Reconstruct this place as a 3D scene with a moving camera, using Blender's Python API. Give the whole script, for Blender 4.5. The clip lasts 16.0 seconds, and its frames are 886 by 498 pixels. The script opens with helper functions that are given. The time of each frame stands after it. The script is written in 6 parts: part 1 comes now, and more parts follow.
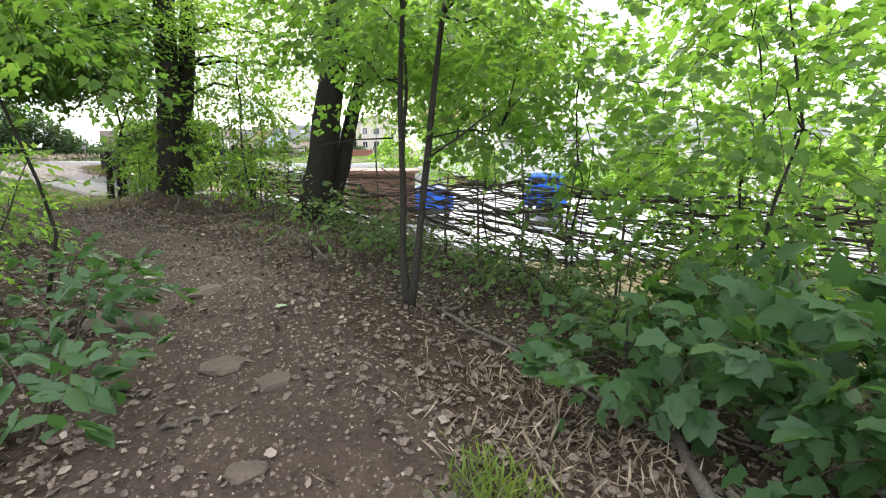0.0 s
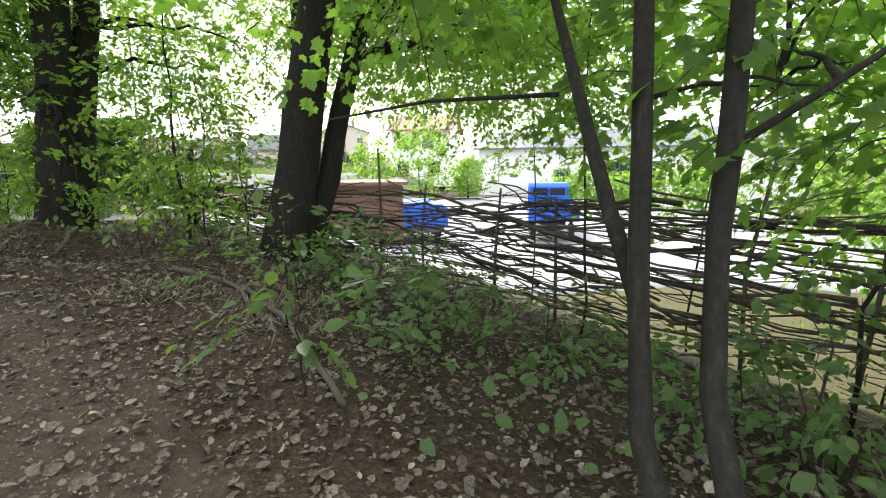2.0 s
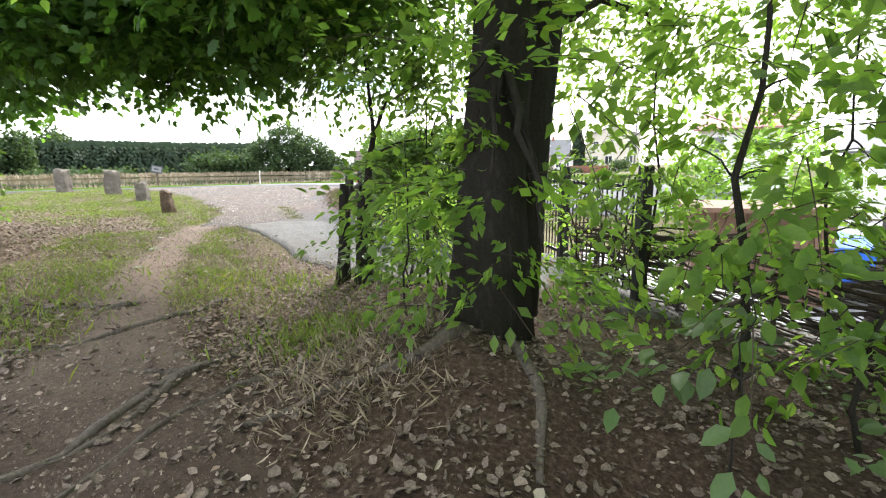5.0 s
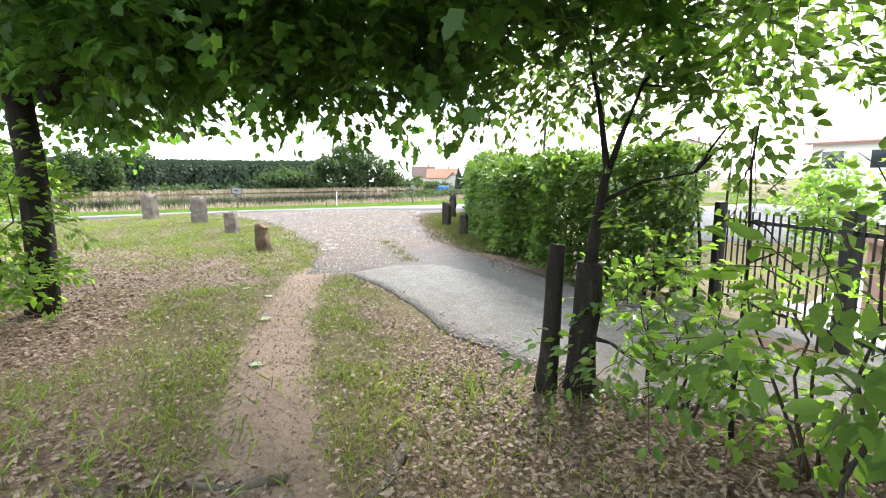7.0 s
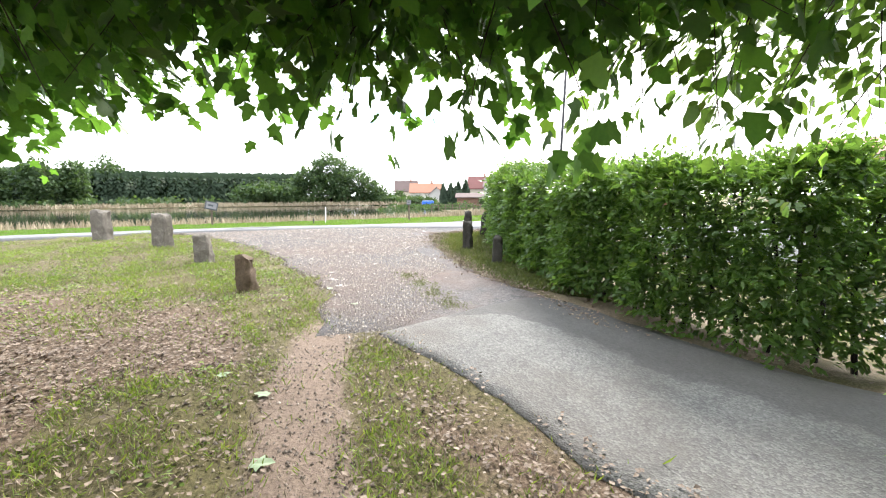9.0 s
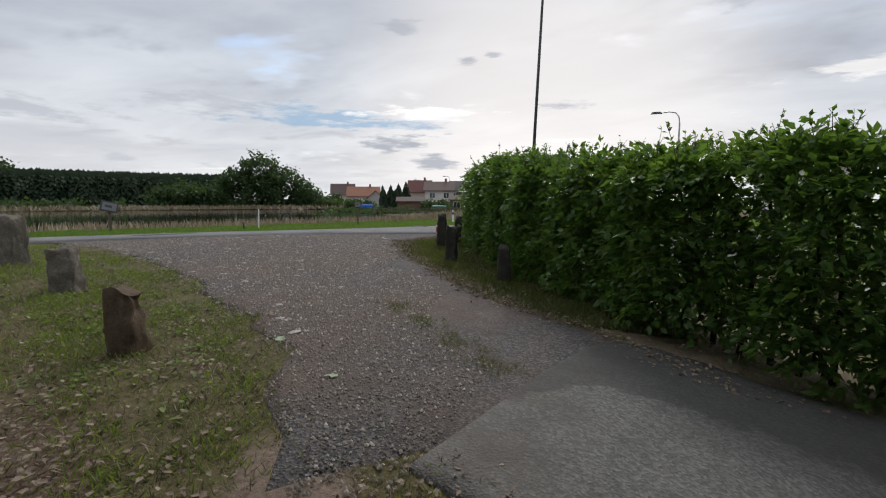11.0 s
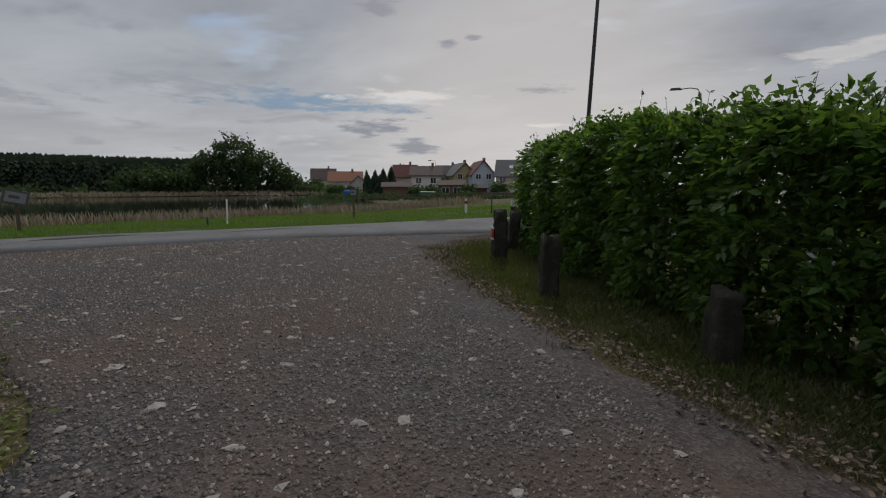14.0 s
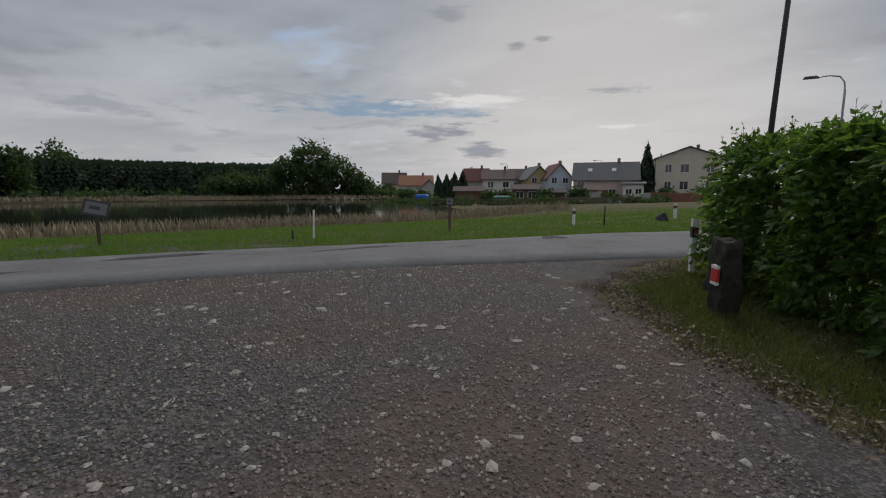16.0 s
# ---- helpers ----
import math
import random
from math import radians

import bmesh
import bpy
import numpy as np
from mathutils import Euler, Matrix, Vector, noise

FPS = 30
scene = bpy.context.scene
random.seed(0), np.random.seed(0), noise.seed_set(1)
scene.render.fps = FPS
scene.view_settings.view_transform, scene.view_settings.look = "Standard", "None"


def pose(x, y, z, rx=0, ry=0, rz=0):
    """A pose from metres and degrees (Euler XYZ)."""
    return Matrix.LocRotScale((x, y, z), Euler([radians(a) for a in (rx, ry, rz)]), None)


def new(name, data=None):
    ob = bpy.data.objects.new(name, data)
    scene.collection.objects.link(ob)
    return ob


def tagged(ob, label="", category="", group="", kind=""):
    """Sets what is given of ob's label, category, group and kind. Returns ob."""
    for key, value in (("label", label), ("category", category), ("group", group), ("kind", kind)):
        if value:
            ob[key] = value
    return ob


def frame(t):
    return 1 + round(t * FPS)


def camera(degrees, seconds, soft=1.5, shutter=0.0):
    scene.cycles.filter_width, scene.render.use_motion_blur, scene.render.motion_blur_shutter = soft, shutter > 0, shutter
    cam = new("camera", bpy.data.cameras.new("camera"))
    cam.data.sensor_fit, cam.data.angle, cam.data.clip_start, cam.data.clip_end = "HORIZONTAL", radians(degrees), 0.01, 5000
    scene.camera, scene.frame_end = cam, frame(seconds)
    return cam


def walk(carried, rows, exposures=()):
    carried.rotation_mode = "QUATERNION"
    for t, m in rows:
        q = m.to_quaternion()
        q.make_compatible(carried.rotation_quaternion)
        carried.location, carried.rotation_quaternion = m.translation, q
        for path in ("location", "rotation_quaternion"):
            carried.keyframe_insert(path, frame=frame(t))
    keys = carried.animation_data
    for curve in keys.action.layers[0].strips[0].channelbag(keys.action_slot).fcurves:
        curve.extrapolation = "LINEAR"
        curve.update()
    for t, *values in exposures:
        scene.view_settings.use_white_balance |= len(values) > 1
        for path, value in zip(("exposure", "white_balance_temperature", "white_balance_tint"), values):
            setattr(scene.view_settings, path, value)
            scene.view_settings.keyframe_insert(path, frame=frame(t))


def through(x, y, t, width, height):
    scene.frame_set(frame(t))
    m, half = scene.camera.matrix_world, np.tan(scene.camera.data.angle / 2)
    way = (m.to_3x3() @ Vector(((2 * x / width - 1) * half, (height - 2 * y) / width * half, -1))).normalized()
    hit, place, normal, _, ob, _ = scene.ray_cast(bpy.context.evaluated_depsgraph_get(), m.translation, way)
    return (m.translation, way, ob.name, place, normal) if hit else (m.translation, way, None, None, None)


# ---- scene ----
cam = camera(88.6, 16.0, soft=1.15)
# seconds, eye x y z in metres, yaw, pitch and lean in degrees
PATH_ROWS = [
    (0.0, -0.344, 0.433, 0.893, -0.76, -12.33, -0.10),
    (0.5, -0.715, 1.275, 0.860, -5.31, -12.18, 0.20),
    (1.0, -1.000, 2.129, 0.879, -8.32, -12.21, 0.30),
    (1.5, -1.179, 3.000, 0.902, -8.75, -11.51, 0.30),
    (2.0, -1.409, 3.839, 0.786, -5.23, -11.12, -0.50),
    (2.5, -1.721, 4.711, 0.848, -0.70, -10.69, -0.20),
    (3.0, -2.278, 5.440, 0.872, 4.91, -10.81, 0.00),
    (3.5, -2.866, 6.206, 0.902, 10.80, -10.14, -0.20),
    (4.0, -3.765, 6.833, 0.956, 15.65, -10.31, 0.00),
    (4.5, -4.591, 7.529, 0.992, 20.12, -10.20, -0.50),
    (5.0, -5.416, 7.952, 1.064, 24.73, -10.34, -0.50),
    (7.5, -8.259, 9.305, 1.392, 31.40, -8.07, -0.60),
    (8.0, -8.780, 9.691, 1.365, 31.15, -7.62, -0.50),
    (8.5, -9.313, 10.086, 1.380, 30.00, -6.86, -0.40),
    (9.0, -9.854, 10.447, 1.392, 28.69, -6.66, -0.30),
    (11.5, -12.196, 12.741, 1.250, 18.96, -6.40, -0.00),
    (12.0, -12.639, 13.224, 1.260, 17.42, -7.27, -0.20),
    (12.5, -13.058, 13.780, 1.204, 15.41, -7.38, 0.00),
    (13.0, -13.464, 14.316, 1.233, 15.10, -7.99, -0.00),
    (13.5, -13.859, 14.875, 1.284, 15.93, -7.76, 0.00),
    (14.0, -14.297, 15.373, 1.327, 18.27, -7.96, -0.00),
    (14.5, -14.767, 15.867, 1.361, 20.47, -7.73, -0.10),
    (15.0, -15.285, 16.286, 1.401, 23.64, -8.11, -0.10),
    (15.5, -15.799, 16.716, 1.445, 25.48, -8.10, 0.00),
    (16.0, -16.336, 17.093, 1.467, 26.44, -7.53, 0.00),
]
# the phone opens up under the trees and closes down on the open lot
EXPOSURES = [(0.0, 2.5), (1.0, 2.05), (2.0, 2.45), (3.0, 2.35), (4.0, 2.1), (4.5, 2.1), (5.0, 2.65), (7.5, 2.85), (9.2, 2.75), (11.2, 0.25), (11.6, 0.15), (12.5, -0.12), (14.0, -0.38), (16.0, -0.3)]
walk(cam, [(t, pose(x, y, z, 90 + pitch, -lean, yaw)) for t, x, y, z, yaw, pitch, lean in PATH_ROWS], EXPOSURES)

# ---- light: an overcast afternoon, the brighter sky ahead above the houses ----
SUN_ELEVATION, SUN_AZIMUTH = 38.0, 12.0   # degrees; azimuth measured from +y towards -x


def make_sky():
    world = bpy.data.worlds.new("overcast_sky")
    scene.world = world
    world.use_nodes = True
    nt = world.node_tree
    nt.nodes.clear()
    out = nt.nodes.new("ShaderNodeOutputWorld")
    bg = nt.nodes.new("ShaderNodeBackground")
    sky = nt.nodes.new("ShaderNodeTexSky")
    sky.sky_type = "NISHITA"
    sky.sun_disc = False
    sky.sun_elevation = radians(SUN_ELEVATION)
    sky.sun_rotation = radians(-SUN_AZIMUTH)
    dim = nt.nodes.new("ShaderNodeVectorMath")
    dim.operation = "SCALE"
    dim.inputs["Scale"].default_value = 0.10
    nt.links.new(sky.outputs[0], dim.inputs[0])
    coord = nt.nodes.new("ShaderNodeTexCoord")
    sep = nt.nodes.new("ShaderNodeSeparateXYZ")
    nt.links.new(coord.outputs["Generated"], sep.inputs[0])
    # cloud deck: project the direction on a flat layer
    lift = nt.nodes.new("ShaderNodeMath"); lift.operation = "ADD"; lift.inputs[1].default_value = 0.09
    nt.links.new(sep.outputs["Z"], lift.inputs[0])
    flat = nt.nodes.new("ShaderNodeVectorMath"); flat.operation = "DIVIDE"
    comb = nt.nodes.new("ShaderNodeCombineXYZ")
    for k in range(3):
        nt.links.new(lift.outputs[0], comb.inputs[k])
    nt.links.new(coord.outputs["Generated"], flat.inputs[0])
    nt.links.new(comb.outputs[0], flat.inputs[1])
    def clouds(scale, detail, loc, stretch, lo, hi):
        mp = nt.nodes.new("ShaderNodeMapping")
        mp.inputs["Location"].default_value = loc
        mp.inputs["Scale"].default_value = stretch
        nt.links.new(flat.outputs[0], mp.inputs["Vector"])
        nz = nt.nodes.new("ShaderNodeTexNoise")
        nz.inputs["Scale"].default_value = scale
        nz.inputs["Detail"].default_value = detail
        nz.inputs["Roughness"].default_value = 0.55
        nz.inputs["Distortion"].default_value = 0.3
        nt.links.new(mp.outputs[0], nz.inputs["Vector"])
        mr = nt.nodes.new("ShaderNodeMapRange")
        mr.interpolation_type = "SMOOTHSTEP"
        mr.inputs["From Min"].default_value = lo
        mr.inputs["From Max"].default_value = hi
        nt.links.new(nz.outputs["Fac"], mr.inputs["Value"])
        return mr.outputs[0]
    broad = clouds(0.55, 6, (3.1, 1.2, 0), (1, 1.5, 1), 0.30, 0.68)
    small = clouds(1.3, 4, (7.3, 4.2, 0), (1, 1.3, 1), 0.52, 0.74)
    blue = clouds(0.9, 4, (1.3, 8.2, 0), (1, 1.4, 1), 0.63, 0.80)
    def mix(fac, a, b):
        m = nt.nodes.new("ShaderNodeMix"); m.data_type = "RGBA"
        nt.links.new(fac, m.inputs["Factor"])
        for sock, v in ((m.inputs[6], a), (m.inputs[7], b)):
            if isinstance(v, tuple):
                sock.default_value = (*v, 1)
            else:
                nt.links.new(v, sock)
        return m.outputs[2]
    deck = mix(broad, (0.56, 0.595, 0.645), (0.36, 0.39, 0.45))
    deck = mix(small, deck, (0.33, 0.35, 0.40))
    deck = mix(blue, deck, dim.outputs[0])
    # an overcast sky is brightest overhead
    high = nt.nodes.new("ShaderNodeMapRange"); high.interpolation_type = "SMOOTHSTEP"
    high.inputs["From Min"].default_value = 0.42
    high.inputs["From Max"].default_value = 0.95
    high.inputs["To Max"].default_value = 0.8
    nt.links.new(sep.outputs["Z"], high.inputs["Value"])
    deck = mix(high.outputs[0], deck, (0.84, 0.87, 0.92))
    # brighter, warmer band low over the horizon
    low = nt.nodes.new("ShaderNodeMapRange"); low.interpolation_type = "SMOOTHSTEP"
    low.inputs["From Min"].default_value = 0.28
    low.inputs["From Max"].default_value = 0.0
    nt.links.new(sep.outputs["Z"], low.inputs["Value"])
    half = nt.nodes.new("ShaderNodeMath"); half.operation = "MULTIPLY"; half.inputs[1].default_value = 0.45
    nt.links.new(low.outputs[0], half.inputs[0])
    deck = mix(half.outputs[0], deck, (0.80, 0.78, 0.765))

    def heading(az, el):
        a, e = radians(az), radians(el)
        return Vector((-math.sin(a) * math.cos(e), math.cos(a) * math.cos(e), math.sin(e)))

    def dot_with(v, w):
        d = nt.nodes.new("ShaderNodeVectorMath"); d.operation = "DOT_PRODUCT"
        nt.links.new(v, d.inputs[0])
        d.inputs[1].default_value = w
        return d.outputs["Value"]

    def map_range(v, a, b, hi=1.0):
        m = nt.nodes.new("ShaderNodeMapRange"); m.interpolation_type = "SMOOTHSTEP"
        m.inputs["From Min"].default_value = a
        m.inputs["From Max"].default_value = b
        m.inputs["To Max"].default_value = hi
        nt.links.new(v, m.inputs["Value"])
        return m.outputs[0]
    # the veiled sun brightens the cloud round it
    deck = mix(map_range(dot_with(coord.outputs["Generated"], heading(8, 8)), 0.88, 1.0, 0.55), deck, (0.96, 0.9, 0.855))
    # single clouds: heading and height in degrees, half width and half height, colour, density
    ragged = nt.nodes.new("ShaderNodeTexNoise")
    ragged.inputs["Scale"].default_value = 16.0
    ragged.inputs["Detail"].default_value = 5.0
    ragged.inputs["Roughness"].default_value = 0.62
    squash = nt.nodes.new("ShaderNodeMapping"); squash.inputs["Scale"].default_value = (0.8, 0.8, 4.2)
    nt.links.new(coord.outputs["Generated"], squash.inputs["Vector"])
    nt.links.new(squash.outputs[0], ragged.inputs["Vector"])
    GREY, BLUE, PALE = (0.36, 0.38, 0.43), (0.27, 0.40, 0.55), (1.0, 0.96, 0.92)
    for az, el, w, h, tint, dense in ((35, 9.7, 13, 1.6, BLUE, 0.8), (47, 10.3, 8, 1.5, GREY, 0.5), (62, 8.2, 8, 1.2, GREY, 0.6), (23, 10.6, 9, 0.9, PALE, 0.75), (27, 7.1, 5.4, 1.3, GREY, 0.95), (22.2, 4.8, 4.6, 1.1, GREY, 0.9),
                                      (17.8, 16.5, 1.8, 0.7, GREY, 0.8), (14.8, 17.0, 1.3, 0.5, GREY, 0.7), (25.9, 19.8, 2.8, 1.2, GREY, 0.7), (7.2, 11.2, 4.0, 0.6, GREY, 0.7), (6.4, 7.1, 4.5, 0.35, PALE, 0.7), (56, 4.6, 2.6, 0.7, GREY, 0.4), (-12, 20, 4.5, 1.4, GREY, 0.5), (-22, 12, 8, 1.0, PALE, 0.5)):
        c = heading(az, el)
        side = Vector((-c.y, c.x, 0)).normalized()
        rise = c.cross(side) if c.cross(side).z > 0 else -c.cross(side)
        off = nt.nodes.new("ShaderNodeVectorMath"); off.operation = "SUBTRACT"
        nt.links.new(coord.outputs["Generated"], off.inputs[0])
        off.inputs[1].default_value = c
        frame_in = nt.nodes.new("ShaderNodeCombineXYZ")
        for k, (axis, size) in enumerate(((side, radians(w)), (rise, radians(h)), (c, 0.2))):
            nt.links.new(dot_with(off.outputs[0], axis / size), frame_in.inputs[k])
        size = nt.nodes.new("ShaderNodeVectorMath"); size.operation = "LENGTH"
        nt.links.new(frame_in.outputs[0], size.inputs[0])
        worn = nt.nodes.new("ShaderNodeMath"); worn.operation = "MULTIPLY_ADD"
        worn.inputs[1].default_value = 3.6
        nt.links.new(ragged.outputs["Fac"], worn.inputs[0])
        nt.links.new(size.outputs["Value"], worn.inputs[2])
        deck = mix(map_range(worn.outputs[0], 2.75, 1.95, dense), deck, tint)
    nt.links.new(deck, bg.inputs["Color"])
    bg.inputs["Strength"].default_value = 0.95
    nt.links.new(bg.outputs[0], out.inputs[0])


make_sky()
sun = new("sun", bpy.data.lights.new("sun", "SUN"))
sun.data.energy, sun.data.angle, sun.data.color = 1.4, radians(14), (1.0, 0.96, 0.9)
sun.matrix_world = pose(0, 0, 30, 90 - SUN_ELEVATION, 0, 180 + SUN_AZIMUTH)

# ---- materials ----


def material(name):
    m = bpy.data.materials.new(name)
    m.use_nodes = True
    nt = m.node_tree
    bsdf = nt.nodes["Principled BSDF"]
    return m, nt, bsdf


def tex_noise(nt, scale, detail=4.0, rough=0.6, stretch=None, vec=None):
    c = nt.nodes.new("ShaderNodeTexCoord")
    src = vec or c.outputs["Object"]
    if stretch:
        mp = nt.nodes.new("ShaderNodeMapping")
        mp.inputs["Scale"].default_value = stretch
        nt.links.new(src, mp.inputs["Vector"])
        src = mp.outputs[0]
    n = nt.nodes.new("ShaderNodeTexNoise")
    n.inputs["Scale"].default_value = scale
    n.inputs["Detail"].default_value = detail
    n.inputs["Roughness"].default_value = rough
    nt.links.new(src, n.inputs["Vector"])
    return n.outputs["Fac"]


def ramp(nt, fac, stops):
    r = nt.nodes.new("ShaderNodeValToRGB")
    el = r.color_ramp.elements
    while len(el) < len(stops):
        el.new(0.5)
    for e, (p, c) in zip(el, stops):
        e.position = p
        e.color = (*c, 1)
    nt.links.new(fac, r.inputs[0])
    return r.outputs["Color"]


def blend(nt, fac, a, b, mode="MIX"):
    m = nt.nodes.new("ShaderNodeMix")
    m.data_type = "RGBA"
    m.blend_type = mode
    for sock, v in ((m.inputs["Factor"], fac), (m.inputs[6], a), (m.inputs[7], b)):
        if isinstance(v, (int, float)):
            sock.default_value = v
        elif isinstance(v, tuple):
            sock.default_value = (*v, 1)
        else:
            nt.links.new(v, sock)
    return m.outputs[2]


def relief(nt, bsdf, height, strength=0.4, distance=0.01):
    b = nt.nodes.new("ShaderNodeBump")
    b.inputs["Strength"].default_value = strength
    b.inputs["Distance"].default_value = distance
    nt.links.new(height, b.inputs["Height"])
    nt.links.new(b.outputs[0], bsdf.inputs["Normal"])


def attribute(nt, name):
    a = nt.nodes.new("ShaderNodeAttribute")
    a.attribute_name = name
    return a.outputs["Fac"]


def plain(name, color, rough=0.6, metal=0.0, vary=0.15, scale=3.0, grain=60.0, bump=0.15, spec=0.5):
    """Paint, plaster, wood or metal: a colour with stains at one scale and grain at another."""
    m, nt, b = material(name)
    big = tex_noise(nt, scale, 5)
    fine = tex_noise(nt, grain, 3)
    c = tuple(color)
    dark = tuple(v * (1 - vary) for v in c)
    light = tuple(min(1, v * (1 + vary)) for v in c)
    col = ramp(nt, big, [(0.3, dark), (0.7, light)])
    col = blend(nt, 0.35, col, ramp(nt, fine, [(0.3, dark), (0.7, light)]))
    nt.links.new(col, b.inputs["Base Color"])
    b.inputs["Roughness"].default_value = rough
    b.inputs["Metallic"].default_value = metal
    b.inputs["Specular IOR Level"].default_value = spec
    if bump:
        relief(nt, b, fine, bump, 0.004)
    return m


def bark(name, base, light, stretch=(6, 6, 1.2), bump=0.7, moss=0.25):
    m, nt, b = material(name)
    n1 = tex_noise(nt, 4.0, 8, 0.7, stretch)
    n2 = tex_noise(nt, 1.1, 4)
    n3 = tex_noise(nt, 45.0, 4)
    col = ramp(nt, n1, [(0.3, tuple(v * 0.55 for v in base)), (0.55, base), (0.75, light)])
    col = blend(nt, ramp(nt, n2, [(0.55, (0, 0, 0)), (0.75, (moss,) * 3)]), col, (0.06, 0.08, 0.03))
    col = blend(nt, 0.3, col, ramp(nt, n3, [(0.3, tuple(v * 0.5 for v in base)), (0.8, light)]))
    nt.links.new(col, b.inputs["Base Color"])
    b.inputs["Roughness"].default_value = 0.9
    b.inputs["Specular IOR Level"].default_value = 0.2
    relief(nt, b, n1, bump, 0.02)
    return m


def leaf_material(name, dark, mid, bright, through=0.5, rough=0.45):
    m, nt, b = material(name)
    out = nt.nodes["Material Output"]
    g = nt.nodes.new("ShaderNodeNewGeometry")
    col = ramp(nt, g.outputs["Random Per Island"], [(0.0, dark), (0.5, mid), (0.93, bright), (1.0, (bright[0] * 1.5, bright[1] * 1.1, bright[2]))])
    patch = tex_noise(nt, 0.7, 2)
    col = blend(nt, 0.5, col, blend(nt, patch, dark, bright))
    vein = tex_noise(nt, 60.0, 2)
    col = blend(nt, 0.18, col, ramp(nt, vein, [(0.3, dark), (0.7, bright)]))
    nt.links.new(col, b.inputs["Base Color"])
    b.inputs["Roughness"].default_value = rough
    b.inputs["Specular IOR Level"].default_value = 0.35
    t = nt.nodes.new("ShaderNodeBsdfTranslucent")
    tint = blend(nt, 1.0, col, (2.15, 2.1, 1.0), "MULTIPLY")
    nt.links.new(tint, t.inputs["Color"])
    mx = nt.nodes.new("ShaderNodeMixShader")
    mx.inputs[0].default_value = through
    nt.links.new(b.outputs[0], mx.inputs[1])
    nt.links.new(t.outputs[0], mx.inputs[2])
    nt.links.new(mx.outputs[0], out.inputs["Surface"])
    return m


def dry_leaf_material(name, stops):
    m, nt, b = material(name)
    g = nt.nodes.new("ShaderNodeNewGeometry")
    col = ramp(nt, g.outputs["Random Per Island"], stops)
    col = blend(nt, 0.35, col, ramp(nt, tex_noise(nt, 70.0, 3), [(0.3, (0.05, 0.035, 0.025)), (0.75, (0.42, 0.33, 0.25))]))
    nt.links.new(col, b.inputs["Base Color"])
    b.inputs["Roughness"].default_value = 0.75
    return m


def ground_material():
    m, nt, b = material("ground_earth_grass")
    big = tex_noise(nt, 0.55, 6)
    med = tex_noise(nt, 3.5, 6, 0.7)
    fine = tex_noise(nt, 34.0, 5, 0.7)
    finer = tex_noise(nt, 120.0, 3, 0.7)
    # tree shade is put into soil and litter; dry, open ground is paler
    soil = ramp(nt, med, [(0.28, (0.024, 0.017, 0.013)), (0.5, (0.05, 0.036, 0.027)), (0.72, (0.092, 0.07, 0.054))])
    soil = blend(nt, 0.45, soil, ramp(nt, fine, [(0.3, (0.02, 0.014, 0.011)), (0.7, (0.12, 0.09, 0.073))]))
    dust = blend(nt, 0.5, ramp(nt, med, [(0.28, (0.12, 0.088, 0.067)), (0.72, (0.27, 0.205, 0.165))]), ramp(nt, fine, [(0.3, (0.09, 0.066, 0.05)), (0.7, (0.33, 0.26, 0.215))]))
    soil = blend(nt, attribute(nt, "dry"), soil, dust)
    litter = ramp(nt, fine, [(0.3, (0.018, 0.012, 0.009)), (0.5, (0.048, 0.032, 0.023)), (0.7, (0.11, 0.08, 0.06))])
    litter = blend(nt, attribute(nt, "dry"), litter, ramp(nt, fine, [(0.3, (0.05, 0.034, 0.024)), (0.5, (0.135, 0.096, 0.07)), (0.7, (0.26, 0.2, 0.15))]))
    grass = ramp(nt, fine, [(0.28, (0.035, 0.034, 0.016)), (0.5, (0.09, 0.083, 0.038)), (0.72, (0.19, 0.16, 0.085))])
    grass = blend(nt, ramp(nt, big, [(0.42, (0, 0, 0)), (0.68, (0.55,) * 3)]), grass, (0.15, 0.125, 0.062))
    def ragged(name, lo, hi):
        s = nt.nodes.new("ShaderNodeMath"); s.operation = "ADD"
        nt.links.new(attribute(nt, name), s.inputs[0])
        k = nt.nodes.new("ShaderNodeMath"); k.operation = "MULTIPLY_ADD"
        k.inputs[1].default_value = 0.9
        k.inputs[2].default_value = -0.45
        nt.links.new(blend(nt, 0.5, med, big), k.inputs[0])
        nt.links.new(k.outputs[0], s.inputs[1])
        return ramp(nt, s.outputs[0], [(lo, (0, 0, 0)), (hi, (1, 1, 1))])
    col = blend(nt, ragged("grassy", 0.4, 0.62), litter, grass)
    col = blend(nt, ragged("bare", 0.38, 0.66), col, soil)
    col = blend(nt, 0.25, col, ramp(nt, finer, [(0.3, (0.03, 0.025, 0.02)), (0.7, (0.3, 0.25, 0.2))]), "SOFT_LIGHT")
    nt.links.new(col, b.inputs["Base Color"])
    b.inputs["Roughness"].default_value = 0.95
    b.inputs["Specular IOR Level"].default_value = 0.15
    relief(nt, b, blend(nt, 0.5, med, fine), 0.8, 0.03)
    return m


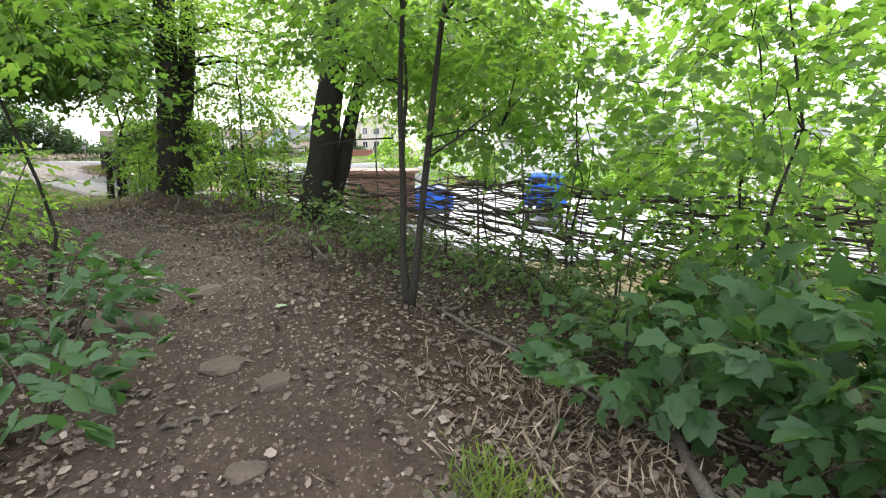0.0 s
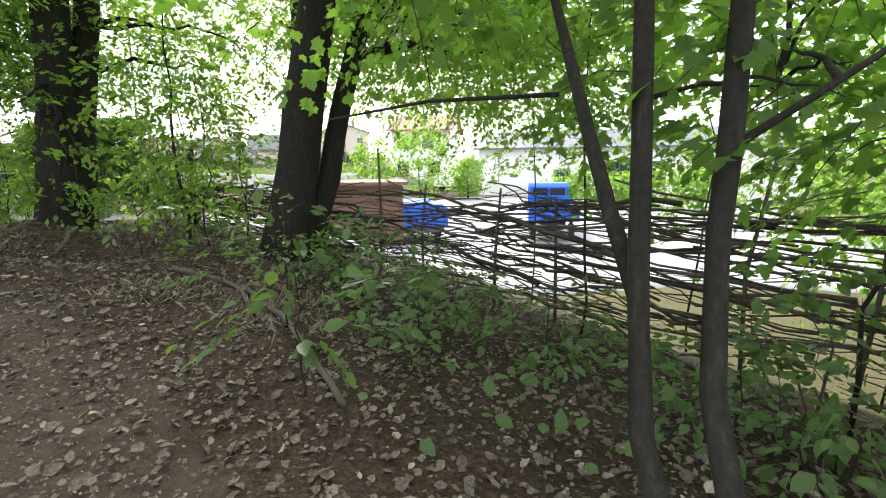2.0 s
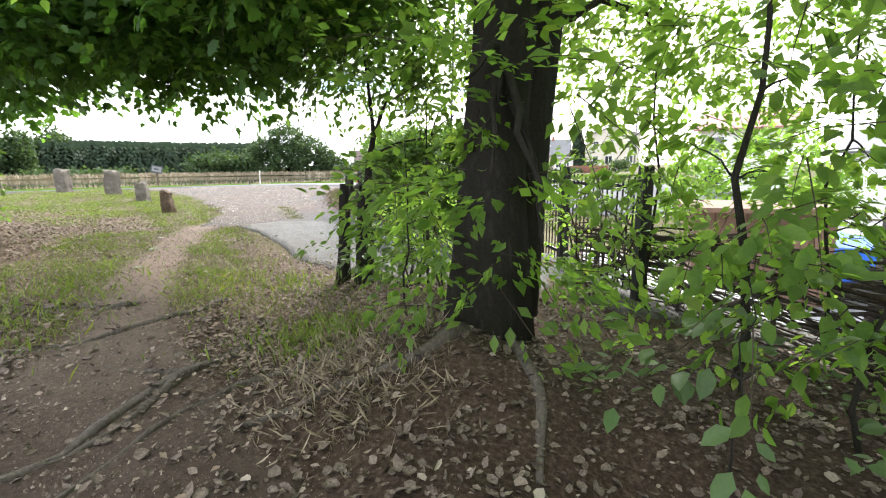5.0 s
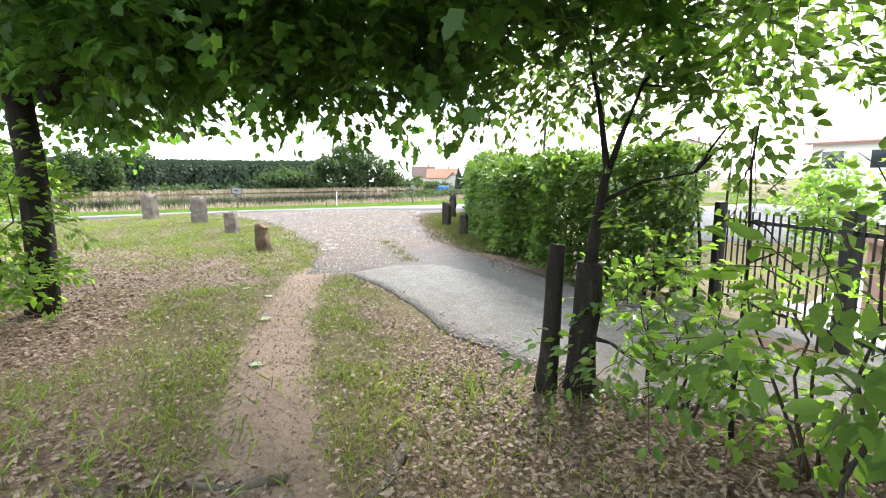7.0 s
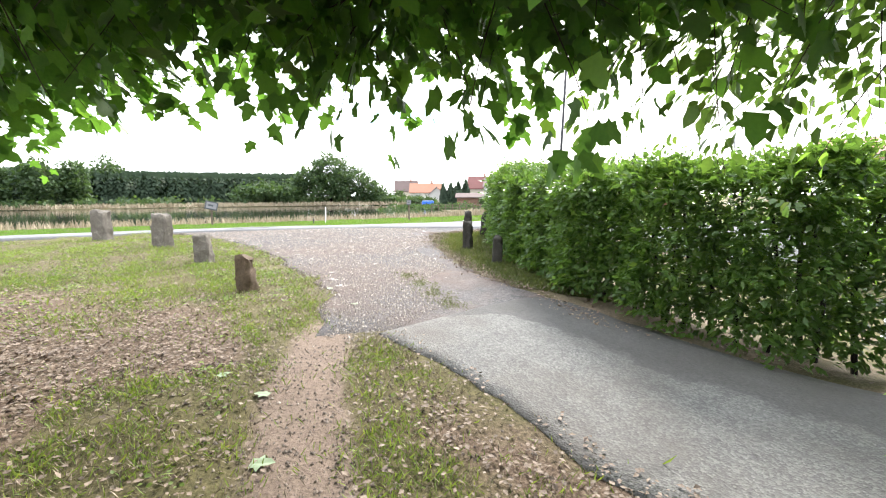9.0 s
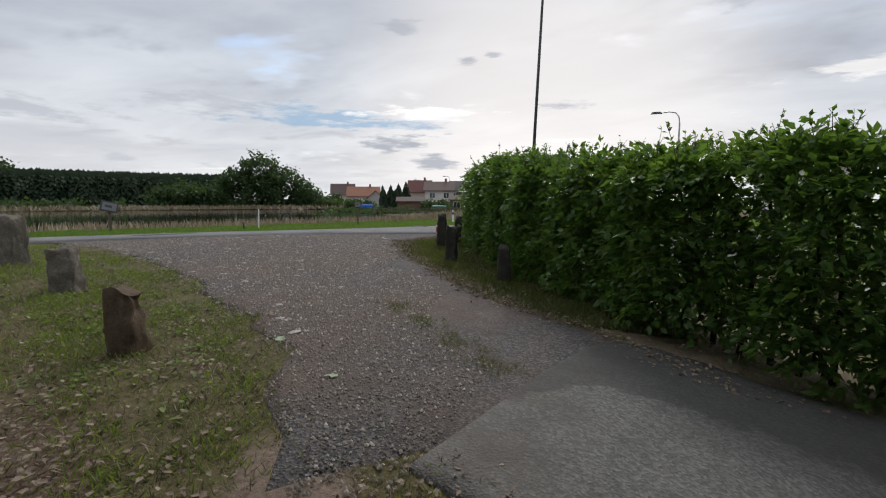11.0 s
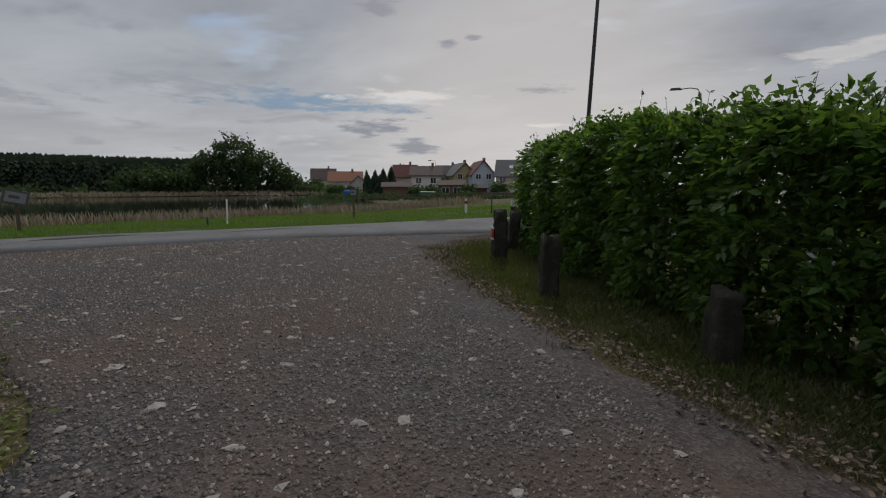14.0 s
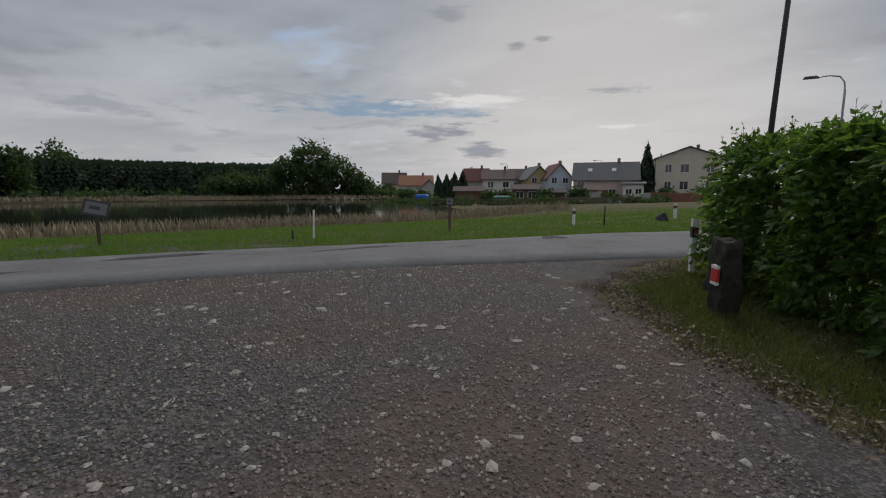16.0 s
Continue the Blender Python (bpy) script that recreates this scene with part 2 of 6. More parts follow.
def stony(name, lo, mid, hi, patch_scale, grain, bump, warm=(0.2, 0.16, 0.13), warm_amount=0.5, rough=0.92, damp_shade=None):
    """Crushed stone or asphalt: chips in cells over slow stains."""
    m, nt, b = material(name)
    c = nt.nodes.new("ShaderNodeTexCoord")
    v = nt.nodes.new("ShaderNodeTexVoronoi")
    v.inputs["Scale"].default_value = grain
    nt.links.new(c.outputs["Object"], v.inputs["Vector"])
    big = tex_noise(nt, patch_scale, 6, 0.65)
    mid_n = tex_noise(nt, patch_scale * 9, 5, 0.65)
    fine = tex_noise(nt, grain * 1.7, 3)
    s = nt.nodes.new("ShaderNodeSeparateColor")
    nt.links.new(v.outputs["Color"], s.inputs[0])
    col = ramp(nt, s.outputs[0], [(0.0, lo), (0.55, mid), (1.0, hi)])
    col = blend(nt, 0.4, col, ramp(nt, fine, [(0.3, lo), (0.75, hi)]))
    col = blend(nt, ramp(nt, big, [(0.42, (0, 0, 0)), (0.66, (warm_amount,) * 3)]), col, warm)
    col = blend(nt, 0.55, col, ramp(nt, mid_n, [(0.3, tuple(0.55 * q for q in lo)), (0.5, mid), (0.75, hi)]), "SOFT_LIGHT")
    # darker edge: damp and the hedge's shade are put into the colour together
    if damp_shade:
        wet_shade = nt.nodes.new("ShaderNodeMath"); wet_shade.operation = "MULTIPLY_ADD"
        wet_shade.inputs[1].default_value = 1.1
        nt.links.new(mid_n, wet_shade.inputs[0])
        nt.links.new(attribute(nt, "damp_shade"), wet_shade.inputs[2])
        wet_shade = ramp(nt, wet_shade.outputs[0], [(0.85, (0, 0, 0)), (1.25, (0.85,) * 3)])
        col = blend(nt, wet_shade, col, blend(nt, 0.75, col, damp_shade))
    nt.links.new(col, b.inputs["Base Color"])
    b.inputs["Roughness"].default_value = rough
    b.inputs["Specular IOR Level"].default_value = 0.25
    relief(nt, b, blend(nt, 0.5, v.outputs["Distance"], mid_n), bump, 0.012)
    return m


def water_material():
    m, nt, b = material("pond_water")
    b.inputs["Base Color"].default_value = (0.018, 0.022, 0.016, 1)
    b.inputs["Roughness"].default_value = 0.06
    b.inputs["IOR"].default_value = 1.33
    relief(nt, b, tex_noise(nt, 1.6, 3, 0.5, (1, 1, 1)), 0.06, 0.05)
    return m


def glass_material():
    m, nt, b = material("window_glass")
    b.inputs["Base Color"].default_value = (0.03, 0.035, 0.04, 1)
    b.inputs["Roughness"].default_value = 0.05
    b.inputs["Specular IOR Level"].default_value = 0.8
    return m


M_GROUND = ground_material()
M_GRAVEL = stony("crushed_gravel", (0.022, 0.022, 0.025), (0.085, 0.083, 0.088), (0.29, 0.272, 0.265), 0.38, 60.0, 1.0, (0.17, 0.12, 0.096), 0.85)
M_ASPHALT = stony("old_asphalt", (0.1, 0.098, 0.096), (0.178, 0.174, 0.17), (0.29, 0.282, 0.272), 0.5, 55.0, 1.0, (0.15, 0.134, 0.12), 0.8, damp_shade=(0.05, 0.048, 0.047))
M_PATCH = stony("mended_asphalt", (0.06, 0.06, 0.061), (0.1, 0.1, 0.1), (0.16, 0.158, 0.155), 0.5, 90.0, 0.5, (0.08, 0.076, 0.07), 0.6)
M_ROAD = stony("road_asphalt", (0.15, 0.15, 0.154), (0.215, 0.215, 0.22), (0.29, 0.29, 0.292), 0.7, 110.0, 0.3, (0.11, 0.105, 0.1), 0.5)
M_WATER = water_material()
M_GLASS = glass_material()
M_BARK = bark("dark_smooth_bark", (0.018, 0.015, 0.012), (0.055, 0.048, 0.041), (5, 5, 1.0), 0.6)
M_BARK_YOUNG = bark("young_bark", (0.024, 0.021, 0.017), (0.065, 0.058, 0.047), (10, 10, 1.5), 0.35)
M_TWIG = bark("twig_bark", (0.05, 0.038, 0.028), (0.12, 0.095, 0.07), (12, 12, 2), 0.3)
M_DEADWOOD = bark("weathered_dead_wood", (0.085, 0.07, 0.058), (0.2, 0.175, 0.15), (10, 10, 2), 0.5, 0.1)
M_LEAF = leaf_material("hornbeam_leaf", (0.066, 0.13, 0.032), (0.11, 0.195, 0.048), (0.17, 0.275, 0.07), 0.68)
M_MAPLE = leaf_material("maple_leaf", (0.055, 0.12, 0.03), (0.094, 0.18, 0.046), (0.155, 0.26, 0.065), 0.66)
# darker copy of the maple leaf with the dense canopy's shade put into the colour
M_SHADEMAPLE = leaf_material("canopy_shade_maple_leaf", (0.028, 0.072, 0.018), (0.048, 0.115, 0.026), (0.095, 0.2, 0.04), 0.56)
M_HEDGE = leaf_material("hedge_leaf", (0.033, 0.07, 0.019), (0.057, 0.113, 0.029), (0.11, 0.188, 0.049), 0.45, 0.33)
M_UNDER = leaf_material("undergrowth_leaf", (0.04, 0.078, 0.03), (0.065, 0.12, 0.042), (0.115, 0.18, 0.06), 0.4)
M_FARLEAF = leaf_material("far_tree_leaf", (0.022, 0.044, 0.019), (0.038, 0.07, 0.028), (0.06, 0.1, 0.036), 0.3, 0.7)
M_SPRUCE = leaf_material("spruce_needles", (0.016, 0.032, 0.018), (0.026, 0.047, 0.026), (0.04, 0.066, 0.034), 0.15, 0.8)
M_GRASS = leaf_material("grass_blade", (0.04, 0.075, 0.014), (0.088, 0.155, 0.025), (0.2, 0.25, 0.06), 0.35, 0.6)
M_LAWN = leaf_material("mown_lawn_blade", (0.04, 0.09, 0.016), (0.07, 0.15, 0.022), (0.115, 0.195, 0.04), 0.4, 0.6)
M_VERGE = leaf_material("verge_blade", (0.026, 0.042, 0.012), (0.055, 0.08, 0.021), (0.125, 0.14, 0.045), 0.3, 0.6)
M_DRYGRASS = dry_leaf_material("dry_grass", [(0, (0.09, 0.066, 0.04)), (0.5, (0.18, 0.14, 0.085)), (1, (0.3, 0.25, 0.165))])
M_REED = dry_leaf_material("pale_reed", [(0, (0.22, 0.18, 0.10)), (0.5, (0.34, 0.28, 0.17)), (1, (0.46, 0.4, 0.28))])
# shade under the trees is painted into this leaf colour
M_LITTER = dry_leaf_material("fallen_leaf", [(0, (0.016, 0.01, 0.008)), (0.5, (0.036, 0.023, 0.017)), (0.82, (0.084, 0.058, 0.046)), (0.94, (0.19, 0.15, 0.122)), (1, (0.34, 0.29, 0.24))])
M_STONE = bark("granite_block", (0.12, 0.104, 0.086), (0.31, 0.28, 0.24), (2, 2, 2), 0.6, 0.5)
M_STONE_DARK = bark("mossy_stone", (0.032, 0.03, 0.024), (0.1, 0.092, 0.078), (2, 2, 2), 0.7, 0.6)
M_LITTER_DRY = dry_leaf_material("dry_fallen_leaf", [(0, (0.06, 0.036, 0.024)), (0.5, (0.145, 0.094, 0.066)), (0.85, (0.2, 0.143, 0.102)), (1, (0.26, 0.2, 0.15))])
M_STONE_WARM = bark("sandstone_block", (0.09, 0.063, 0.042), (0.25, 0.185, 0.125), (2, 2, 2), 0.6, 0.25)
M_PEBBLE = plain("pale_pebble", (0.3, 0.275, 0.25), 0.85, vary=0.35, scale=9)
M_BLACKPOST = plain("black_painted_metal", (0.022, 0.022, 0.024), 0.45, 0.3)
M_WHITEPOST = plain("white_plastic_post", (0.72, 0.72, 0.7), 0.5, vary=0.12)
M_RED = plain("red_band", (0.5, 0.04, 0.035), 0.5)
M_GALV = plain("galvanised_steel", (0.38, 0.39, 0.4), 0.45, 0.7, vary=0.1)
M_WOODPOST = plain("weathered_wood", (0.11, 0.085, 0.065), 0.9, vary=0.4, grain=90)
M_BOARD = plain("sign_board_grey", (0.16, 0.16, 0.16), 0.6, vary=0.2)
M_TEXTDARK = plain("dark_print", (0.04, 0.045, 0.05), 0.6)
M_PLASTER = plain("white_plaster", (0.74, 0.72, 0.68), 0.9, vary=0.08, scale=0.8)
M_ROOFGREY = plain("grey_roof_sheet", (0.12, 0.12, 0.13), 0.7, vary=0.2, scale=1.0)
M_BLUE = plain("blue_paint", (0.012, 0.11, 0.55), 0.35, vary=0.12)
M_TYRE = plain("tyre_rubber", (0.02, 0.02, 0.02), 0.85)
M_GREYMETAL = plain("grey_chassis", (0.09, 0.09, 0.095), 0.6, 0.4)
M_PALELEAF = plain("pale_underside_leaf", (0.2, 0.26, 0.15), 0.7, vary=0.2, scale=20)

# ---- building blocks ----
RNG = np.random.default_rng(7)


class Geo:
    """Vertices and faces collected in lists and made into one mesh."""

    def __init__(self):
        self.v, self.f = [], []

    def add(self, verts, faces):
        n = len(self.v)
        self.v.extend(verts)
        self.f.extend([tuple(i + n for i in face) for face in faces])

    def tube(self, pts, radii, sides=6, cap=True, lump=0.0):
        pts = [Vector(p) for p in pts]
        if isinstance(radii, (int, float)):
            radii = [radii] * len(pts)
        rings = []
        up = Vector((0.31, 0.17, 0.93))
        for i, p in enumerate(pts):
            d = (pts[min(i + 1, len(pts) - 1)] - pts[max(i - 1, 0)]).normalized()
            a = d.cross(up)
            if a.length < 0.15:
                a = d.cross(Vector((1, 0, 0)))
            a.normalize()
            b = d.cross(a)
            ring = []
            for k in range(sides):
                t = 2 * math.pi * k / sides
                r = radii[i] * (1 + lump * noise.noise(Vector((math.cos(t) * 1.3, math.sin(t) * 1.3, i * 0.45 + p.x * 3))))
                ring.append(p + (a * math.cos(t) + b * math.sin(t)) * r)
            rings.append(ring)
        verts = [v for r in rings for v in r]
        faces = []
        for i in range(len(pts) - 1):
            for k in range(sides):
                k2 = (k + 1) % sides
                faces.append((i * sides + k, i * sides + k2, (i + 1) * sides + k2, (i + 1) * sides + k))
        if cap:
            faces.append(tuple(range(sides))[::-1])
            faces.append(tuple((len(pts) - 1) * sides + k for k in range(sides)))
        self.add(verts, faces)

    def box(self, x0, x1, y0, y1, z0, z1):
        v = [(x, y, z) for z in (z0, z1) for y in (y0, y1) for x in (x0, x1)]
        self.add([Vector(p) for p in v], [(0, 2, 3, 1), (4, 5, 7, 6), (0, 1, 5, 4), (2, 6, 7, 3), (0, 4, 6, 2), (1, 3, 7, 5)])

    def prism(self, outline, depth0, depth1, axis="y"):
        """An outline in (a, z) drawn out along y or x."""
        n = len(outline)
        if axis == "y":
            v = [Vector((a, depth0, z)) for a, z in outline] + [Vector((a, depth1, z)) for a, z in outline]
        else:
            v = [Vector((depth0, a, z)) for a, z in outline] + [Vector((depth1, a, z)) for a, z in outline]
        f = [tuple(range(n)), tuple(range(2 * n - 1, n - 1, -1))]
        f += [(i, i + n, (i + 1) % n + n, (i + 1) % n) for i in range(n)]
        self.add(v, f)

    def mesh(self, name, mat, smooth=False, bevel=0.0):
        me = bpy.data.meshes.new(name)
        me.from_pydata(self.v, [], self.f)
        if bevel or not smooth:
            bm = bmesh.new()
            bm.from_mesh(me)
            bmesh.ops.recalc_face_normals(bm, faces=bm.faces)
            if bevel:
                sharp = [e for e in bm.edges if len(e.link_faces) == 2 and e.calc_face_angle(0) > 0.6]
                bmesh.ops.bevel(bm, geom=sharp, offset=bevel, segments=2, affect="EDGES", profile=0.6)
            bm.to_mesh(me)
            bm.free()
        if smooth:
            me.polygons.foreach_set("use_smooth", [True] * len(me.polygons))
        me.materials.append(mat)
        me.update()
        return me


def part(name, geo, mat, parent=None, label="", smooth=False, bevel=0.0, m=None):
    ob = new(name, geo.mesh(name, mat, smooth, bevel) if isinstance(geo, Geo) else geo)
    ob.parent = parent
    if m is not None:
        ob.matrix_local = m
    if label:
        ob["label"] = label
    return ob


def thing(name, label, category, m=None, group="", kind=""):
    ob = tagged(new(name), label, category, group, kind)
    ob.empty_display_size = 0.2
    if m is not None:
        ob.matrix_world = m
    return ob


# leaf outlines: along x from stalk to tip, y across; third number is the fold or droop
OVAL = [(0, 0, 0), (0.3, 0.26, 0.06), (0.68, 0.22, 0.05), (1, 0, -0.08), (0.68, -0.22, 0.05), (0.3, -0.26, 0.06), (0.5, 0, -0.02)]
OVAL_F = [(0, 1, 6), (1, 2, 6), (2, 3, 6), (3, 4, 6), (4, 5, 6), (5, 0, 6)]
CURL = [(0, 0, 0), (0.3, 0.26, 0.16), (0.68, 0.24, 0.10), (1, 0, 0.14), (0.68, -0.2, 0.18), (0.3, -0.27, 0.08), (0.5, 0, -0.04)]
FOLD = [(0, 0, 0), (0.42, 0.27, 0.07), (1, 0, -0.05), (0.42, -0.27, 0.07)]
FOLD_F = [(0, 1, 2), (0, 2, 3)]
MAPLE = [(0, 0, 0), (0.02, 0.30, 0.02), (0.22, 0.28, 0), (0.40, 0.52, -0.05), (0.52, 0.24, 0.02), (0.75, 0.22, 0), (1.0, 0, -0.1),
         (0.75, -0.22, 0), (0.52, -0.24, 0.02), (0.40, -0.52, -0.05), (0.22, -0.28, 0), (0.02, -0.30, 0.02)]
MAPLE_F = [(0, 2, 1), (0, 4, 2), (2, 4, 3), (0, 6, 4), (4, 6, 5), (0, 8, 6), (6, 8, 7), (0, 10, 8), (8, 10, 9), (0, 11, 10)]
BLADE = [(0, -0.02, 0), (0, 0.02, 0), (0.55, 0.014, 0.0), (1.0, 0, 0.16)]
BLADE_F = [(0, 1, 2), (0, 2, 3)]


def unit(a):
    return a / np.maximum(np.linalg.norm(a, axis=1, keepdims=True), 1e-6)


def leaf_mesh(name, pos, way, up, size, mat, outline=FOLD, faces=FOLD_F, width=1.0):
    """Many leaves in one mesh: pos stalk ends, way stalk to tip, up the upper side, size lengths."""
    pos, way, up = np.asarray(pos, float), unit(np.asarray(way, float)), np.asarray(up, float)
    side = unit(np.cross(up, way))
    up = np.cross(way, side)
    o = np.array(outline)
    s = np.asarray(size, float)[:, None, None]
    w = np.broadcast_to(np.asarray(width, float), (len(pos),))[:, None, None]
    v = pos[:, None, :] + s * (way[:, None, :] * o[None, :, 0:1] + w * side[:, None, :] * o[None, :, 1:2] + up[:, None, :] * o[None, :, 2:3])
    n, k = len(pos), len(outline)
    f = np.array(faces)
    idx = (f[None] + (np.arange(n) * k)[:, None, None]).reshape(-1)
    me = bpy.data.meshes.new(name)
    me.vertices.add(n * k)
    me.vertices.foreach_set("co", v.reshape(-1).astype(np.float32))
    nf = n * len(faces)
    me.loops.add(nf * 3)
    me.loops.foreach_set("vertex_index", idx.astype(np.int32))
    me.polygons.add(nf)
    me.polygons.foreach_set("loop_start", (np.arange(nf) * 3).astype(np.int32))
    me.polygons.foreach_set("loop_total", np.full(nf, 3, np.int32))
    me.update(calc_edges=True)
    me.materials.append(mat)
    return me


def sprays(centres, ways, length, count, leaf, flat=0.35, droop=0.25):
    """Leaves in flat fans on side twigs. Returns arrays for leaf_mesh and the twig lines."""
    c, w = np.asarray(centres, float), unit(np.asarray(ways, float))
    n = len(c)
    length = length * RNG.uniform(0.6, 1.3, n)
    up = np.tile([0, 0, 1.0], (n, 1)) + RNG.normal(0, flat, (n, 3))
    side = unit(np.cross(up, w))
    up = np.cross(w, side)
    u = RNG.uniform(0.05, 1.0, (n, count))
    sgn = RNG.choice([-1.0, 1.0], (n, count))
    spread = RNG.uniform(0.02, 0.42, (n, count)) * (1.05 - 0.7 * u) * sgn
    L = length[:, None]
    p = (c[:, None] + w[:, None] * (u * L)[..., None] + side[:, None] * (spread * L)[..., None]
         + up[:, None] * (RNG.normal(0, 0.035, (n, count)) * L)[..., None])
    p[..., 2] -= droop * L * (u ** 2)
    d = w[:, None] * 0.8 + side[:, None] * (sgn * RNG.uniform(0.3, 1.1, (n, count)))[..., None] + RNG.normal(0, 0.2, (n, count, 3))
    d[..., 2] -= 0.3
    nu = up[:, None] + RNG.normal(0, 0.38, (n, count, 3))
    s = leaf * RNG.uniform(0.6, 1.25, (n, count))
    tip = c + w * length[:, None]
    tip[:, 2] -= droop * length
    return p.reshape(-1, 3), d.reshape(-1, 3), nu.reshape(-1, 3), s.reshape(-1), c, tip


def twig_lines(geo, starts, tips, radius):
    for a, b in zip(starts, tips):
        m = (a + b) / 2
        m[2] += 0.04
        geo.tube([a, m, b], [radius, radius * 0.7, radius * 0.35], 3, False)


def smooth01(a, b, v):
    t = np.clip((v - a) / (b - a), 0, 1)
    return t * t * (3 - 2 * t)


# ---- the lie of the land ----
# the trail runs along the crest of a pond dam; the yard behind the brushwood fence lies lower
AX, AY = -0.556, 0.831


def along(x, y):
    return (x + 0.34) * AX + (y - 0.43) * AY


def beside(x, y):
    return (x + 0.34) * AY - (y - 0.43) * AX


def road_q(x, y):
    """Distance across the road, positive towards the pond."""
    return (x + 20) * -0.857 + (y - 27) * 0.515


def road_r(x, y):
    return (x + 20) * 0.515 + (y - 27) * 0.857


def road_bend(r):
    """The lane bends away from the pond beyond the lot."""
    return -0.2 * np.clip(np.asarray(r, float) + 8, 0, 60)


def road_point(r, q):
    return -20 + 0.515 * r - 0.857 * q, 27 + 0.857 * r + 0.515 * q


def height(x, y):
    x, y = np.asarray(x, float), np.asarray(y, float)
    s, o = along(x, y), beside(x, y)
    crest = -0.56 + 0.02 * np.clip(s, -10, 16) + 0.10 * smooth01(8, 14, s)
    d = np.clip(o - 1, 0, 6)
    drop = 0.10 * d + 0.020 * d * d + 0.38 * np.clip(o - 7, 0, 6)
    drop = np.minimum(drop, 2.45) * smooth01(-2.5, -8.0, road_q(x, y))
    lot = np.clip(-0.045 * (x + 13.5), -0.35, 0.30)
    west = smooth01(-6.0, -11.0, x)
    lot = lot - 0.10 * np.clip(x + 12, 0, 6) * smooth01(0.3, 1.5, trail_offset(x, y)) * smooth01(10, 12, s)
    z = (crest * (1 - west) + lot * west) - drop
    # low bank on the left of the trail
    z = z + 0.16 * smooth01(-1.3, -3.2, o) * (1 - west) * (1 - smooth01(9, 12, s))
    q, r = road_q(x, y), road_r(x, y)
    far_side = smooth01(-1.0, 1.0, q)
    strip = 0.14 - 0.86 * smooth01(3.5, 21.0, q)
    z = z * (1 - far_side) + strip * far_side
    right = smooth01(6, 26, r - (q - 12) * 0.25)      # beyond the pond's end the meadow stays level
    z = z + far_side * right * (0.10 - 0.9 * smooth01(12, 44, q) - strip) * smooth01(3.5, 21, q)
    pond = smooth01(20.0, 23.0, q) * (1 - smooth01(82, 88, q)) * (1 - smooth01(0, 6, r - 12 - (q - 12) * 0.25))
    z = z - 0.8 * pond
    z = z + smooth01(82, 92, q) * 0.35
    return z


def bump_height(x, y):
    """Uneven ground off the laid surfaces."""
    x, y = np.asarray(x, float), np.asarray(y, float)
    b = 0.035 * np.sin(x * 1.9 + 1.3 * np.sin(y * 1.1)) * np.sin(y * 1.6 + 0.7 * np.sin(x * 2.3))
    b = b + 0.018 * np.sin(x * 5.1 + y * 2.2) * np.sin(y * 4.3 - x * 1.7)
    b = b + 0.22 * np.exp(-((x + 6.6) ** 2 + (y - 10.9) ** 2) / 0.7)          # root mound of the old tree
    b = b - 0.20 * np.exp(-((x + 5.3) ** 2 + (y - 9.9) ** 2) / 0.25)          # worn hollow beside it
    return b


def paved(x, y):
    """1 on the lot, the drive and the road, 0 elsewhere."""
    x, y = np.asarray(x, float), np.asarray(y, float)
    q = road_q(x, y)
    lot = smooth01(-10.2, -11.4, x) * smooth01(12.6, 13.8, y + 0.55 * (x + 12.5)) * smooth01(0.5, -0.5, q)
    drive = smooth01(11.6, 12.6, y + 0.40 * (x + 9.6) * 0.9) * smooth01(2.2, 1.2, beside(x, y)) * smooth01(-13, -12, x) * smooth01(9, 11, along(x, y))
    bend = road_bend(road_r(x, y))
    road = smooth01(-1.2, -0.5, q - bend) * smooth01(3.6, 2.8, q - bend)
    yard = smooth01(13.2, 14.2, y) * smooth01(-7.0, -6.2, x)
    return np.clip(np.maximum.reduce([lot, drive, road, yard]), 0, 1)


def land(x, y):
    return height(x, y) + bump_height(x, y) * (1 - paved(x, y)) * smooth01(-60, -30, x) * smooth01(80, 50, y)


def lz(x, y):
    return float(land(x, y))


def trail_offset(x, y):
    """Distance from the middle of the trodden trail."""
    s = along(x, y)
    mid = np.interp(s, [-6, 0, 2, 4, 5.5, 7, 9, 11.4, 13.6, 15.1, 17, 18.2, 20], [0.1, 0.25, 0.42, 0.55, 0.5, 0.3, -0.3, -1.5, -2.3, -2.75, -3.1, -3.15, -3.2])
    return beside(x, y) - mid


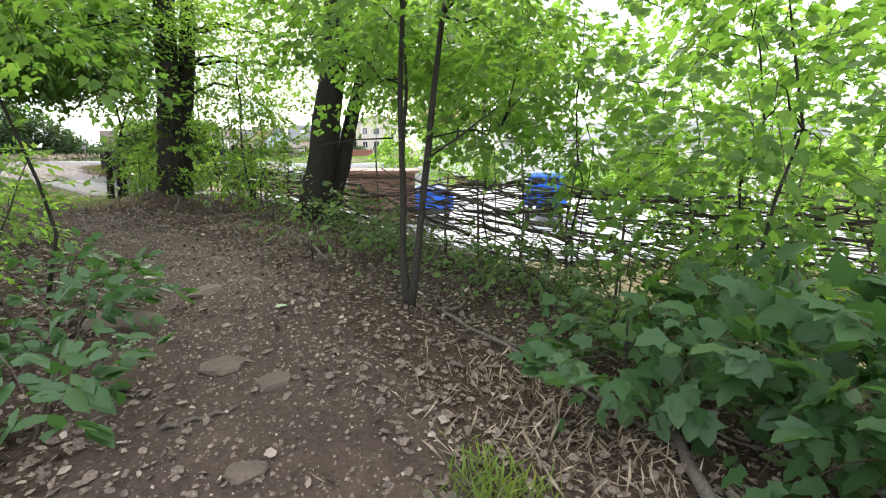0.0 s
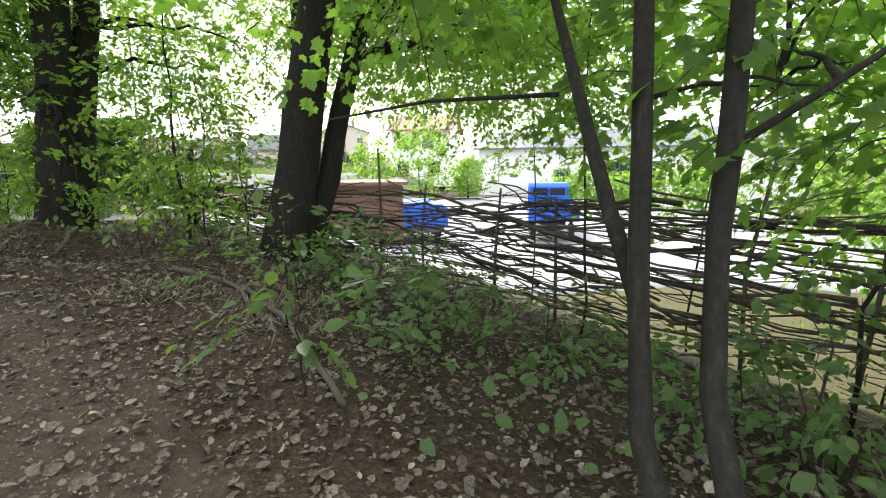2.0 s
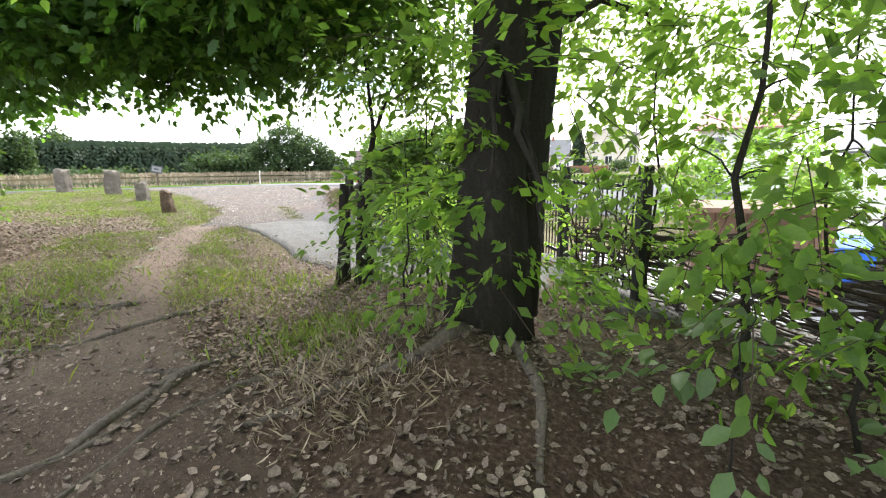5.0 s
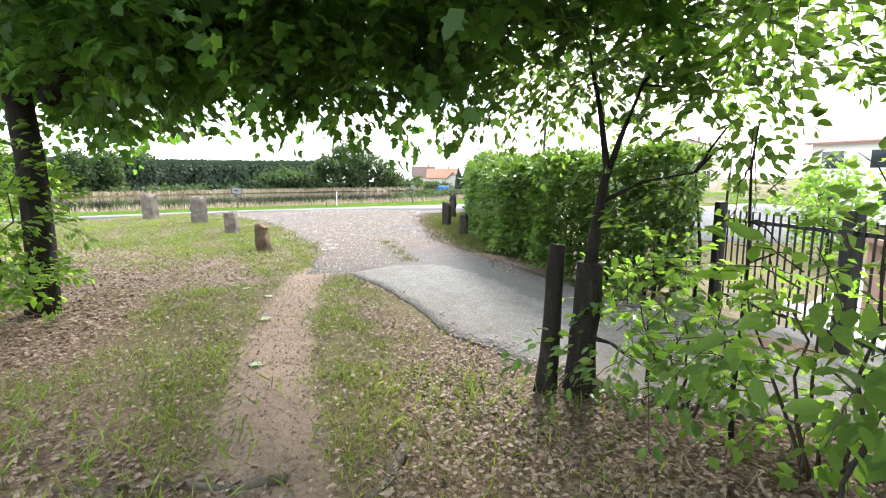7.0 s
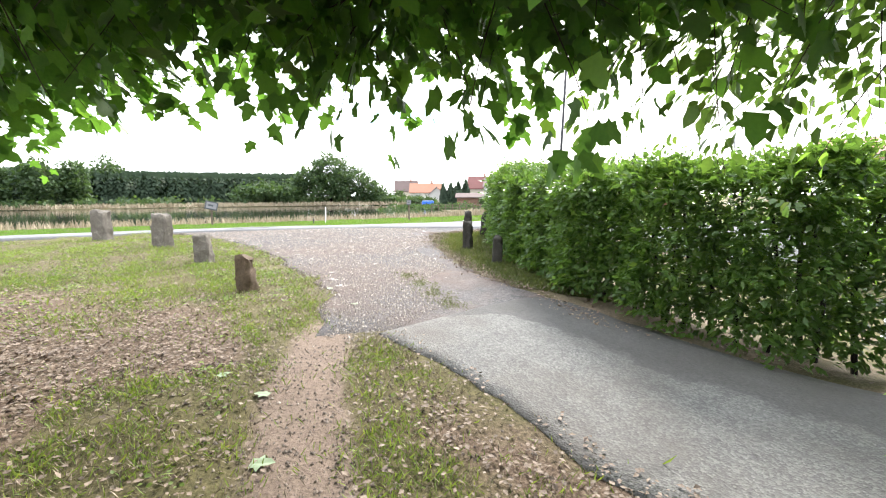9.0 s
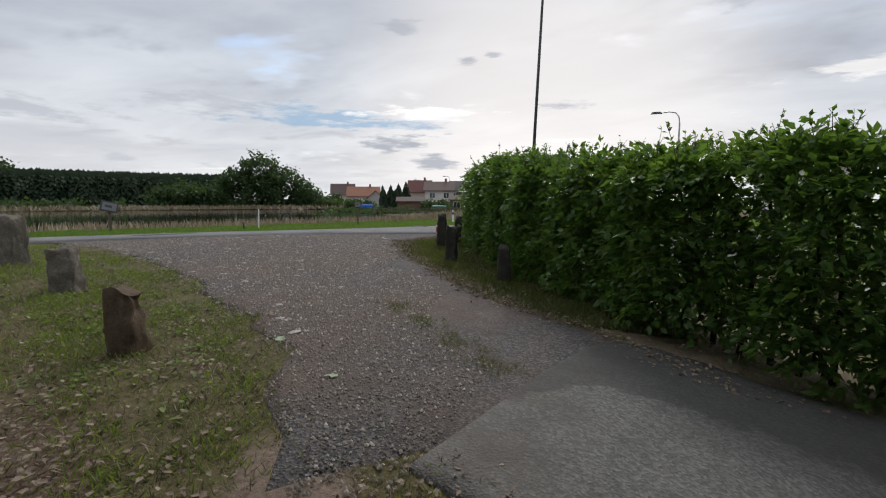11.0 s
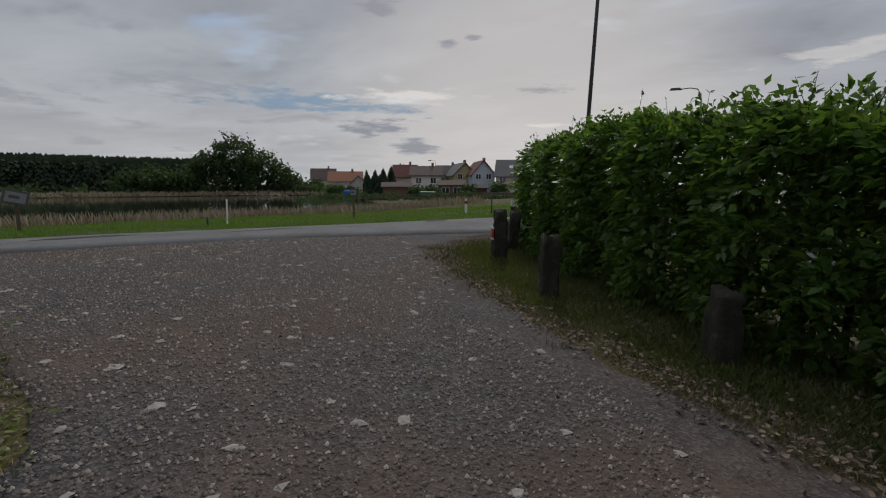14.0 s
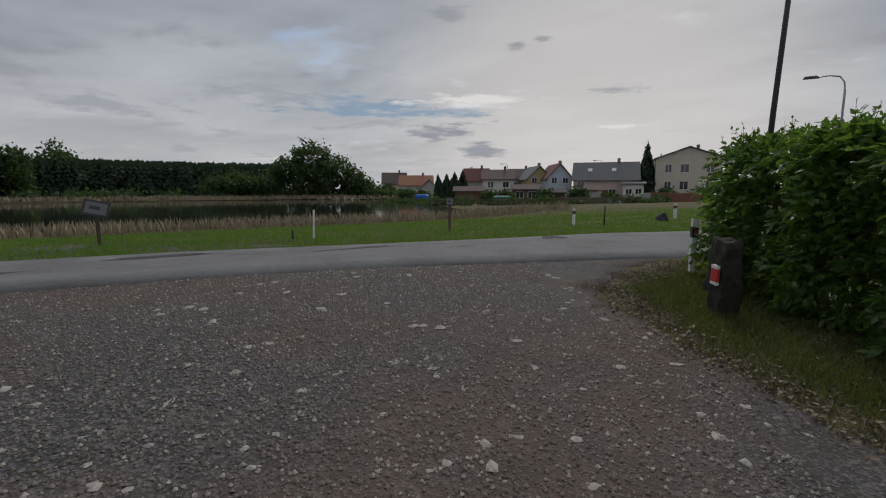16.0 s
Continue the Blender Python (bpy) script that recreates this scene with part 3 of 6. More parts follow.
def make_ground():
    def axis(lo, hi, step, ends):
        mid = list(np.arange(lo, hi, step))
        left, v, g = [], lo, step
        while v > -ends:
            g *= 1.28
            v -= g
            left.append(v)
        right, v, g = [], mid[-1], step
        while v < ends:
            g *= 1.28
            v += g
            right.append(v)
        return np.array(left[::-1] + mid + right)
    xs, ys = axis(-30, 7, 0.16, 2500), axis(-4, 34, 0.16, 2500)
    X, Y = np.meshgrid(xs, ys)
    Z = land(X, Y)
    v = np.stack([X, Y, Z], -1).reshape(-1, 3)
    nx, ny = len(xs), len(ys)
    i = np.arange(nx * ny).reshape(ny, nx)
    f = np.stack([i[:-1, :-1], i[:-1, 1:], i[1:, 1:], i[1:, :-1]], -1).reshape(-1, 4)
    me = bpy.data.meshes.new("ground")
    me.vertices.add(len(v))
    me.vertices.foreach_set("co", v.reshape(-1).astype(np.float32))
    me.loops.add(f.size)
    me.loops.foreach_set("vertex_index", f.reshape(-1).astype(np.int32))
    me.polygons.add(len(f))
    me.polygons.foreach_set("loop_start", (np.arange(len(f)) * 4).astype(np.int32))
    me.polygons.foreach_set("loop_total", np.full(len(f), 4, np.int32))
    me.polygons.foreach_set("use_smooth", np.ones(len(f), bool))
    me.update(calc_edges=True)
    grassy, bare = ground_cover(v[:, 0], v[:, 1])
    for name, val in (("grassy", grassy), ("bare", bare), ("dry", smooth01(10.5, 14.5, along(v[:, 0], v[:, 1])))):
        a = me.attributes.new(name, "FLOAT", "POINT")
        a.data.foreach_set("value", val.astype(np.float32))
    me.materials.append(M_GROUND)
    return tagged(new("ground", me), "earth, leaf litter and patchy grass", "ground", kind="structure")


def edge_gap(x, y):
    """How far inside the lawn's gravel edge a place lies."""
    edge = np.interp(x, [-36, -27, -21.6, -18.2, -15.8, -14.5, -13.7, -13.0, -12.5, -11.0, -9.6, -7.6], [20.5, 19.4, 18.2, 17.3, 16.1, 15.4, 14.5, 13.8, 14.1, 13.5, 12.95, 12.55])
    return (edge + 0.12 * np.sin(x * 7) + 0.07 * np.sin(x * 17 + 1) + 0.05 - y) * 0.85


def verge_gap(x, y):
    """How far inside the verge's gravel edge a place lies."""
    edge = np.interp(y, [16.2, 16.9, 17.6, 18.3, 20.2, 21.4, 23.3, 28.6], [-10.8, -11.7, -12.9, -13.6, -15.3, -16.2, -17.0, -15.6])
    return (x - edge + 0.1 * np.sin(y * 6) + 0.06 * np.sin(y * 15)) * 0.75


def leafy_zone(x, y):
    """Where dry leaves lie thick in the open ground: under the maple and down towards the drive."""
    s, t = along(x, y), trail_offset(x, y)
    wave = 0.45 * np.sin(x * 1.9 + np.sin(y * 2.3)) + 0.3 * np.sin(y * 3.7 + x * 1.3)
    left = smooth01(-0.9, -1.9, t + wave) * smooth01(20.5, 17.5, s + wave)
    right = smooth01(0.7, 1.7, t + wave) * smooth01(19.0, 15.0, s + wave)
    return np.clip(left + right, 0, 1)


def ground_cover(x, y):
    """How grassy and how bare the ground is, 0 to 1."""
    s, o, t = along(x, y), beside(x, y), np.abs(trail_offset(x, y))
    q = road_q(x, y)
    opening = smooth01(11.5, 14.0, s) * smooth01(-5.0, -8.0, x)
    grass = 0.64 * opening * (1 - 0.92 * leafy_zone(x, y))
    yard = smooth01(6.5, 8.0, o) * smooth01(-2, -5, q)
    verge = smooth01(-0.1, 0.3, verge_gap(x, y)) * smooth01(4.5, 3.5, verge_gap(x, y)) * smooth01(15.5, 16.5, y) * smooth01(0.0, -1.0, q)
    grassy = np.maximum.reduce([grass, 0.85 * yard, smooth01(2.4, 3.2, q - road_bend(road_r(x, y))), 0.9 * verge])
    half = np.interp(s, [0, 8, 11, 13, 18], [0.75, 0.75, 0.75, 0.22, 0.17])
    bare = 0.95 * smooth01(half + 0.35, half - 0.1, t) * (1 - smooth01(18.0, 19.5, s))
    return grassy, np.maximum(bare, 0.5 * verge)


make_ground()


def strip_mesh(name, left, right, across, off, mat, label, kind="structure", wobble=0.0, curb=0.10):
    """A laid surface between two edge lines, with a skirt into the ground."""
    def resample(pts, step):
        pts = [Vector((*p, 0)) for p in pts]
        out = []
        n = 70
        d = [0.0]
        for a, b in zip(pts, pts[1:]):
            d.append(d[-1] + (b - a).length)
        for k in range(n + 1):
            t = d[-1] * k / n
            j = max(i for i in range(len(d)) if d[i] <= t + 1e-9)
            j = min(j, len(pts) - 2)
            u = (t - d[j]) / max(d[j + 1] - d[j], 1e-9)
            p0, p1, p2, p3 = pts[max(j - 1, 0)], pts[j], pts[j + 1], pts[min(j + 2, len(pts) - 1)]
            out.append(0.5 * ((2 * p1) + (p2 - p0) * u + (2 * p0 - 5 * p1 + 4 * p2 - p3) * u * u + (3 * p1 - p0 - 3 * p2 + p3) * u ** 3))
        return out
    A, B = resample(left, 0.3), resample(right, 0.3)
    g = Geo()
    verts, faces = [], []
    for a_i, (a, b) in enumerate(zip(A, B)):
        w = noise.noise(Vector((a.x * 1.7, a.y * 1.7, 0.3))) * wobble + noise.noise(Vector((a.x * 6, a.y * 6, 0.9))) * wobble * 0.5
        w2 = noise.noise(Vector((b.x * 1.7, b.y * 1.7, 5.3))) * wobble + noise.noise(Vector((b.x * 6, b.y * 6, 3.9))) * wobble * 0.5
        d = (b - a).normalized()
        a, b = a + d * w, b + d * w2
        for k in range(-1, across + 2):
            u = min(max(k, 0), across) / across
            p = a.lerp(b, u)
            z = float(height(p.x, p.y)) + off - (0.09 if a_i in (0, len(A) - 1) else 0.0)
            if k in (-1, across + 1):
                z -= curb
                p = p - d * 0.03 if k == -1 else p + d * 0.03
            verts.append(Vector((p.x, p.y, z)))
    w = across + 3
    for i in range(len(A) - 1):
        for k in range(w - 1):
            faces.append((i * w + k, i * w + k + 1, (i + 1) * w + k + 1, (i + 1) * w + k))
    g.add(verts, faces)
    ob = part(name, g, mat, smooth=True)
    # painted darkening that grows across towards the hedge side
    a = ob.data.attributes.new("damp_shade", "FLOAT", "POINT")
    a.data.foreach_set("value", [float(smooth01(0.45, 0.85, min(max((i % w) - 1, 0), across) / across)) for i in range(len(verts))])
    return tagged(ob, label, name.replace("_", " "), kind=kind)


# gravel lot between trail, stones and road
strip_mesh("gravel_lot", [(-13.0, 13.6), (-13.7, 14.5), (-14.5, 15.4), (-15.8, 16.1), (-18.2, 17.3), (-21.6, 18.2), (-27, 19.4), (-36, 20.5)],
           [(-10.8, 16.2), (-11.7, 16.9), (-12.9, 17.6), (-13.6, 18.3), (-15.3, 20.2), (-16.2, 21.4), (-17.1, 23.2), (-16.7, 25.6), (-15.6, 28.6)], 26, 0.012, M_GRAVEL, "grey-brown crushed gravel forecourt with pale chips", wobble=0.22)
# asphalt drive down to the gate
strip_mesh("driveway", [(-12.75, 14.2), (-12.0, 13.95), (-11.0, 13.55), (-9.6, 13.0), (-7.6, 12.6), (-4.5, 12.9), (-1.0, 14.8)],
           [(-12.25, 15.6), (-11.6, 16.9), (-10.3, 16.55), (-8.6, 16.0), (-6.9, 16.0), (-3.4, 17.2), (0.0, 19.2)], 16, 0.02, M_ASPHALT, "worn grey asphalt driveway, its moist edge darkened with painted hedge shade", wobble=0.1)
strip_mesh("road", [road_point(r, -1.3 + float(road_bend(r))) for r in range(-120, 131, 4)], [road_point(r, 2.75 + float(road_bend(r))) for r in range(-120, 131, 4)], 6, 0.045, M_ROAD, "patched grey asphalt lane beside the pond", wobble=0.1)


def make_water():
    g = Geo()
    pts = [road_point(r, q) for r, q in ((-400, 17), (16, 17), (44, 92), (-400, 92))]
    g.add([Vector((x, y, -0.72)) for x, y in pts], [(0, 1, 2, 3)])
    tagged(part("water", g, M_WATER), "dark still pond water", "pond", kind="structure")


make_water()

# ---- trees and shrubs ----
# maple leaf darkened for low plants: their shade is put into the colour
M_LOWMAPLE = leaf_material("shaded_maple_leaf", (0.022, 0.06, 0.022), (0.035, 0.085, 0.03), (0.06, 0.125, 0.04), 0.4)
SHAPES = {"fold": (FOLD, FOLD_F), "oval": (OVAL, OVAL_F), "maple": (MAPLE, MAPLE_F)}


def blob(centre, radii, n, hollow=0.35):
    """Points in an uneven ellipsoid, thinner towards the middle, and ways that lead outwards."""
    d = unit(RNG.normal(0, 1, (n, 3)))
    r = RNG.uniform(hollow ** 3, 1, n) ** (1 / 3)
    lump = 1 + 0.22 * np.sin(d[:, 0] * 5 + centre[0]) * np.sin(d[:, 1] * 4 + centre[1]) + 0.15 * np.sin(d[:, 2] * 7)
    p = np.array(centre) + d * (r * lump)[:, None] * np.array(radii)
    w = d * np.array([1, 1, 0.35]) + RNG.normal(0, 0.45, (n, 3))
    return p, w


def curve_points(a, b, n=6, sag=0.15, jitter=0.05):
    a, b = Vector(a), Vector(b)
    L = (b - a).length
    pts = []
    for i in range(n + 1):
        t = i / n
        p = a.lerp(b, t)
        p.z += sag * L * math.sin(math.pi * t)
        if 0 < i < n:
            p += Vector(RNG.normal(0, jitter * L * 0.4, 3))
        pts.append(p)
    return pts


def grow(name, label, category, base, stems, blobs, leaf=0.075, per=16, length=0.55, shape="fold", bark_mat=M_BARK, leaf_mat=M_LEAF,
         twigs=0.5, limbs=5, limb_r=0.035, sides=12, droop=0.25, flat=0.35, group="", trunk_name="trunk"):
    """A woody plant: stems of (points, radii), limbs to its leaf masses, and leaves in sprays on twigs."""
    base = Vector(base)
    root = thing(name, label, category, Matrix.Translation(base), group)
    for pts, radii in stems:
        g = Geo()
        g.tube([Vector(p) - base for p in pts], radii, sides, True, 0.10)
        part(trunk_name, g, bark_mat, root, smooth=True)
    tops = [Vector(p) for pts, _ in stems for p in pts[len(pts) // 3:]]
    P, D, U, S = [], [], [], []
    tw = Geo()
    for centre, radii, n in blobs:
        p, w = blob(centre, radii, n)
        for k in range(limbs):
            goal = Vector(p[RNG.integers(len(p))]) * 0.6 + Vector(centre) * 0.4
            start = min(tops, key=lambda q: (q - goal).length * (1.0 if q.z < goal.z + 0.3 else 1.6))
            line = curve_points(start, goal, 6, 0.08, 0.06)
            rr = [limb_r * (1 - 0.82 * i / 6) for i in range(7)]
            g = Geo()
            g.tube([q - base for q in line], rr, 5, False, 0.1)
            part("branch", g, bark_mat, root, smooth=True)
        a = sprays(p, w, length, per, leaf, flat, droop)
        P.append(a[0]); D.append(a[1]); U.append(a[2]); S.append(a[3])
        pick = RNG.random(len(a[4])) < twigs
        b0 = np.array(base)
        twig_lines(tw, a[4][pick] - b0, a[5][pick] - b0, 0.0045)
    if P:
        o, f = SHAPES[shape]
        me = leaf_mesh("crown", np.concatenate(P) - np.array(base), np.concatenate(D), np.concatenate(U), np.concatenate(S), leaf_mat, o, f)
        part("crown", me, leaf_mat, root)
        if tw.v:
            part("twig_mass", tw, M_TWIG, root)["kind"] = "stuff"
    return root


def stem(a, b, r0, r1, n=8, bend=0.05, flare=1.0):
    pts = curve_points(a, b, n, 0.0, bend)
    rad = [r0 + (r1 - r0) * i / n for i in range(n + 1)]
    rad[0] *= flare
    rad[1] *= 1 + (flare - 1) * 0.35
    return pts, rad


def at(x, y, up=0.0):
    return (x, y, lz(x, y) + up)


# the two old trees on the crest
ta = (-6.5, 11.2)
za = lz(*ta)
grow("hornbeam_tree", "old dark-barked double-stemmed tree with leafy shoots", "tree", (*ta, za),
     [stem((-6.52, 11.15, za - 0.2), (-6.62, 12.4, 7.5), 0.27, 0.19, 10, 0.006, 1.45), stem((-6.40, 11.38, za + 0.1), (-6.15, 13.0, 7.5), 0.2, 0.13, 10, 0.006, 1.1)],
     [((-6.6, 11.8, 5.2), (3.6, 3.4, 1.8), 200), ((-7.4, 10.4, 3.7), (2.6, 1.8, 1.1), 330), ((-5.0, 13.6, 3.8), (2.4, 2.2, 2.0), 480), ((-9.0, 12.4, 3.7), (2.0, 1.6, 0.9), 200),
      # the leaf mass at z 7 is out of view, added to shade the trail
      ((-6.3, 10.75, 1.2), (0.75, 0.45, 1.4), 66), ((-7.0, 13.2, 3.4), (2.0, 2.0, 1.5), 280), ((-5.6, 7.6, 7.0), (4.4, 3.4, 1.3), 760)],
     leaf=0.105, per=20, limbs=5, limb_r=0.05)
tb = (-3.2, 10.85)
zb = lz(*tb)
grow("hornbeam_tree", "old dark twin-stemmed tree on the bank", "tree", (*tb, zb),
     [stem((-3.22, 10.84, zb - 0.15), (-1.95, 11.85, 7.0), 0.33, 0.22, 10, 0.006, 1.25),
      stem((-2.9, 11.05, zb - 0.1), (-1.35, 12.3, 5.6), 0.19, 0.12, 10, 0.008, 1.2)],
     # the two masses above z 6 are unseen, added to keep light off the ground
     [((-2.4, 12.2, 5.2), (3.6, 3.2, 1.8), 220), ((0.2, 12.6, 2.4), (2.3, 1.5, 0.9), 340), ((-0.4, 11.6, 3.5), (2.4, 2.0, 1.2), 700), ((-1.0, 14.0, 3.2), (2.6, 1.6, 1.5), 480), ((0.2, 9.3, 2.8), (1.8, 1.3, 0.7), 420), ((-3.0, 8.8, 4.9), (2.0, 1.6, 0.8), 260), ((-2.2, 6.6, 7.2), (3.8, 3.4, 1.3), 700), ((-4.4, 9.6, 6.4), (2.2, 2.0, 1.0), 380)],
     leaf=0.105, per=20, limbs=5, limb_r=0.05)
tc = (-3.35, 12.9)
zr = lz(*tc)
grow("hornbeam_tree", "straight dark tree with a sheet collar behind the twin stems", "tree", (*tc, zr), [stem((-3.36, 12.88, zr - 0.15), (-3.0, 13.9, 7.0), 0.31, 0.22, 10, 0.004, 1.2)],
     [((-3.6, 14.0, 4.2), (2.2, 1.4, 1.4), 240)], leaf=0.105, per=18, limbs=4, limb_r=0.05)


def trunk_collar(x, y, z, r):
    """A ragged bark-coloured sleeve held by a wire."""
    root = thing("trunk_collar", "dull weathered sheet collar wired round a tree stem", "tree guard", pose(x, y, z))
    g = Geo()
    n = 28
    ring = []
    for k in range(n):
        a = 2 * math.pi * k / n
        low = -0.30 - 0.10 * noise.noise(Vector((math.cos(a) * 2, math.sin(a) * 2, 0.4))) - 0.05 * (k % 3 == 0)
        c, q = math.cos(a), math.sin(a)
        ring += [Vector((c * (r + 0.022), q * (r + 0.022), 0.0)), Vector((c * (r + 0.034), q * (r + 0.034), low)), Vector((c * (r + 0.02), q * (r + 0.02), low)), Vector((c * (r + 0.008), q * (r + 0.008), 0.0))]
    g.add(ring, [(4 * k + i, 4 * ((k + 1) % n) + i, 4 * ((k + 1) % n) + (i + 1) % 4, 4 * k + (i + 1) % 4) for k in range(n) for i in range(4)])
    part("sleeve", g, M_BARK_YOUNG, root)
    g = Geo()
    g.tube([(math.cos(2 * math.pi * k / 24) * (r + 0.03), math.sin(2 * math.pi * k / 24) * (r + 0.03), -0.03 + 0.006 * math.sin(k)) for k in range(25)], 0.008, 5)
    part("wire", g, M_GALV, root, "pale wire")


trunk_collar(-3.26, 13.17, 1.72, 0.285)

# young two-stemmed maple right of the trail
yb = (-0.63, 4.74)
zy = lz(*yb)
grow("young_maple", "young grey-barked maple with two slender stems", "tree", (*yb, zy),
     [([(-0.63, 4.74, zy - 0.1), (-0.65, 4.78, zy + 0.12), (-0.69, 4.9, zy + 0.4), (-0.7, 5.03, -0.05), (-0.69, 5.13, 0.4), (-0.7, 5.15, 0.8), (-0.71, 5.2, 1.4), (-0.68, 5.34, 2.2), (-0.6, 5.6, 3.4)], [0.056, 0.05, 0.04, 0.037, 0.035, 0.03, 0.027, 0.023, 0.014]),
      ([(-0.61, 4.72, zy), (-0.58, 4.74, zy + 0.2), (-0.54, 4.84, zy + 0.5), (-0.52, 4.98, 0.1), (-0.47, 5.1, 0.57), (-0.44, 5.13, 0.8), (-0.37, 5.24, 1.5), (-0.28, 5.4, 2.2), (-0.1, 5.7, 3.2)], [0.05, 0.046, 0.038, 0.036, 0.035, 0.035, 0.031, 0.027, 0.016]),
      ([(-0.69, 5.13, 0.36), (-0.71, 5.3, 0.6), (-0.72, 5.49, 0.87), (-0.71, 5.8, 1.25), (-0.7, 6.07, 1.58), (-0.75, 6.6, 2.4)], [0.03, 0.028, 0.027, 0.024, 0.02, 0.012]),
      ([(-0.45, 5.14, 0.8), (-0.15, 5.1, 1.0), (0.25, 5.0, 1.3)], [0.014, 0.011, 0.005]), ([(-0.5, 5.56, 1.0), (-0.1, 5.8, 1.1), (0.4, 6.0, 1.12)], [0.012, 0.009, 0.004]),
      ([(-0.82, 5.55, 1.02), (-1.3, 5.6, 1.0), (-1.7, 5.8, 0.95)], [0.01, 0.007, 0.004])],
     [((-0.6, 5.9, 2.6), (1.9, 1.7, 0.8), 330), ((0.6, 6.2, 2.1), (1.3, 1.1, 0.8), 170), ((-1.4, 6.8, 2.0), (1.2, 0.9, 0.5), 80), ((0.2, 3.6, 3.0), (1.5, 1.3, 0.7), 220), ((0.15, 5.5, 1.15), (0.7, 0.5, 0.35), 26)],
     leaf=0.1, per=9, length=0.45, shape="maple", bark_mat=M_BARK_YOUNG, leaf_mat=M_MAPLE, limbs=3, limb_r=0.014, sides=8)


def sapling(x, y, h, spread, n, label, shape="maple", leaf=0.095, per=9, low=0.35, lean=(0, 0), mat=M_MAPLE, r=0.018):
    z = lz(x, y)
    s = [stem((x, y, z - 0.05), (x + lean[0], y + lean[1], z + h), r, r * 0.3, 7, 0.04)]
    b = [((x + lean[0] * 0.7, y + lean[1] * 0.7, z + h * (low + 1) / 2), (spread, spread, h * (1 - low) / 2), n)]
    return grow("sapling", label, "sapling", (x, y, z), s, b, leaf, per, 0.4, shape, M_BARK_YOUNG, mat, 0.6, 4, 0.009, 6, group="undergrowth saplings", trunk_name="stem")


for x, y, h, sp, n, low in ((2.1, 3.7, 3.6, 1.0, 230, 0.12), (2.7, 5.0, 4.4, 1.2, 300, 0.12), (1.4, 6.2, 3.6, 0.9, 150, 0.35), (3.6, 2.9, 4.4, 1.3, 270, 0.1), (3.6, 7.4, 5.0, 1.5, 300, 0.25), (0.5, 8.4, 3.8, 0.9, 120, 0.5),
                           (5.2, 6.2, 5.5, 1.7, 330, 0.15), (6.5, 3.8, 5.5, 1.8, 330, 0.1), (2.6, 9.6, 5.0, 1.6, 300, 0.3), (5.6, 9.4, 6.0, 2.0, 330, 0.2), (1.2, 12.6, 5.5, 1.8, 280, 0.45)):
    sapling(x, y, h, sp, n, "bright green maple sapling beside the brushwood fence", low=low)
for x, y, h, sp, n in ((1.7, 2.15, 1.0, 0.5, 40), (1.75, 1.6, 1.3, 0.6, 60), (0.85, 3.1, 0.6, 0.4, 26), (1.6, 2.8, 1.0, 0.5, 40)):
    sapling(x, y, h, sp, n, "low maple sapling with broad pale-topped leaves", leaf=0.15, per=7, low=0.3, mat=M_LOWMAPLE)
for x, y, h, sp, n in ((-4.2, 12.2, 2.6, 0.7, 80), (-5.4, 13.0, 3.4, 1.0, 130), (-7.6, 12.3, 2.0, 0.6, 36), (-8.2, 13.0, 1.2, 0.5, 40)):
    sapling(x, y, h, sp, n, "slender hornbeam sapling between the old trees", "fold", 0.08, 14, 0.25, mat=M_LEAF)
for x, y, h, sp, n in ((-1.6, 9.3, 0.8, 0.45, 24), (-0.9, 8.4, 0.6, 0.45, 24), (-2.2, 9.6, 0.9, 0.4, 22), (-0.2, 7.4, 0.7, 0.5, 30), (0.6, 6.2, 0.6, 0.5, 30), (-1.3, 7.6, 0.45, 0.4, 18), (-2.6, 9.0, 0.8, 0.35, 16), (-4.0, 10.2, 0.4, 0.35, 12)):
    sapling(x, y, h, sp, n, "knee-high seedling with fresh green leaves", "oval", 0.10, 8, 0.2, mat=M_UNDER, r=0.008)


sapling(-4.83, 11.38, 3.4, 0.95, 130, "dark-stemmed hornbeam sapling with broad drooping leaves", "oval", 0.115, 11, 0.12, mat=M_LEAF, r=0.032)
sapling(-7.25, 11.2, 1.5, 0.5, 30, "slender hornbeam sapling beside the old tree", "oval", 0.1, 10, 0.25, mat=M_LEAF, r=0.012)
sapling(-4.3, 10.9, 2.4, 0.6, 60, "dark-stemmed hornbeam sapling with broad drooping leaves", "oval", 0.11, 10, 0.15, mat=M_LEAF, r=0.016)


def shrub(name, x, y, h, sp, n, label, leaf=0.09, per=12, mat=M_LEAF, shape="fold", stems=5, squash=1.0):
    z = lz(x, y)
    s = []
    for k in range(stems):
        a = 2 * math.pi * k / stems + x
        s.append(stem((x + 0.05 * math.cos(a), y + 0.05 * math.sin(a), z - 0.05), (x + sp * 0.7 * math.cos(a), y + sp * 0.7 * math.sin(a), z + h * 0.85), 0.014, 0.005, 6, 0.06))
    return grow(name, label, "shrub", (x, y, z), s, [((x, y, z + h * 0.55), (sp, sp, h * 0.5), n)], leaf, per, 0.35, shape, M_TWIG, mat, 0.5, 3, 0.007, 5, group="shrubs by the trail", trunk_name="stem")


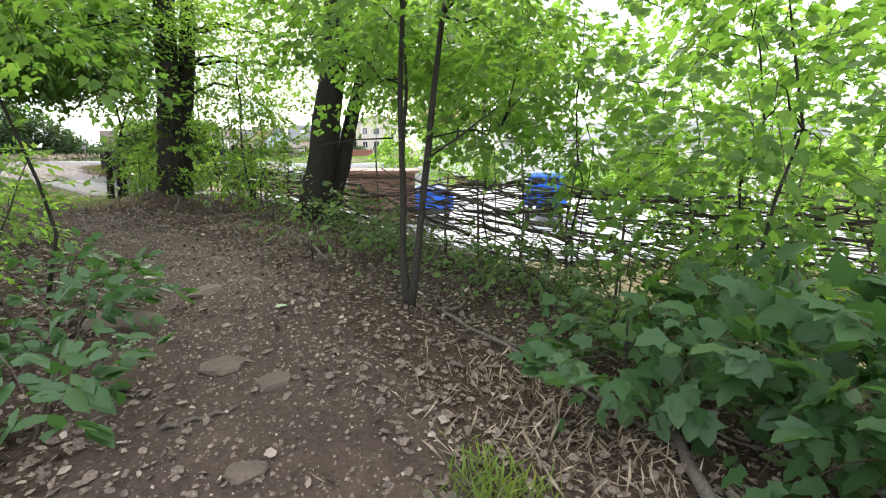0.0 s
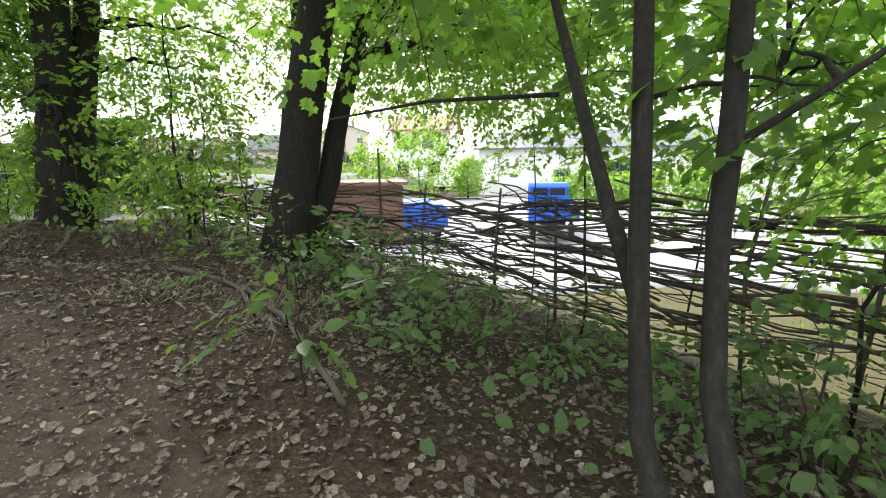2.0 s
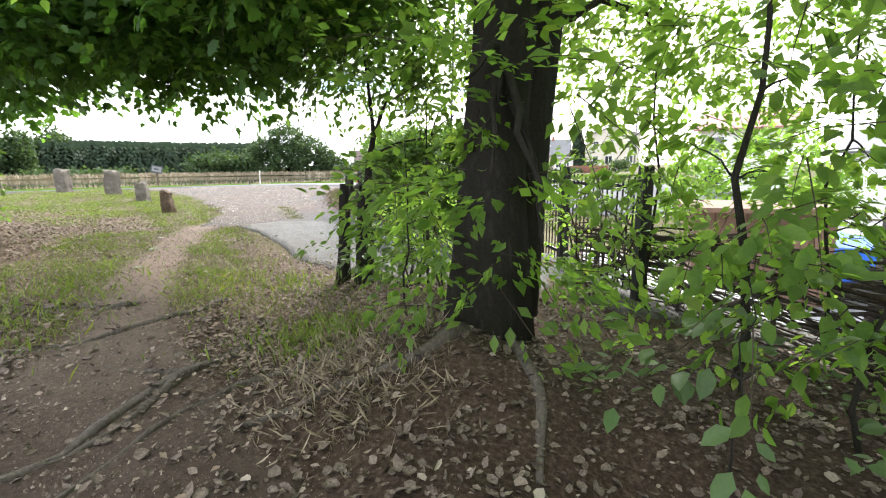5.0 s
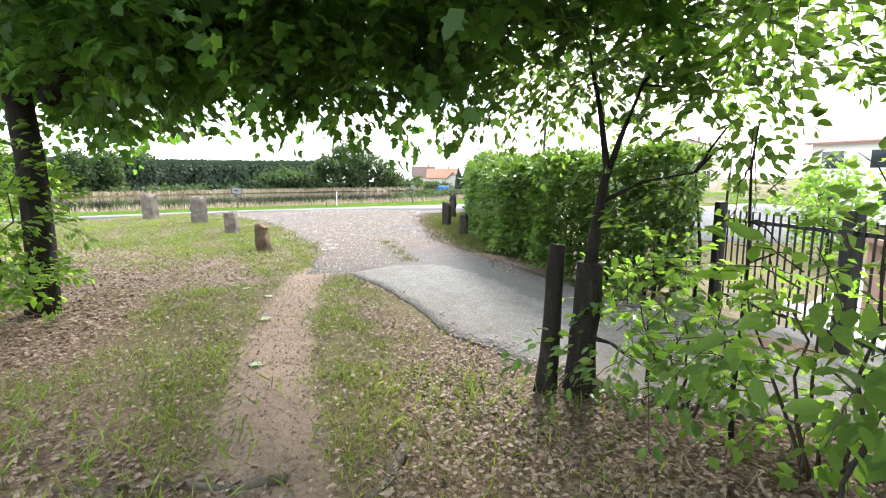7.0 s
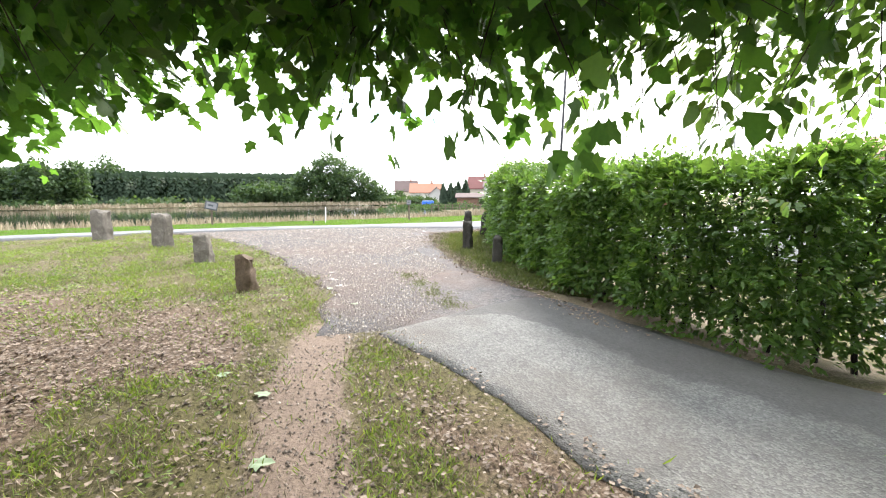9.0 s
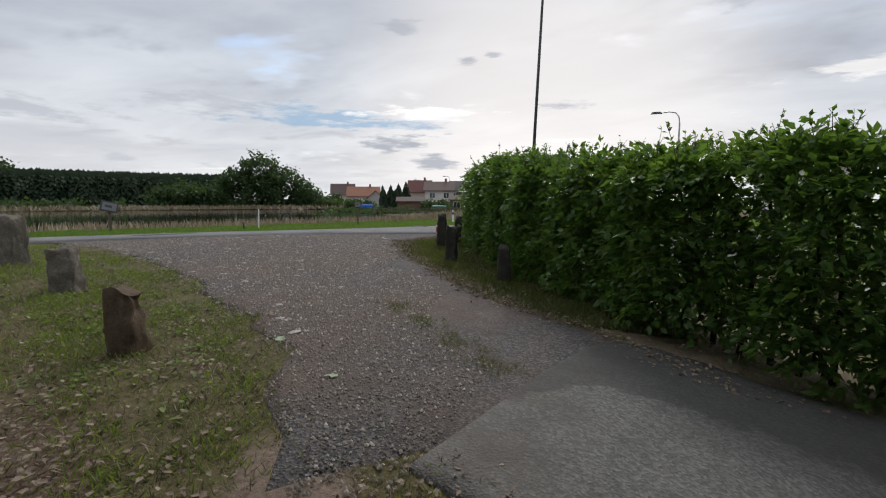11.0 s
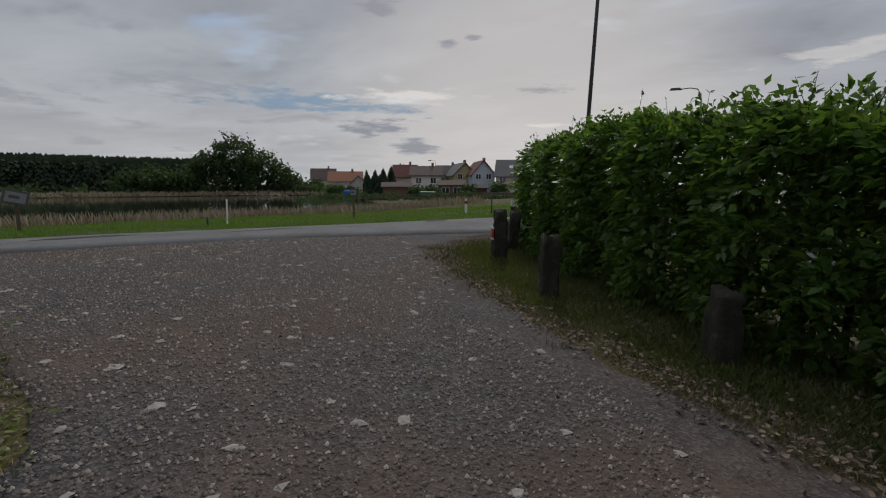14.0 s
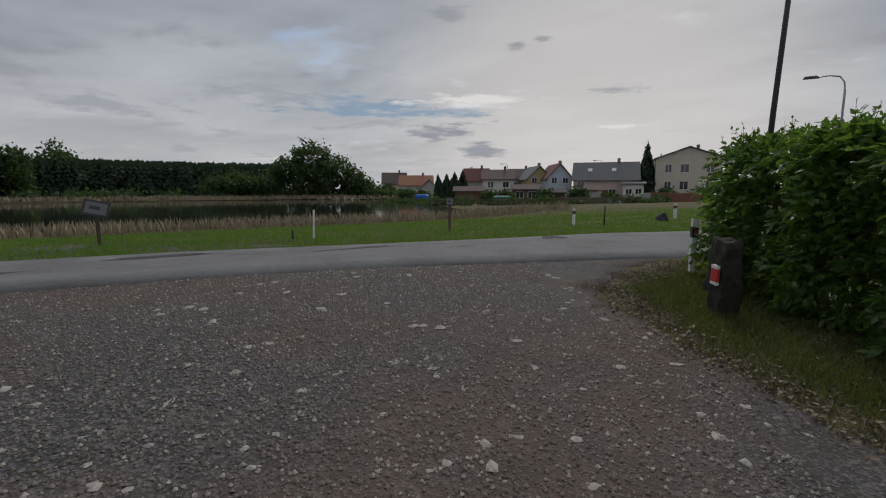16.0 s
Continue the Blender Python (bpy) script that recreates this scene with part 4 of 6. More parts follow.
for x, y, h, sp, n in ((-2.35, 7.45, 1.25, 0.42, 13), (-2.0, 6.3, 0.75, 0.35, 10), (-3.3, 8.6, 0.5, 0.35, 7), (-5.0, 10.3, 1.0, 0.4, 12)):
    sapling(x, y, h, sp, n, "leggy shoot with broad green leaves beside the trail", "oval", 0.12, 6, 0.35, mat=M_UNDER, r=0.008)
for x, y, h in ((1.7, 5.0, 1.1), (2.5, 4.3, 1.2), (3.3, 3.6, 1.3), (0.9, 5.9, 0.9), (4.2, 3.0, 1.4), (1.5, 3.9, 0.7)):
    shrub("shrub", x, y, h, 0.6, 70, "dark green thicket in front of the brushwood fence", 0.09, 11, M_UNDER, "oval")
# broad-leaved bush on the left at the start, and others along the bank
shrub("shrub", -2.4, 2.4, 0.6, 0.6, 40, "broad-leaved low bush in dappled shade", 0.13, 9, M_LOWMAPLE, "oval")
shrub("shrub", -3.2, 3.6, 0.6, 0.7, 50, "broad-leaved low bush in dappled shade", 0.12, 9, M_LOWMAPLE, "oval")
sapling(-3.9, 4.4, 4.2, 1.1, 230, "bright green maple sapling arching over the trail", low=0.45)
shrub("shrub", -4.6, 4.4, 1.5, 0.9, 120, "green bush beside the earth trail", 0.08, 14)
shrub("shrub", -6.4, 6.2, 1.3, 0.9, 120, "green bush beside the earth trail", 0.08, 14)
shrub("shrub", -13.6, 10.2, 1.9, 0.75, 200, "dense green bush under the old maple", 0.09, 16)
shrub("shrub", -15.4, 10.5, 2.0, 0.9, 220, "dense green bush under the old maple", 0.09, 16)
shrub("shrub", -7.9, 12.5, 0.95, 0.45, 34, "open leafy bush beside the pollard stump", 0.1, 10)
shrub("shrub", -7.2, 12.0, 1.2, 0.6, 48, "open leafy bush beside the pollard stump", 0.1, 10)
shrub("shrub", -5.9, 12.9, 1.3, 0.8, 100, "leafy bush behind the old tree", 0.08, 14)

# maple whose canopy hangs over the end of the trail
zm = lz(-13.6, 10.7)
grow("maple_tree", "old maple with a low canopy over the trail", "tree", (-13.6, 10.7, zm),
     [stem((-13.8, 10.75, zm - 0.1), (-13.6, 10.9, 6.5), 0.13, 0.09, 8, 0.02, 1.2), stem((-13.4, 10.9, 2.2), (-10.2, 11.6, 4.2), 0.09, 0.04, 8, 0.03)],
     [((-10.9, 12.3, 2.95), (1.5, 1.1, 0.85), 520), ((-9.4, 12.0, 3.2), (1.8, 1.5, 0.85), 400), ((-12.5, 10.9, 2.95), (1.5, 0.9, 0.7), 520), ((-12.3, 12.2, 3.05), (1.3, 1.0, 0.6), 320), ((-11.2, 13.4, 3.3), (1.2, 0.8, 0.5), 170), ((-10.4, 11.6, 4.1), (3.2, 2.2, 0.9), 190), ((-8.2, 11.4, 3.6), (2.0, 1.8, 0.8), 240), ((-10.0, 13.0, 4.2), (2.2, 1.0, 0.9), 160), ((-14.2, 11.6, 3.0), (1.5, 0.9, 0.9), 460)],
     leaf=0.12, per=12, length=0.5, shape="maple", leaf_mat=M_SHADEMAPLE, limbs=4, limb_r=0.03)

# pollard stump with regrowth beside the drive
zs = lz(-8.75, 12.6)
pollard = grow("pollard_tree", "cut-back double trunk with fresh leafy regrowth", "tree", (-8.75, 12.6, zs),
     [stem((-8.92, 12.5, zs - 0.1), (-8.86, 12.56, 0.86), 0.085, 0.065, 6, 0.015, 1.3), stem((-8.68, 12.62, zs - 0.1), (-8.62, 12.64, 0.72), 0.125, 0.10, 6, 0.015, 1.2),
      ([(-8.62, 12.62, 0.55), (-8.6, 12.66, 0.9), (-8.57, 12.7, 1.2), (-8.54, 12.74, 1.45), (-8.62, 12.8, 1.9), (-8.8, 12.95, 2.6)], [0.062, 0.046, 0.04, 0.028, 0.02, 0.009]),
      ([(-8.55, 12.72, 1.35), (-8.46, 12.8, 1.7), (-8.34, 12.95, 2.1), (-8.0, 13.2, 2.7)], [0.026, 0.022, 0.017, 0.008]), ([(-8.56, 12.72, 1.2), (-8.3, 12.9, 1.35), (-7.95, 13.1, 1.42)], [0.018, 0.013, 0.006])],
     [((-8.7, 13.3, 2.65), (1.6, 1.1, 0.6), 230), ((-9.4, 13.5, 2.55), (1.2, 0.7, 0.45), 120), ((-7.7, 13.2, 1.9), (0.8, 0.7, 0.5), 24), ((-8.3, 12.3, 0.2), (0.5, 0.4, 0.4), 24)],
     leaf=0.10, per=14, length=0.5, shape="oval", limbs=3, limb_r=0.014, bark_mat=M_BARK, leaf_mat=M_HEDGE)

# ---- brushwood fence ----
FENCE = [(7.5, 2.4), (5.2, 4.5), (3.3, 6.2), (1.5, 7.9), (0.0, 9.6), (-1.9, 11.3), (-4.3, 12.7), (-6.3, 14.1)]


def fence_at(u):
    i = min(int(u), len(FENCE) - 2)
    t = u - i
    return Vector((*FENCE[i], 0)).lerp(Vector((*FENCE[i + 1], 0)), t)


def brush_fence():
    o = fence_at(3.5)
    base = Vector((o.x, o.y, lz(o.x, o.y)))
    root = thing("brushwood_fence", "low fence of dark rough branches woven between stakes", "fence", Matrix.Translation(base))
    u = 0.0
    while u < 7:
        p = fence_at(u)
        z = lz(p.x, p.y)
        h = 0.3 - z + RNG.uniform(0.0, 0.75)
        g = Geo()
        g.tube([Vector((p.x, p.y, z - 0.2)) - base, Vector((p.x + RNG.normal(0, .04), p.y + RNG.normal(0, .04), z + h * 0.5)) - base, Vector((p.x + RNG.normal(0, .1), p.y + RNG.normal(0, .1), z + h)) - base], [0.024, 0.021, 0.015], 6, True, 0.2)
        part("stake", g, M_DEADWOOD, root, smooth=True)
        u += RNG.uniform(0.32, 0.5)
    rest = Geo()
    for k in range(430):
        u0 = RNG.uniform(-0.6, 6.4)
        L = RNG.uniform(0.5, 1.6)
        lvl = RNG.beta(1.25, 1.0)
        r = RNG.choice([0.008, 0.012, 0.017, 0.026, 0.036], p=[0.2, 0.27, 0.27, 0.18, 0.08])
        pts = []
        tilt = RNG.normal(0, 0.05)
        for i in range(8):
            u = min(max(u0 + L * i / 7, 0), 6.999)
            p = fence_at(u)
            off = (0.07 if (i + k) % 2 else -0.07) + RNG.normal(0, 0.035)
            gz = lz(p.x, p.y)
            z = gz + 0.03 + lvl * (0.27 - gz) + tilt * (i - 3.5) + RNG.normal(0, 0.02)
            pts.append(Vector((p.x + off * 0.7, p.y + off * 0.7, max(z, lz(p.x, p.y) + 0.02))) - base)
        rr = [r * (1 - 0.6 * i / 7) for i in range(8)]
        if k >= 300:
            rest.tube(pts, [0.6 * q for q in rr], 5, True, 0.3)
            continue
        g = Geo()
        g.tube(pts, rr, 5, True, 0.3)
        part("branch", g, M_DEADWOOD if k % 3 else M_TWIG, root, smooth=True)
    part("thin_brushwood", rest, M_DEADWOOD, root, smooth=True)["kind"] = "stuff"


brush_fence()

# ---- hedge ----
HEDGE = [(-8.05, 16.22), (-8.6, 16.2), (-10.2, 16.8), (-11.45, 17.6), (-12.95, 19.5), (-13.8, 20.9), (-14.6, 22.3), (-15.7, 25.3)]


def line_at(line, t):
    d = [0.0]
    for a, b in zip(line, line[1:]):
        d.append(d[-1] + math.dist(a, b))
    t = t * d[-1]
    return (np.interp(t, d, [p[0] for p in line]), np.interp(t, d, [p[1] for p in line]))


def hedge():
    x0, y0 = line_at(HEDGE, 0.5)
    base = np.array([x0, y0, float(height(x0, y0))])
    root = thing("hornbeam_hedge", "tall clipped hornbeam hedge with loose shoots on top", "hedge", Matrix.Translation(base))
    n = 10500
    t = RNG.uniform(0, 1, n)
    X, Y = line_at(HEDGE, t)
    X2, Y2 = line_at(HEDGE, np.minimum(t + 0.01, 1.0))
    X1, Y1 = line_at(HEDGE, np.maximum(t - 0.01, 0.0))
    tx, ty = X2 - X1, Y2 - Y1
    ln = np.hypot(tx, ty)
    tx, ty = tx / ln, ty / ln
    nx, ny = -ty, tx                     # towards the yard
    flip = np.sign(nx * 0.83 + ny * 0.55)
    nx, ny = nx * flip, ny * flip
    face = RNG.random(n)
    depth = np.where(face < 0.55, RNG.normal(0.10, 0.09, n), np.where(face < 0.8, RNG.normal(1.0, 0.1, n), RNG.uniform(0.1, 1.0, n)))
    gh = height(X, Y)
    top_h = 1.6 + 0.3 * smooth01(-12.0, -14.5, X) - gh + 0.05 * np.sin(t * 40)
    h = 0.12 + RNG.random(n) * (top_h - 0.12)
    top = (face >= 0.8)
    h = np.where(top, top_h + RNG.normal(0.0, 0.07, n), h)
    depth = depth + 0.10 * np.sin(t * 60) + 0.06 * np.sin(t * 143 + h * 3)
    keep = (h > 0.25) | (RNG.random(n) < 0.5)
    gx, gy = X + nx * depth, Y + ny * depth
    p = np.stack([gx, gy, height(X, Y) + h], 1)[keep]
    out = np.where(depth < 0.5, -1.0, 1.0)
    w = np.stack([nx * out, ny * out, np.where(top, 1.0, 0.15)], 1) + RNG.normal(0, 0.5, (n, 3))
    w = w[keep]
    a = sprays(p, w, 0.27, 12, 0.098, 0.5, 0.15)
    part("foliage", leaf_mesh("foliage", a[0] - base, a[1], a[2], a[3], M_HEDGE, FOLD, FOLD_F), M_HEDGE, root)
    # loose shoots above the clipped top
    m = 280
    t = RNG.uniform(0, 1, m)
    X, Y = line_at(HEDGE, t)
    P, D, U, S = [], [], [], []
    tw = Geo()
    for x, y in zip(X, Y):
        b = np.array([x + 0.35 + RNG.normal(0, 0.3), y + 0.25 + RNG.normal(0, 0.2), 1.6 + 0.3 * float(smooth01(-12.0, -14.5, x))])
        L = RNG.uniform(0.1, 0.55) ** 1.2
        tip = b + np.array([RNG.normal(0, 0.12), RNG.normal(0, 0.12), L])
        tw.tube([b - base, (b + tip) / 2 - base + RNG.normal(0, 0.01, 3), tip - base], [0.005, 0.004, 0.002], 3, False)
        for k in range(int(5 + L * 22)):
            u = RNG.uniform(0, 1)
            P.append(b + (tip - b) * u); D.append(RNG.normal(0, 1, 3) + [0, 0, 0.5]); U.append(RNG.normal(0, 0.5, 3) + [0, 0, 1]); S.append(RNG.uniform(0.04, 0.075))
    part("loose_growth", leaf_mesh("loose_growth", np.array(P) - base, D, U, S, M_HEDGE, FOLD, FOLD_F), M_HEDGE, root)
    part("shoot_twigs", tw, M_TWIG, root)["kind"] = "stuff"
    for k in range(46):
        x, y = line_at(HEDGE, (k + 0.5) / 46)
        x, y = x + 0.45 + RNG.normal(0, 0.06), y + 0.3 + RNG.normal(0, 0.06)
        z = float(height(x, y)) - base[2]
        g = Geo()
        g.tube([(x - base[0], y - base[1], z - 0.1), (x - base[0] + RNG.normal(0, .05), y - base[1] + RNG.normal(0, .05), z + 0.9), (x - base[0] + RNG.normal(0, .1), y - base[1] + RNG.normal(0, .1), 1.45 - base[2])], [0.032, 0.026, 0.012], 6, True, 0.2)
        part("stem", g, M_BARK, root, smooth=True)


hedge()

# ---- boundary stones ----


def boundary_stone(x, y, w, d, h, lean, turn, mat, label, sink=0.08, chip=0.0):
    bm = bmesh.new()
    bmesh.ops.create_cube(bm, size=1)
    bmesh.ops.subdivide_edges(bm, edges=bm.edges, cuts=11, use_grid_fill=True)
    for v in bm.verts:
        z = v.co.z + 0.5
        k = 1.06 - 0.14 * z
        v.co = Vector((v.co.x * w * k, v.co.y * d * k, z * (h + sink) - sink))
        # taken-off corners and rough faces
        c = Vector((abs(v.co.x) / (w / 2), abs(v.co.y) / (d / 2)))
        if c.x > 0.9 and c.y > 0.9:
            v.co.x *= 0.94
            v.co.y *= 0.94
        nn = noise.noise_vector(v.co * 6 + Vector((x * 3.1, y * 1.7, 0)))
        v.co += nn * 0.034 + noise.noise_vector(v.co * 13 + Vector((x, y, 0))) * 0.018 + noise.noise_vector(v.co * 31 + Vector((y, x, 0))) * 0.008
        if z > 0.95:
            v.co.z += noise.noise(Vector((v.co.x * 7 + x, v.co.y * 7, 1))) * 0.055 - chip * max(0, v.co.x / w)
    me = bpy.data.meshes.new("boundary_stone")
    bm.to_mesh(me)
    bm.free()
    me.polygons.foreach_set("use_smooth", [True] * len(me.polygons))
    me.materials.append(mat)
    ob = new("boundary_stone", me)
    ob.matrix_world = pose(x, y, lz(x, y), lean[0], lean[1], turn)
    return tagged(ob, label, "boundary stone", "stones along the lot")


boundary_stone(-23.2, 16.5, 0.36, 0.32, 0.80, (0, -3), 25, M_STONE, "tall pale rough-hewn boundary stone in grass", chip=0.1)
boundary_stone(-20.2, 16.3, 0.31, 0.30, 0.76, (2, 2), 20, M_STONE, "tall pale rough-hewn boundary stone in grass", chip=0.05)
boundary_stone(-17.68, 15.6, 0.26, 0.25, 0.52, (0, -4), 30, M_STONE, "short squat grey boundary stone in grass")
boundary_stone(-15.32, 14.66, 0.21, 0.20, 0.52, (1, -3), 20, M_STONE_WARM, "short brown sandstone block in grass", chip=0.06)
boundary_stone(-13.35, 19.15, 0.185, 0.21, 0.56, (0, 2), 15, M_STONE_DARK, "dark mossy boundary stone beside the hedge", chip=0.02)
boundary_stone(-14.75, 20.65, 0.22, 0.24, 0.70, (0, 1), 15, M_STONE_DARK, "dark mossy boundary stone beside the hedge", chip=0.04)
tall = boundary_stone(-15.75, 22.75, 0.215, 0.24, 0.80, (0, 1), 20, M_STONE_DARK, "tall grey boundary stone with a red and white band")
boundary_stone(-15.75, 23.9, 0.2, 0.24, 0.72, (0, 6), 20, M_STONE_DARK, "dark leaning boundary stone beside the hedge")
g = Geo()
g.box(-0.142, -0.112, -0.085, 0.05, 0.52, 0.555)
g.box(-0.142, -0.112, -0.085, 0.05, 0.345, 0.375)
part("white_band", g, M_WHITEPOST, tall)
g = Geo()
g.box(-0.142, -0.112, -0.085, 0.05, 0.378, 0.517)
part("red_band", g, M_RED, tall)

# ---- trail details: roots, sticks, stones set in the path ----


def ground_line(name, label, category, pts, r0, r1, mat, lift=0.0, sides=6, parent=None, n=10, group=""):
    line = [line_at(pts, i / n) for i in range(n + 1)]
    x0, y0 = line[0]
    base = Vector((x0, y0, lz(x0, y0)))
    g = Geo()
    g.tube([Vector((x, y, lz(x, y) + lift + 0.012 * math.sin(i * 2.1))) - base for i, (x, y) in enumerate(line)], [r0 + (r1 - r0) * i / n for i in range(n + 1)], sides, True, 0.35)
    ob = part(name, g, mat, smooth=True)
    ob.matrix_world = Matrix.Translation(base)
    return tagged(ob, label, category, group)


for pts, a, b in (([(-9.35, 11.1), (-9.2, 10.7), (-9.15, 10.21), (-9.14, 9.81), (-9.4, 9.4)], 0.045, 0.02), ([(-8.25, 10.45), (-8.16, 10.1), (-8.06, 9.61), (-7.96, 9.14), (-7.9, 8.92), (-8.0, 8.6)], 0.05, 0.022),
                  ([(-8.05, 9.66), (-7.9, 9.34), (-7.86, 9.1), (-7.94, 8.8)], 0.034, 0.014), ([(-9.6, 10.4), (-9.75, 10.22), (-10.1, 10.02), (-10.5, 9.72)], 0.03, 0.014), ([(-7.4, 10.5), (-7.75, 9.9), (-7.7, 9.3), (-7.6, 8.7)], 0.03, 0.012),
                  ([(-8.1, 9.75), (-8.3, 9.6), (-8.6, 9.55)], 0.024, 0.008), ([(-6.55, 10.75), (-6.75, 10.3), (-7.1, 9.9), (-7.3, 9.5)], 0.06, 0.02), ([(-6.2, 10.8), (-5.9, 10.3), (-5.8, 9.8)], 0.055, 0.018)):
    ground_line("tree_root", "bare brown root across the earth trail", "root", pts, a, b, M_DEADWOOD, -0.002, group="roots across the trail")
ground_line("tree_root", "thick arched root down the bank", "root", [(-4.1, 9.3), (-3.5, 9.0), (-3.1, 8.6), (-2.9, 8.1), (-2.6, 7.6)], 0.035, 0.02, M_DEADWOOD, 0.03)
ground_line("tree_root", "thick arched root down the bank", "root", [(-3.1, 8.6), (-2.4, 7.6), (-1.95, 6.6), (-1.75, 6.1)], 0.028, 0.02, M_DEADWOOD, 0.04)
ground_line("fallen_branch", "long bare fallen branch on leaf litter", "branch", [(-0.35, 4.65), (0.1, 4.0), (0.45, 3.4), (0.75, 2.95), (1.0, 2.5)], 0.022, 0.012, M_DEADWOOD, 0.035)
ground_line("fallen_branch", "thin bare fallen branch on leaf litter", "branch", [(0.2, 3.9), (0.7, 3.3), (1.15, 2.95), (1.6, 2.4)], 0.014, 0.008, M_DEADWOOD, 0.05)
ground_line("fallen_branch", "pale crooked dead branch under the maple saplings", "branch", [(1.05, 3.05), (0.98, 2.6), (0.86, 2.2), (0.9, 1.9)], 0.03, 0.035, M_DEADWOOD, 0.04)
ground_line("fallen_branch", "curved grey root stub beside the young maple", "branch", [(-0.3, 4.55), (-0.15, 4.75), (-0.05, 5.1)], 0.03, 0.018, M_DEADWOOD, 0.06)
ground_line("fallen_branch", "short bare stick on the trail", "branch", [(-1.75, 2.5), (-1.45, 2.72)], 0.014, 0.008, M_DEADWOOD, 0.012)


def rock(name, x, y, sx, sy, sz, turn, mat, label, category="stone", group="", up=0.0, cuts=2, rough=0.35):
    bm = bmesh.new()
    bmesh.ops.create_icosphere(bm, subdivisions=cuts, radius=1)
    for v in bm.verts:
        k = 1 + rough * noise.noise(v.co * 1.4 + Vector((x * 7, y * 5, 0)))
        v.co = Vector((v.co.x * sx * k, v.co.y * sy * k, max(v.co.z, -0.5) * sz * k))
    me = bpy.data.meshes.new(name)
    bm.to_mesh(me)
    bm.free()
    me.materials.append(mat)
    ob = new(name, me)
    ob.matrix_world = pose(x, y, lz(x, y) + up, 0, 0, turn)
    return tagged(ob, label, category, group)


M_EARTHSTONE = plain("earthy_stone", (0.075, 0.056, 0.042), 0.95, vary=0.35, scale=7, bump=0.5)
for x, y, a, b, c, t in ((-1.75, 3.2, 0.16, 0.12, 0.05, 20), (-1.35, 3.0, 0.12, 0.1, 0.05, 60), (-2.9, 3.9, 0.35, 0.2, 0.09, 10), (-2.6, 4.7, 0.2, 0.14, 0.05, 75), (-1.2, 2.2, 0.1, 0.08, 0.03, 0)):
    rock("embedded_stone", x, y, a, b, c, t, M_EARTHSTONE, "earth-coloured stone half sunk in the trail", group="stones in the trail")

# pale chips on the gravel that lie loose
for k in range(900):
    r, q = RNG.uniform(-9, 2), RNG.uniform(-9.5, -0.8)
    x, y = road_point(r, q)
    x, y = x + 1.5, y
    if not (-21 < x < -13.4 and y > 14.9 and beside(x, y) < -1.6 and edge_gap(x, y) < -0.05 and verge_gap(x, y) < 0.1):
        continue
    s = 0.011 + 0.04 * RNG.random() ** 2.2
    bm_x = s * RNG.uniform(0.8, 1.6)
    rock("stone_chip", x, y, bm_x, s, s * 0.3, RNG.uniform(0, 360), M_PEBBLE, "pale flat stone chip lying on gravel", group="chips on the gravel", up=0.012, cuts=1, rough=1.1)


def pebbles():
    """Crushed stone too small to pick apart."""
    n = 230000
    r, q = RNG.uniform(-12, 4, n), -0.4 - 13.0 * RNG.random(n) ** 0.8
    x, y = -20 + 0.515 * r - 0.857 * q, 27 + 0.857 * r + 0.515 * q
    ok = (beside(x, y) < -1.75 - 0.25 * np.sin(y * 2.0)) & (x < -12.6) & (along(x, y) > 17.6) & (edge_gap(x, y) < 0.12 * RNG.random(n)) & (verge_gap(x, y) < 0.25 * RNG.random(n))
    x, y = x[ok], y[ok]
    m = len(x)
    s = 0.004 + 0.013 * RNG.random(m) ** 2.0
    p = np.stack([x, y, height(x, y) + 0.014], 1)
    w = RNG.normal(0, 1, (m, 3)) * [1, 1, 0.15]
    shape = [(-0.5, 0, 0), (0, 0.45, 0), (0.5, 0, 0), (0, -0.45, 0), (0.05, 0.05, 0.55)]
    faces = [(0, 4, 1), (1, 4, 2), (2, 4, 3), (3, 4, 0)]
    me = leaf_mesh("gravel", p, w, np.tile([0, 0, 1.0], (m, 1)), s * 2, M_PEBBLE2, shape, faces)
    tagged(new("gravel", me), "grey and brownish crushed stone", "gravel", kind="stuff")


M_PEBBLE2 = dry_leaf_material("gravel_chip", [(0, (0.018, 0.017, 0.018)), (0.45, (0.07, 0.062, 0.06)), (0.8, (0.165, 0.138, 0.124)), (1, (0.42, 0.385, 0.355))])
pebbles()


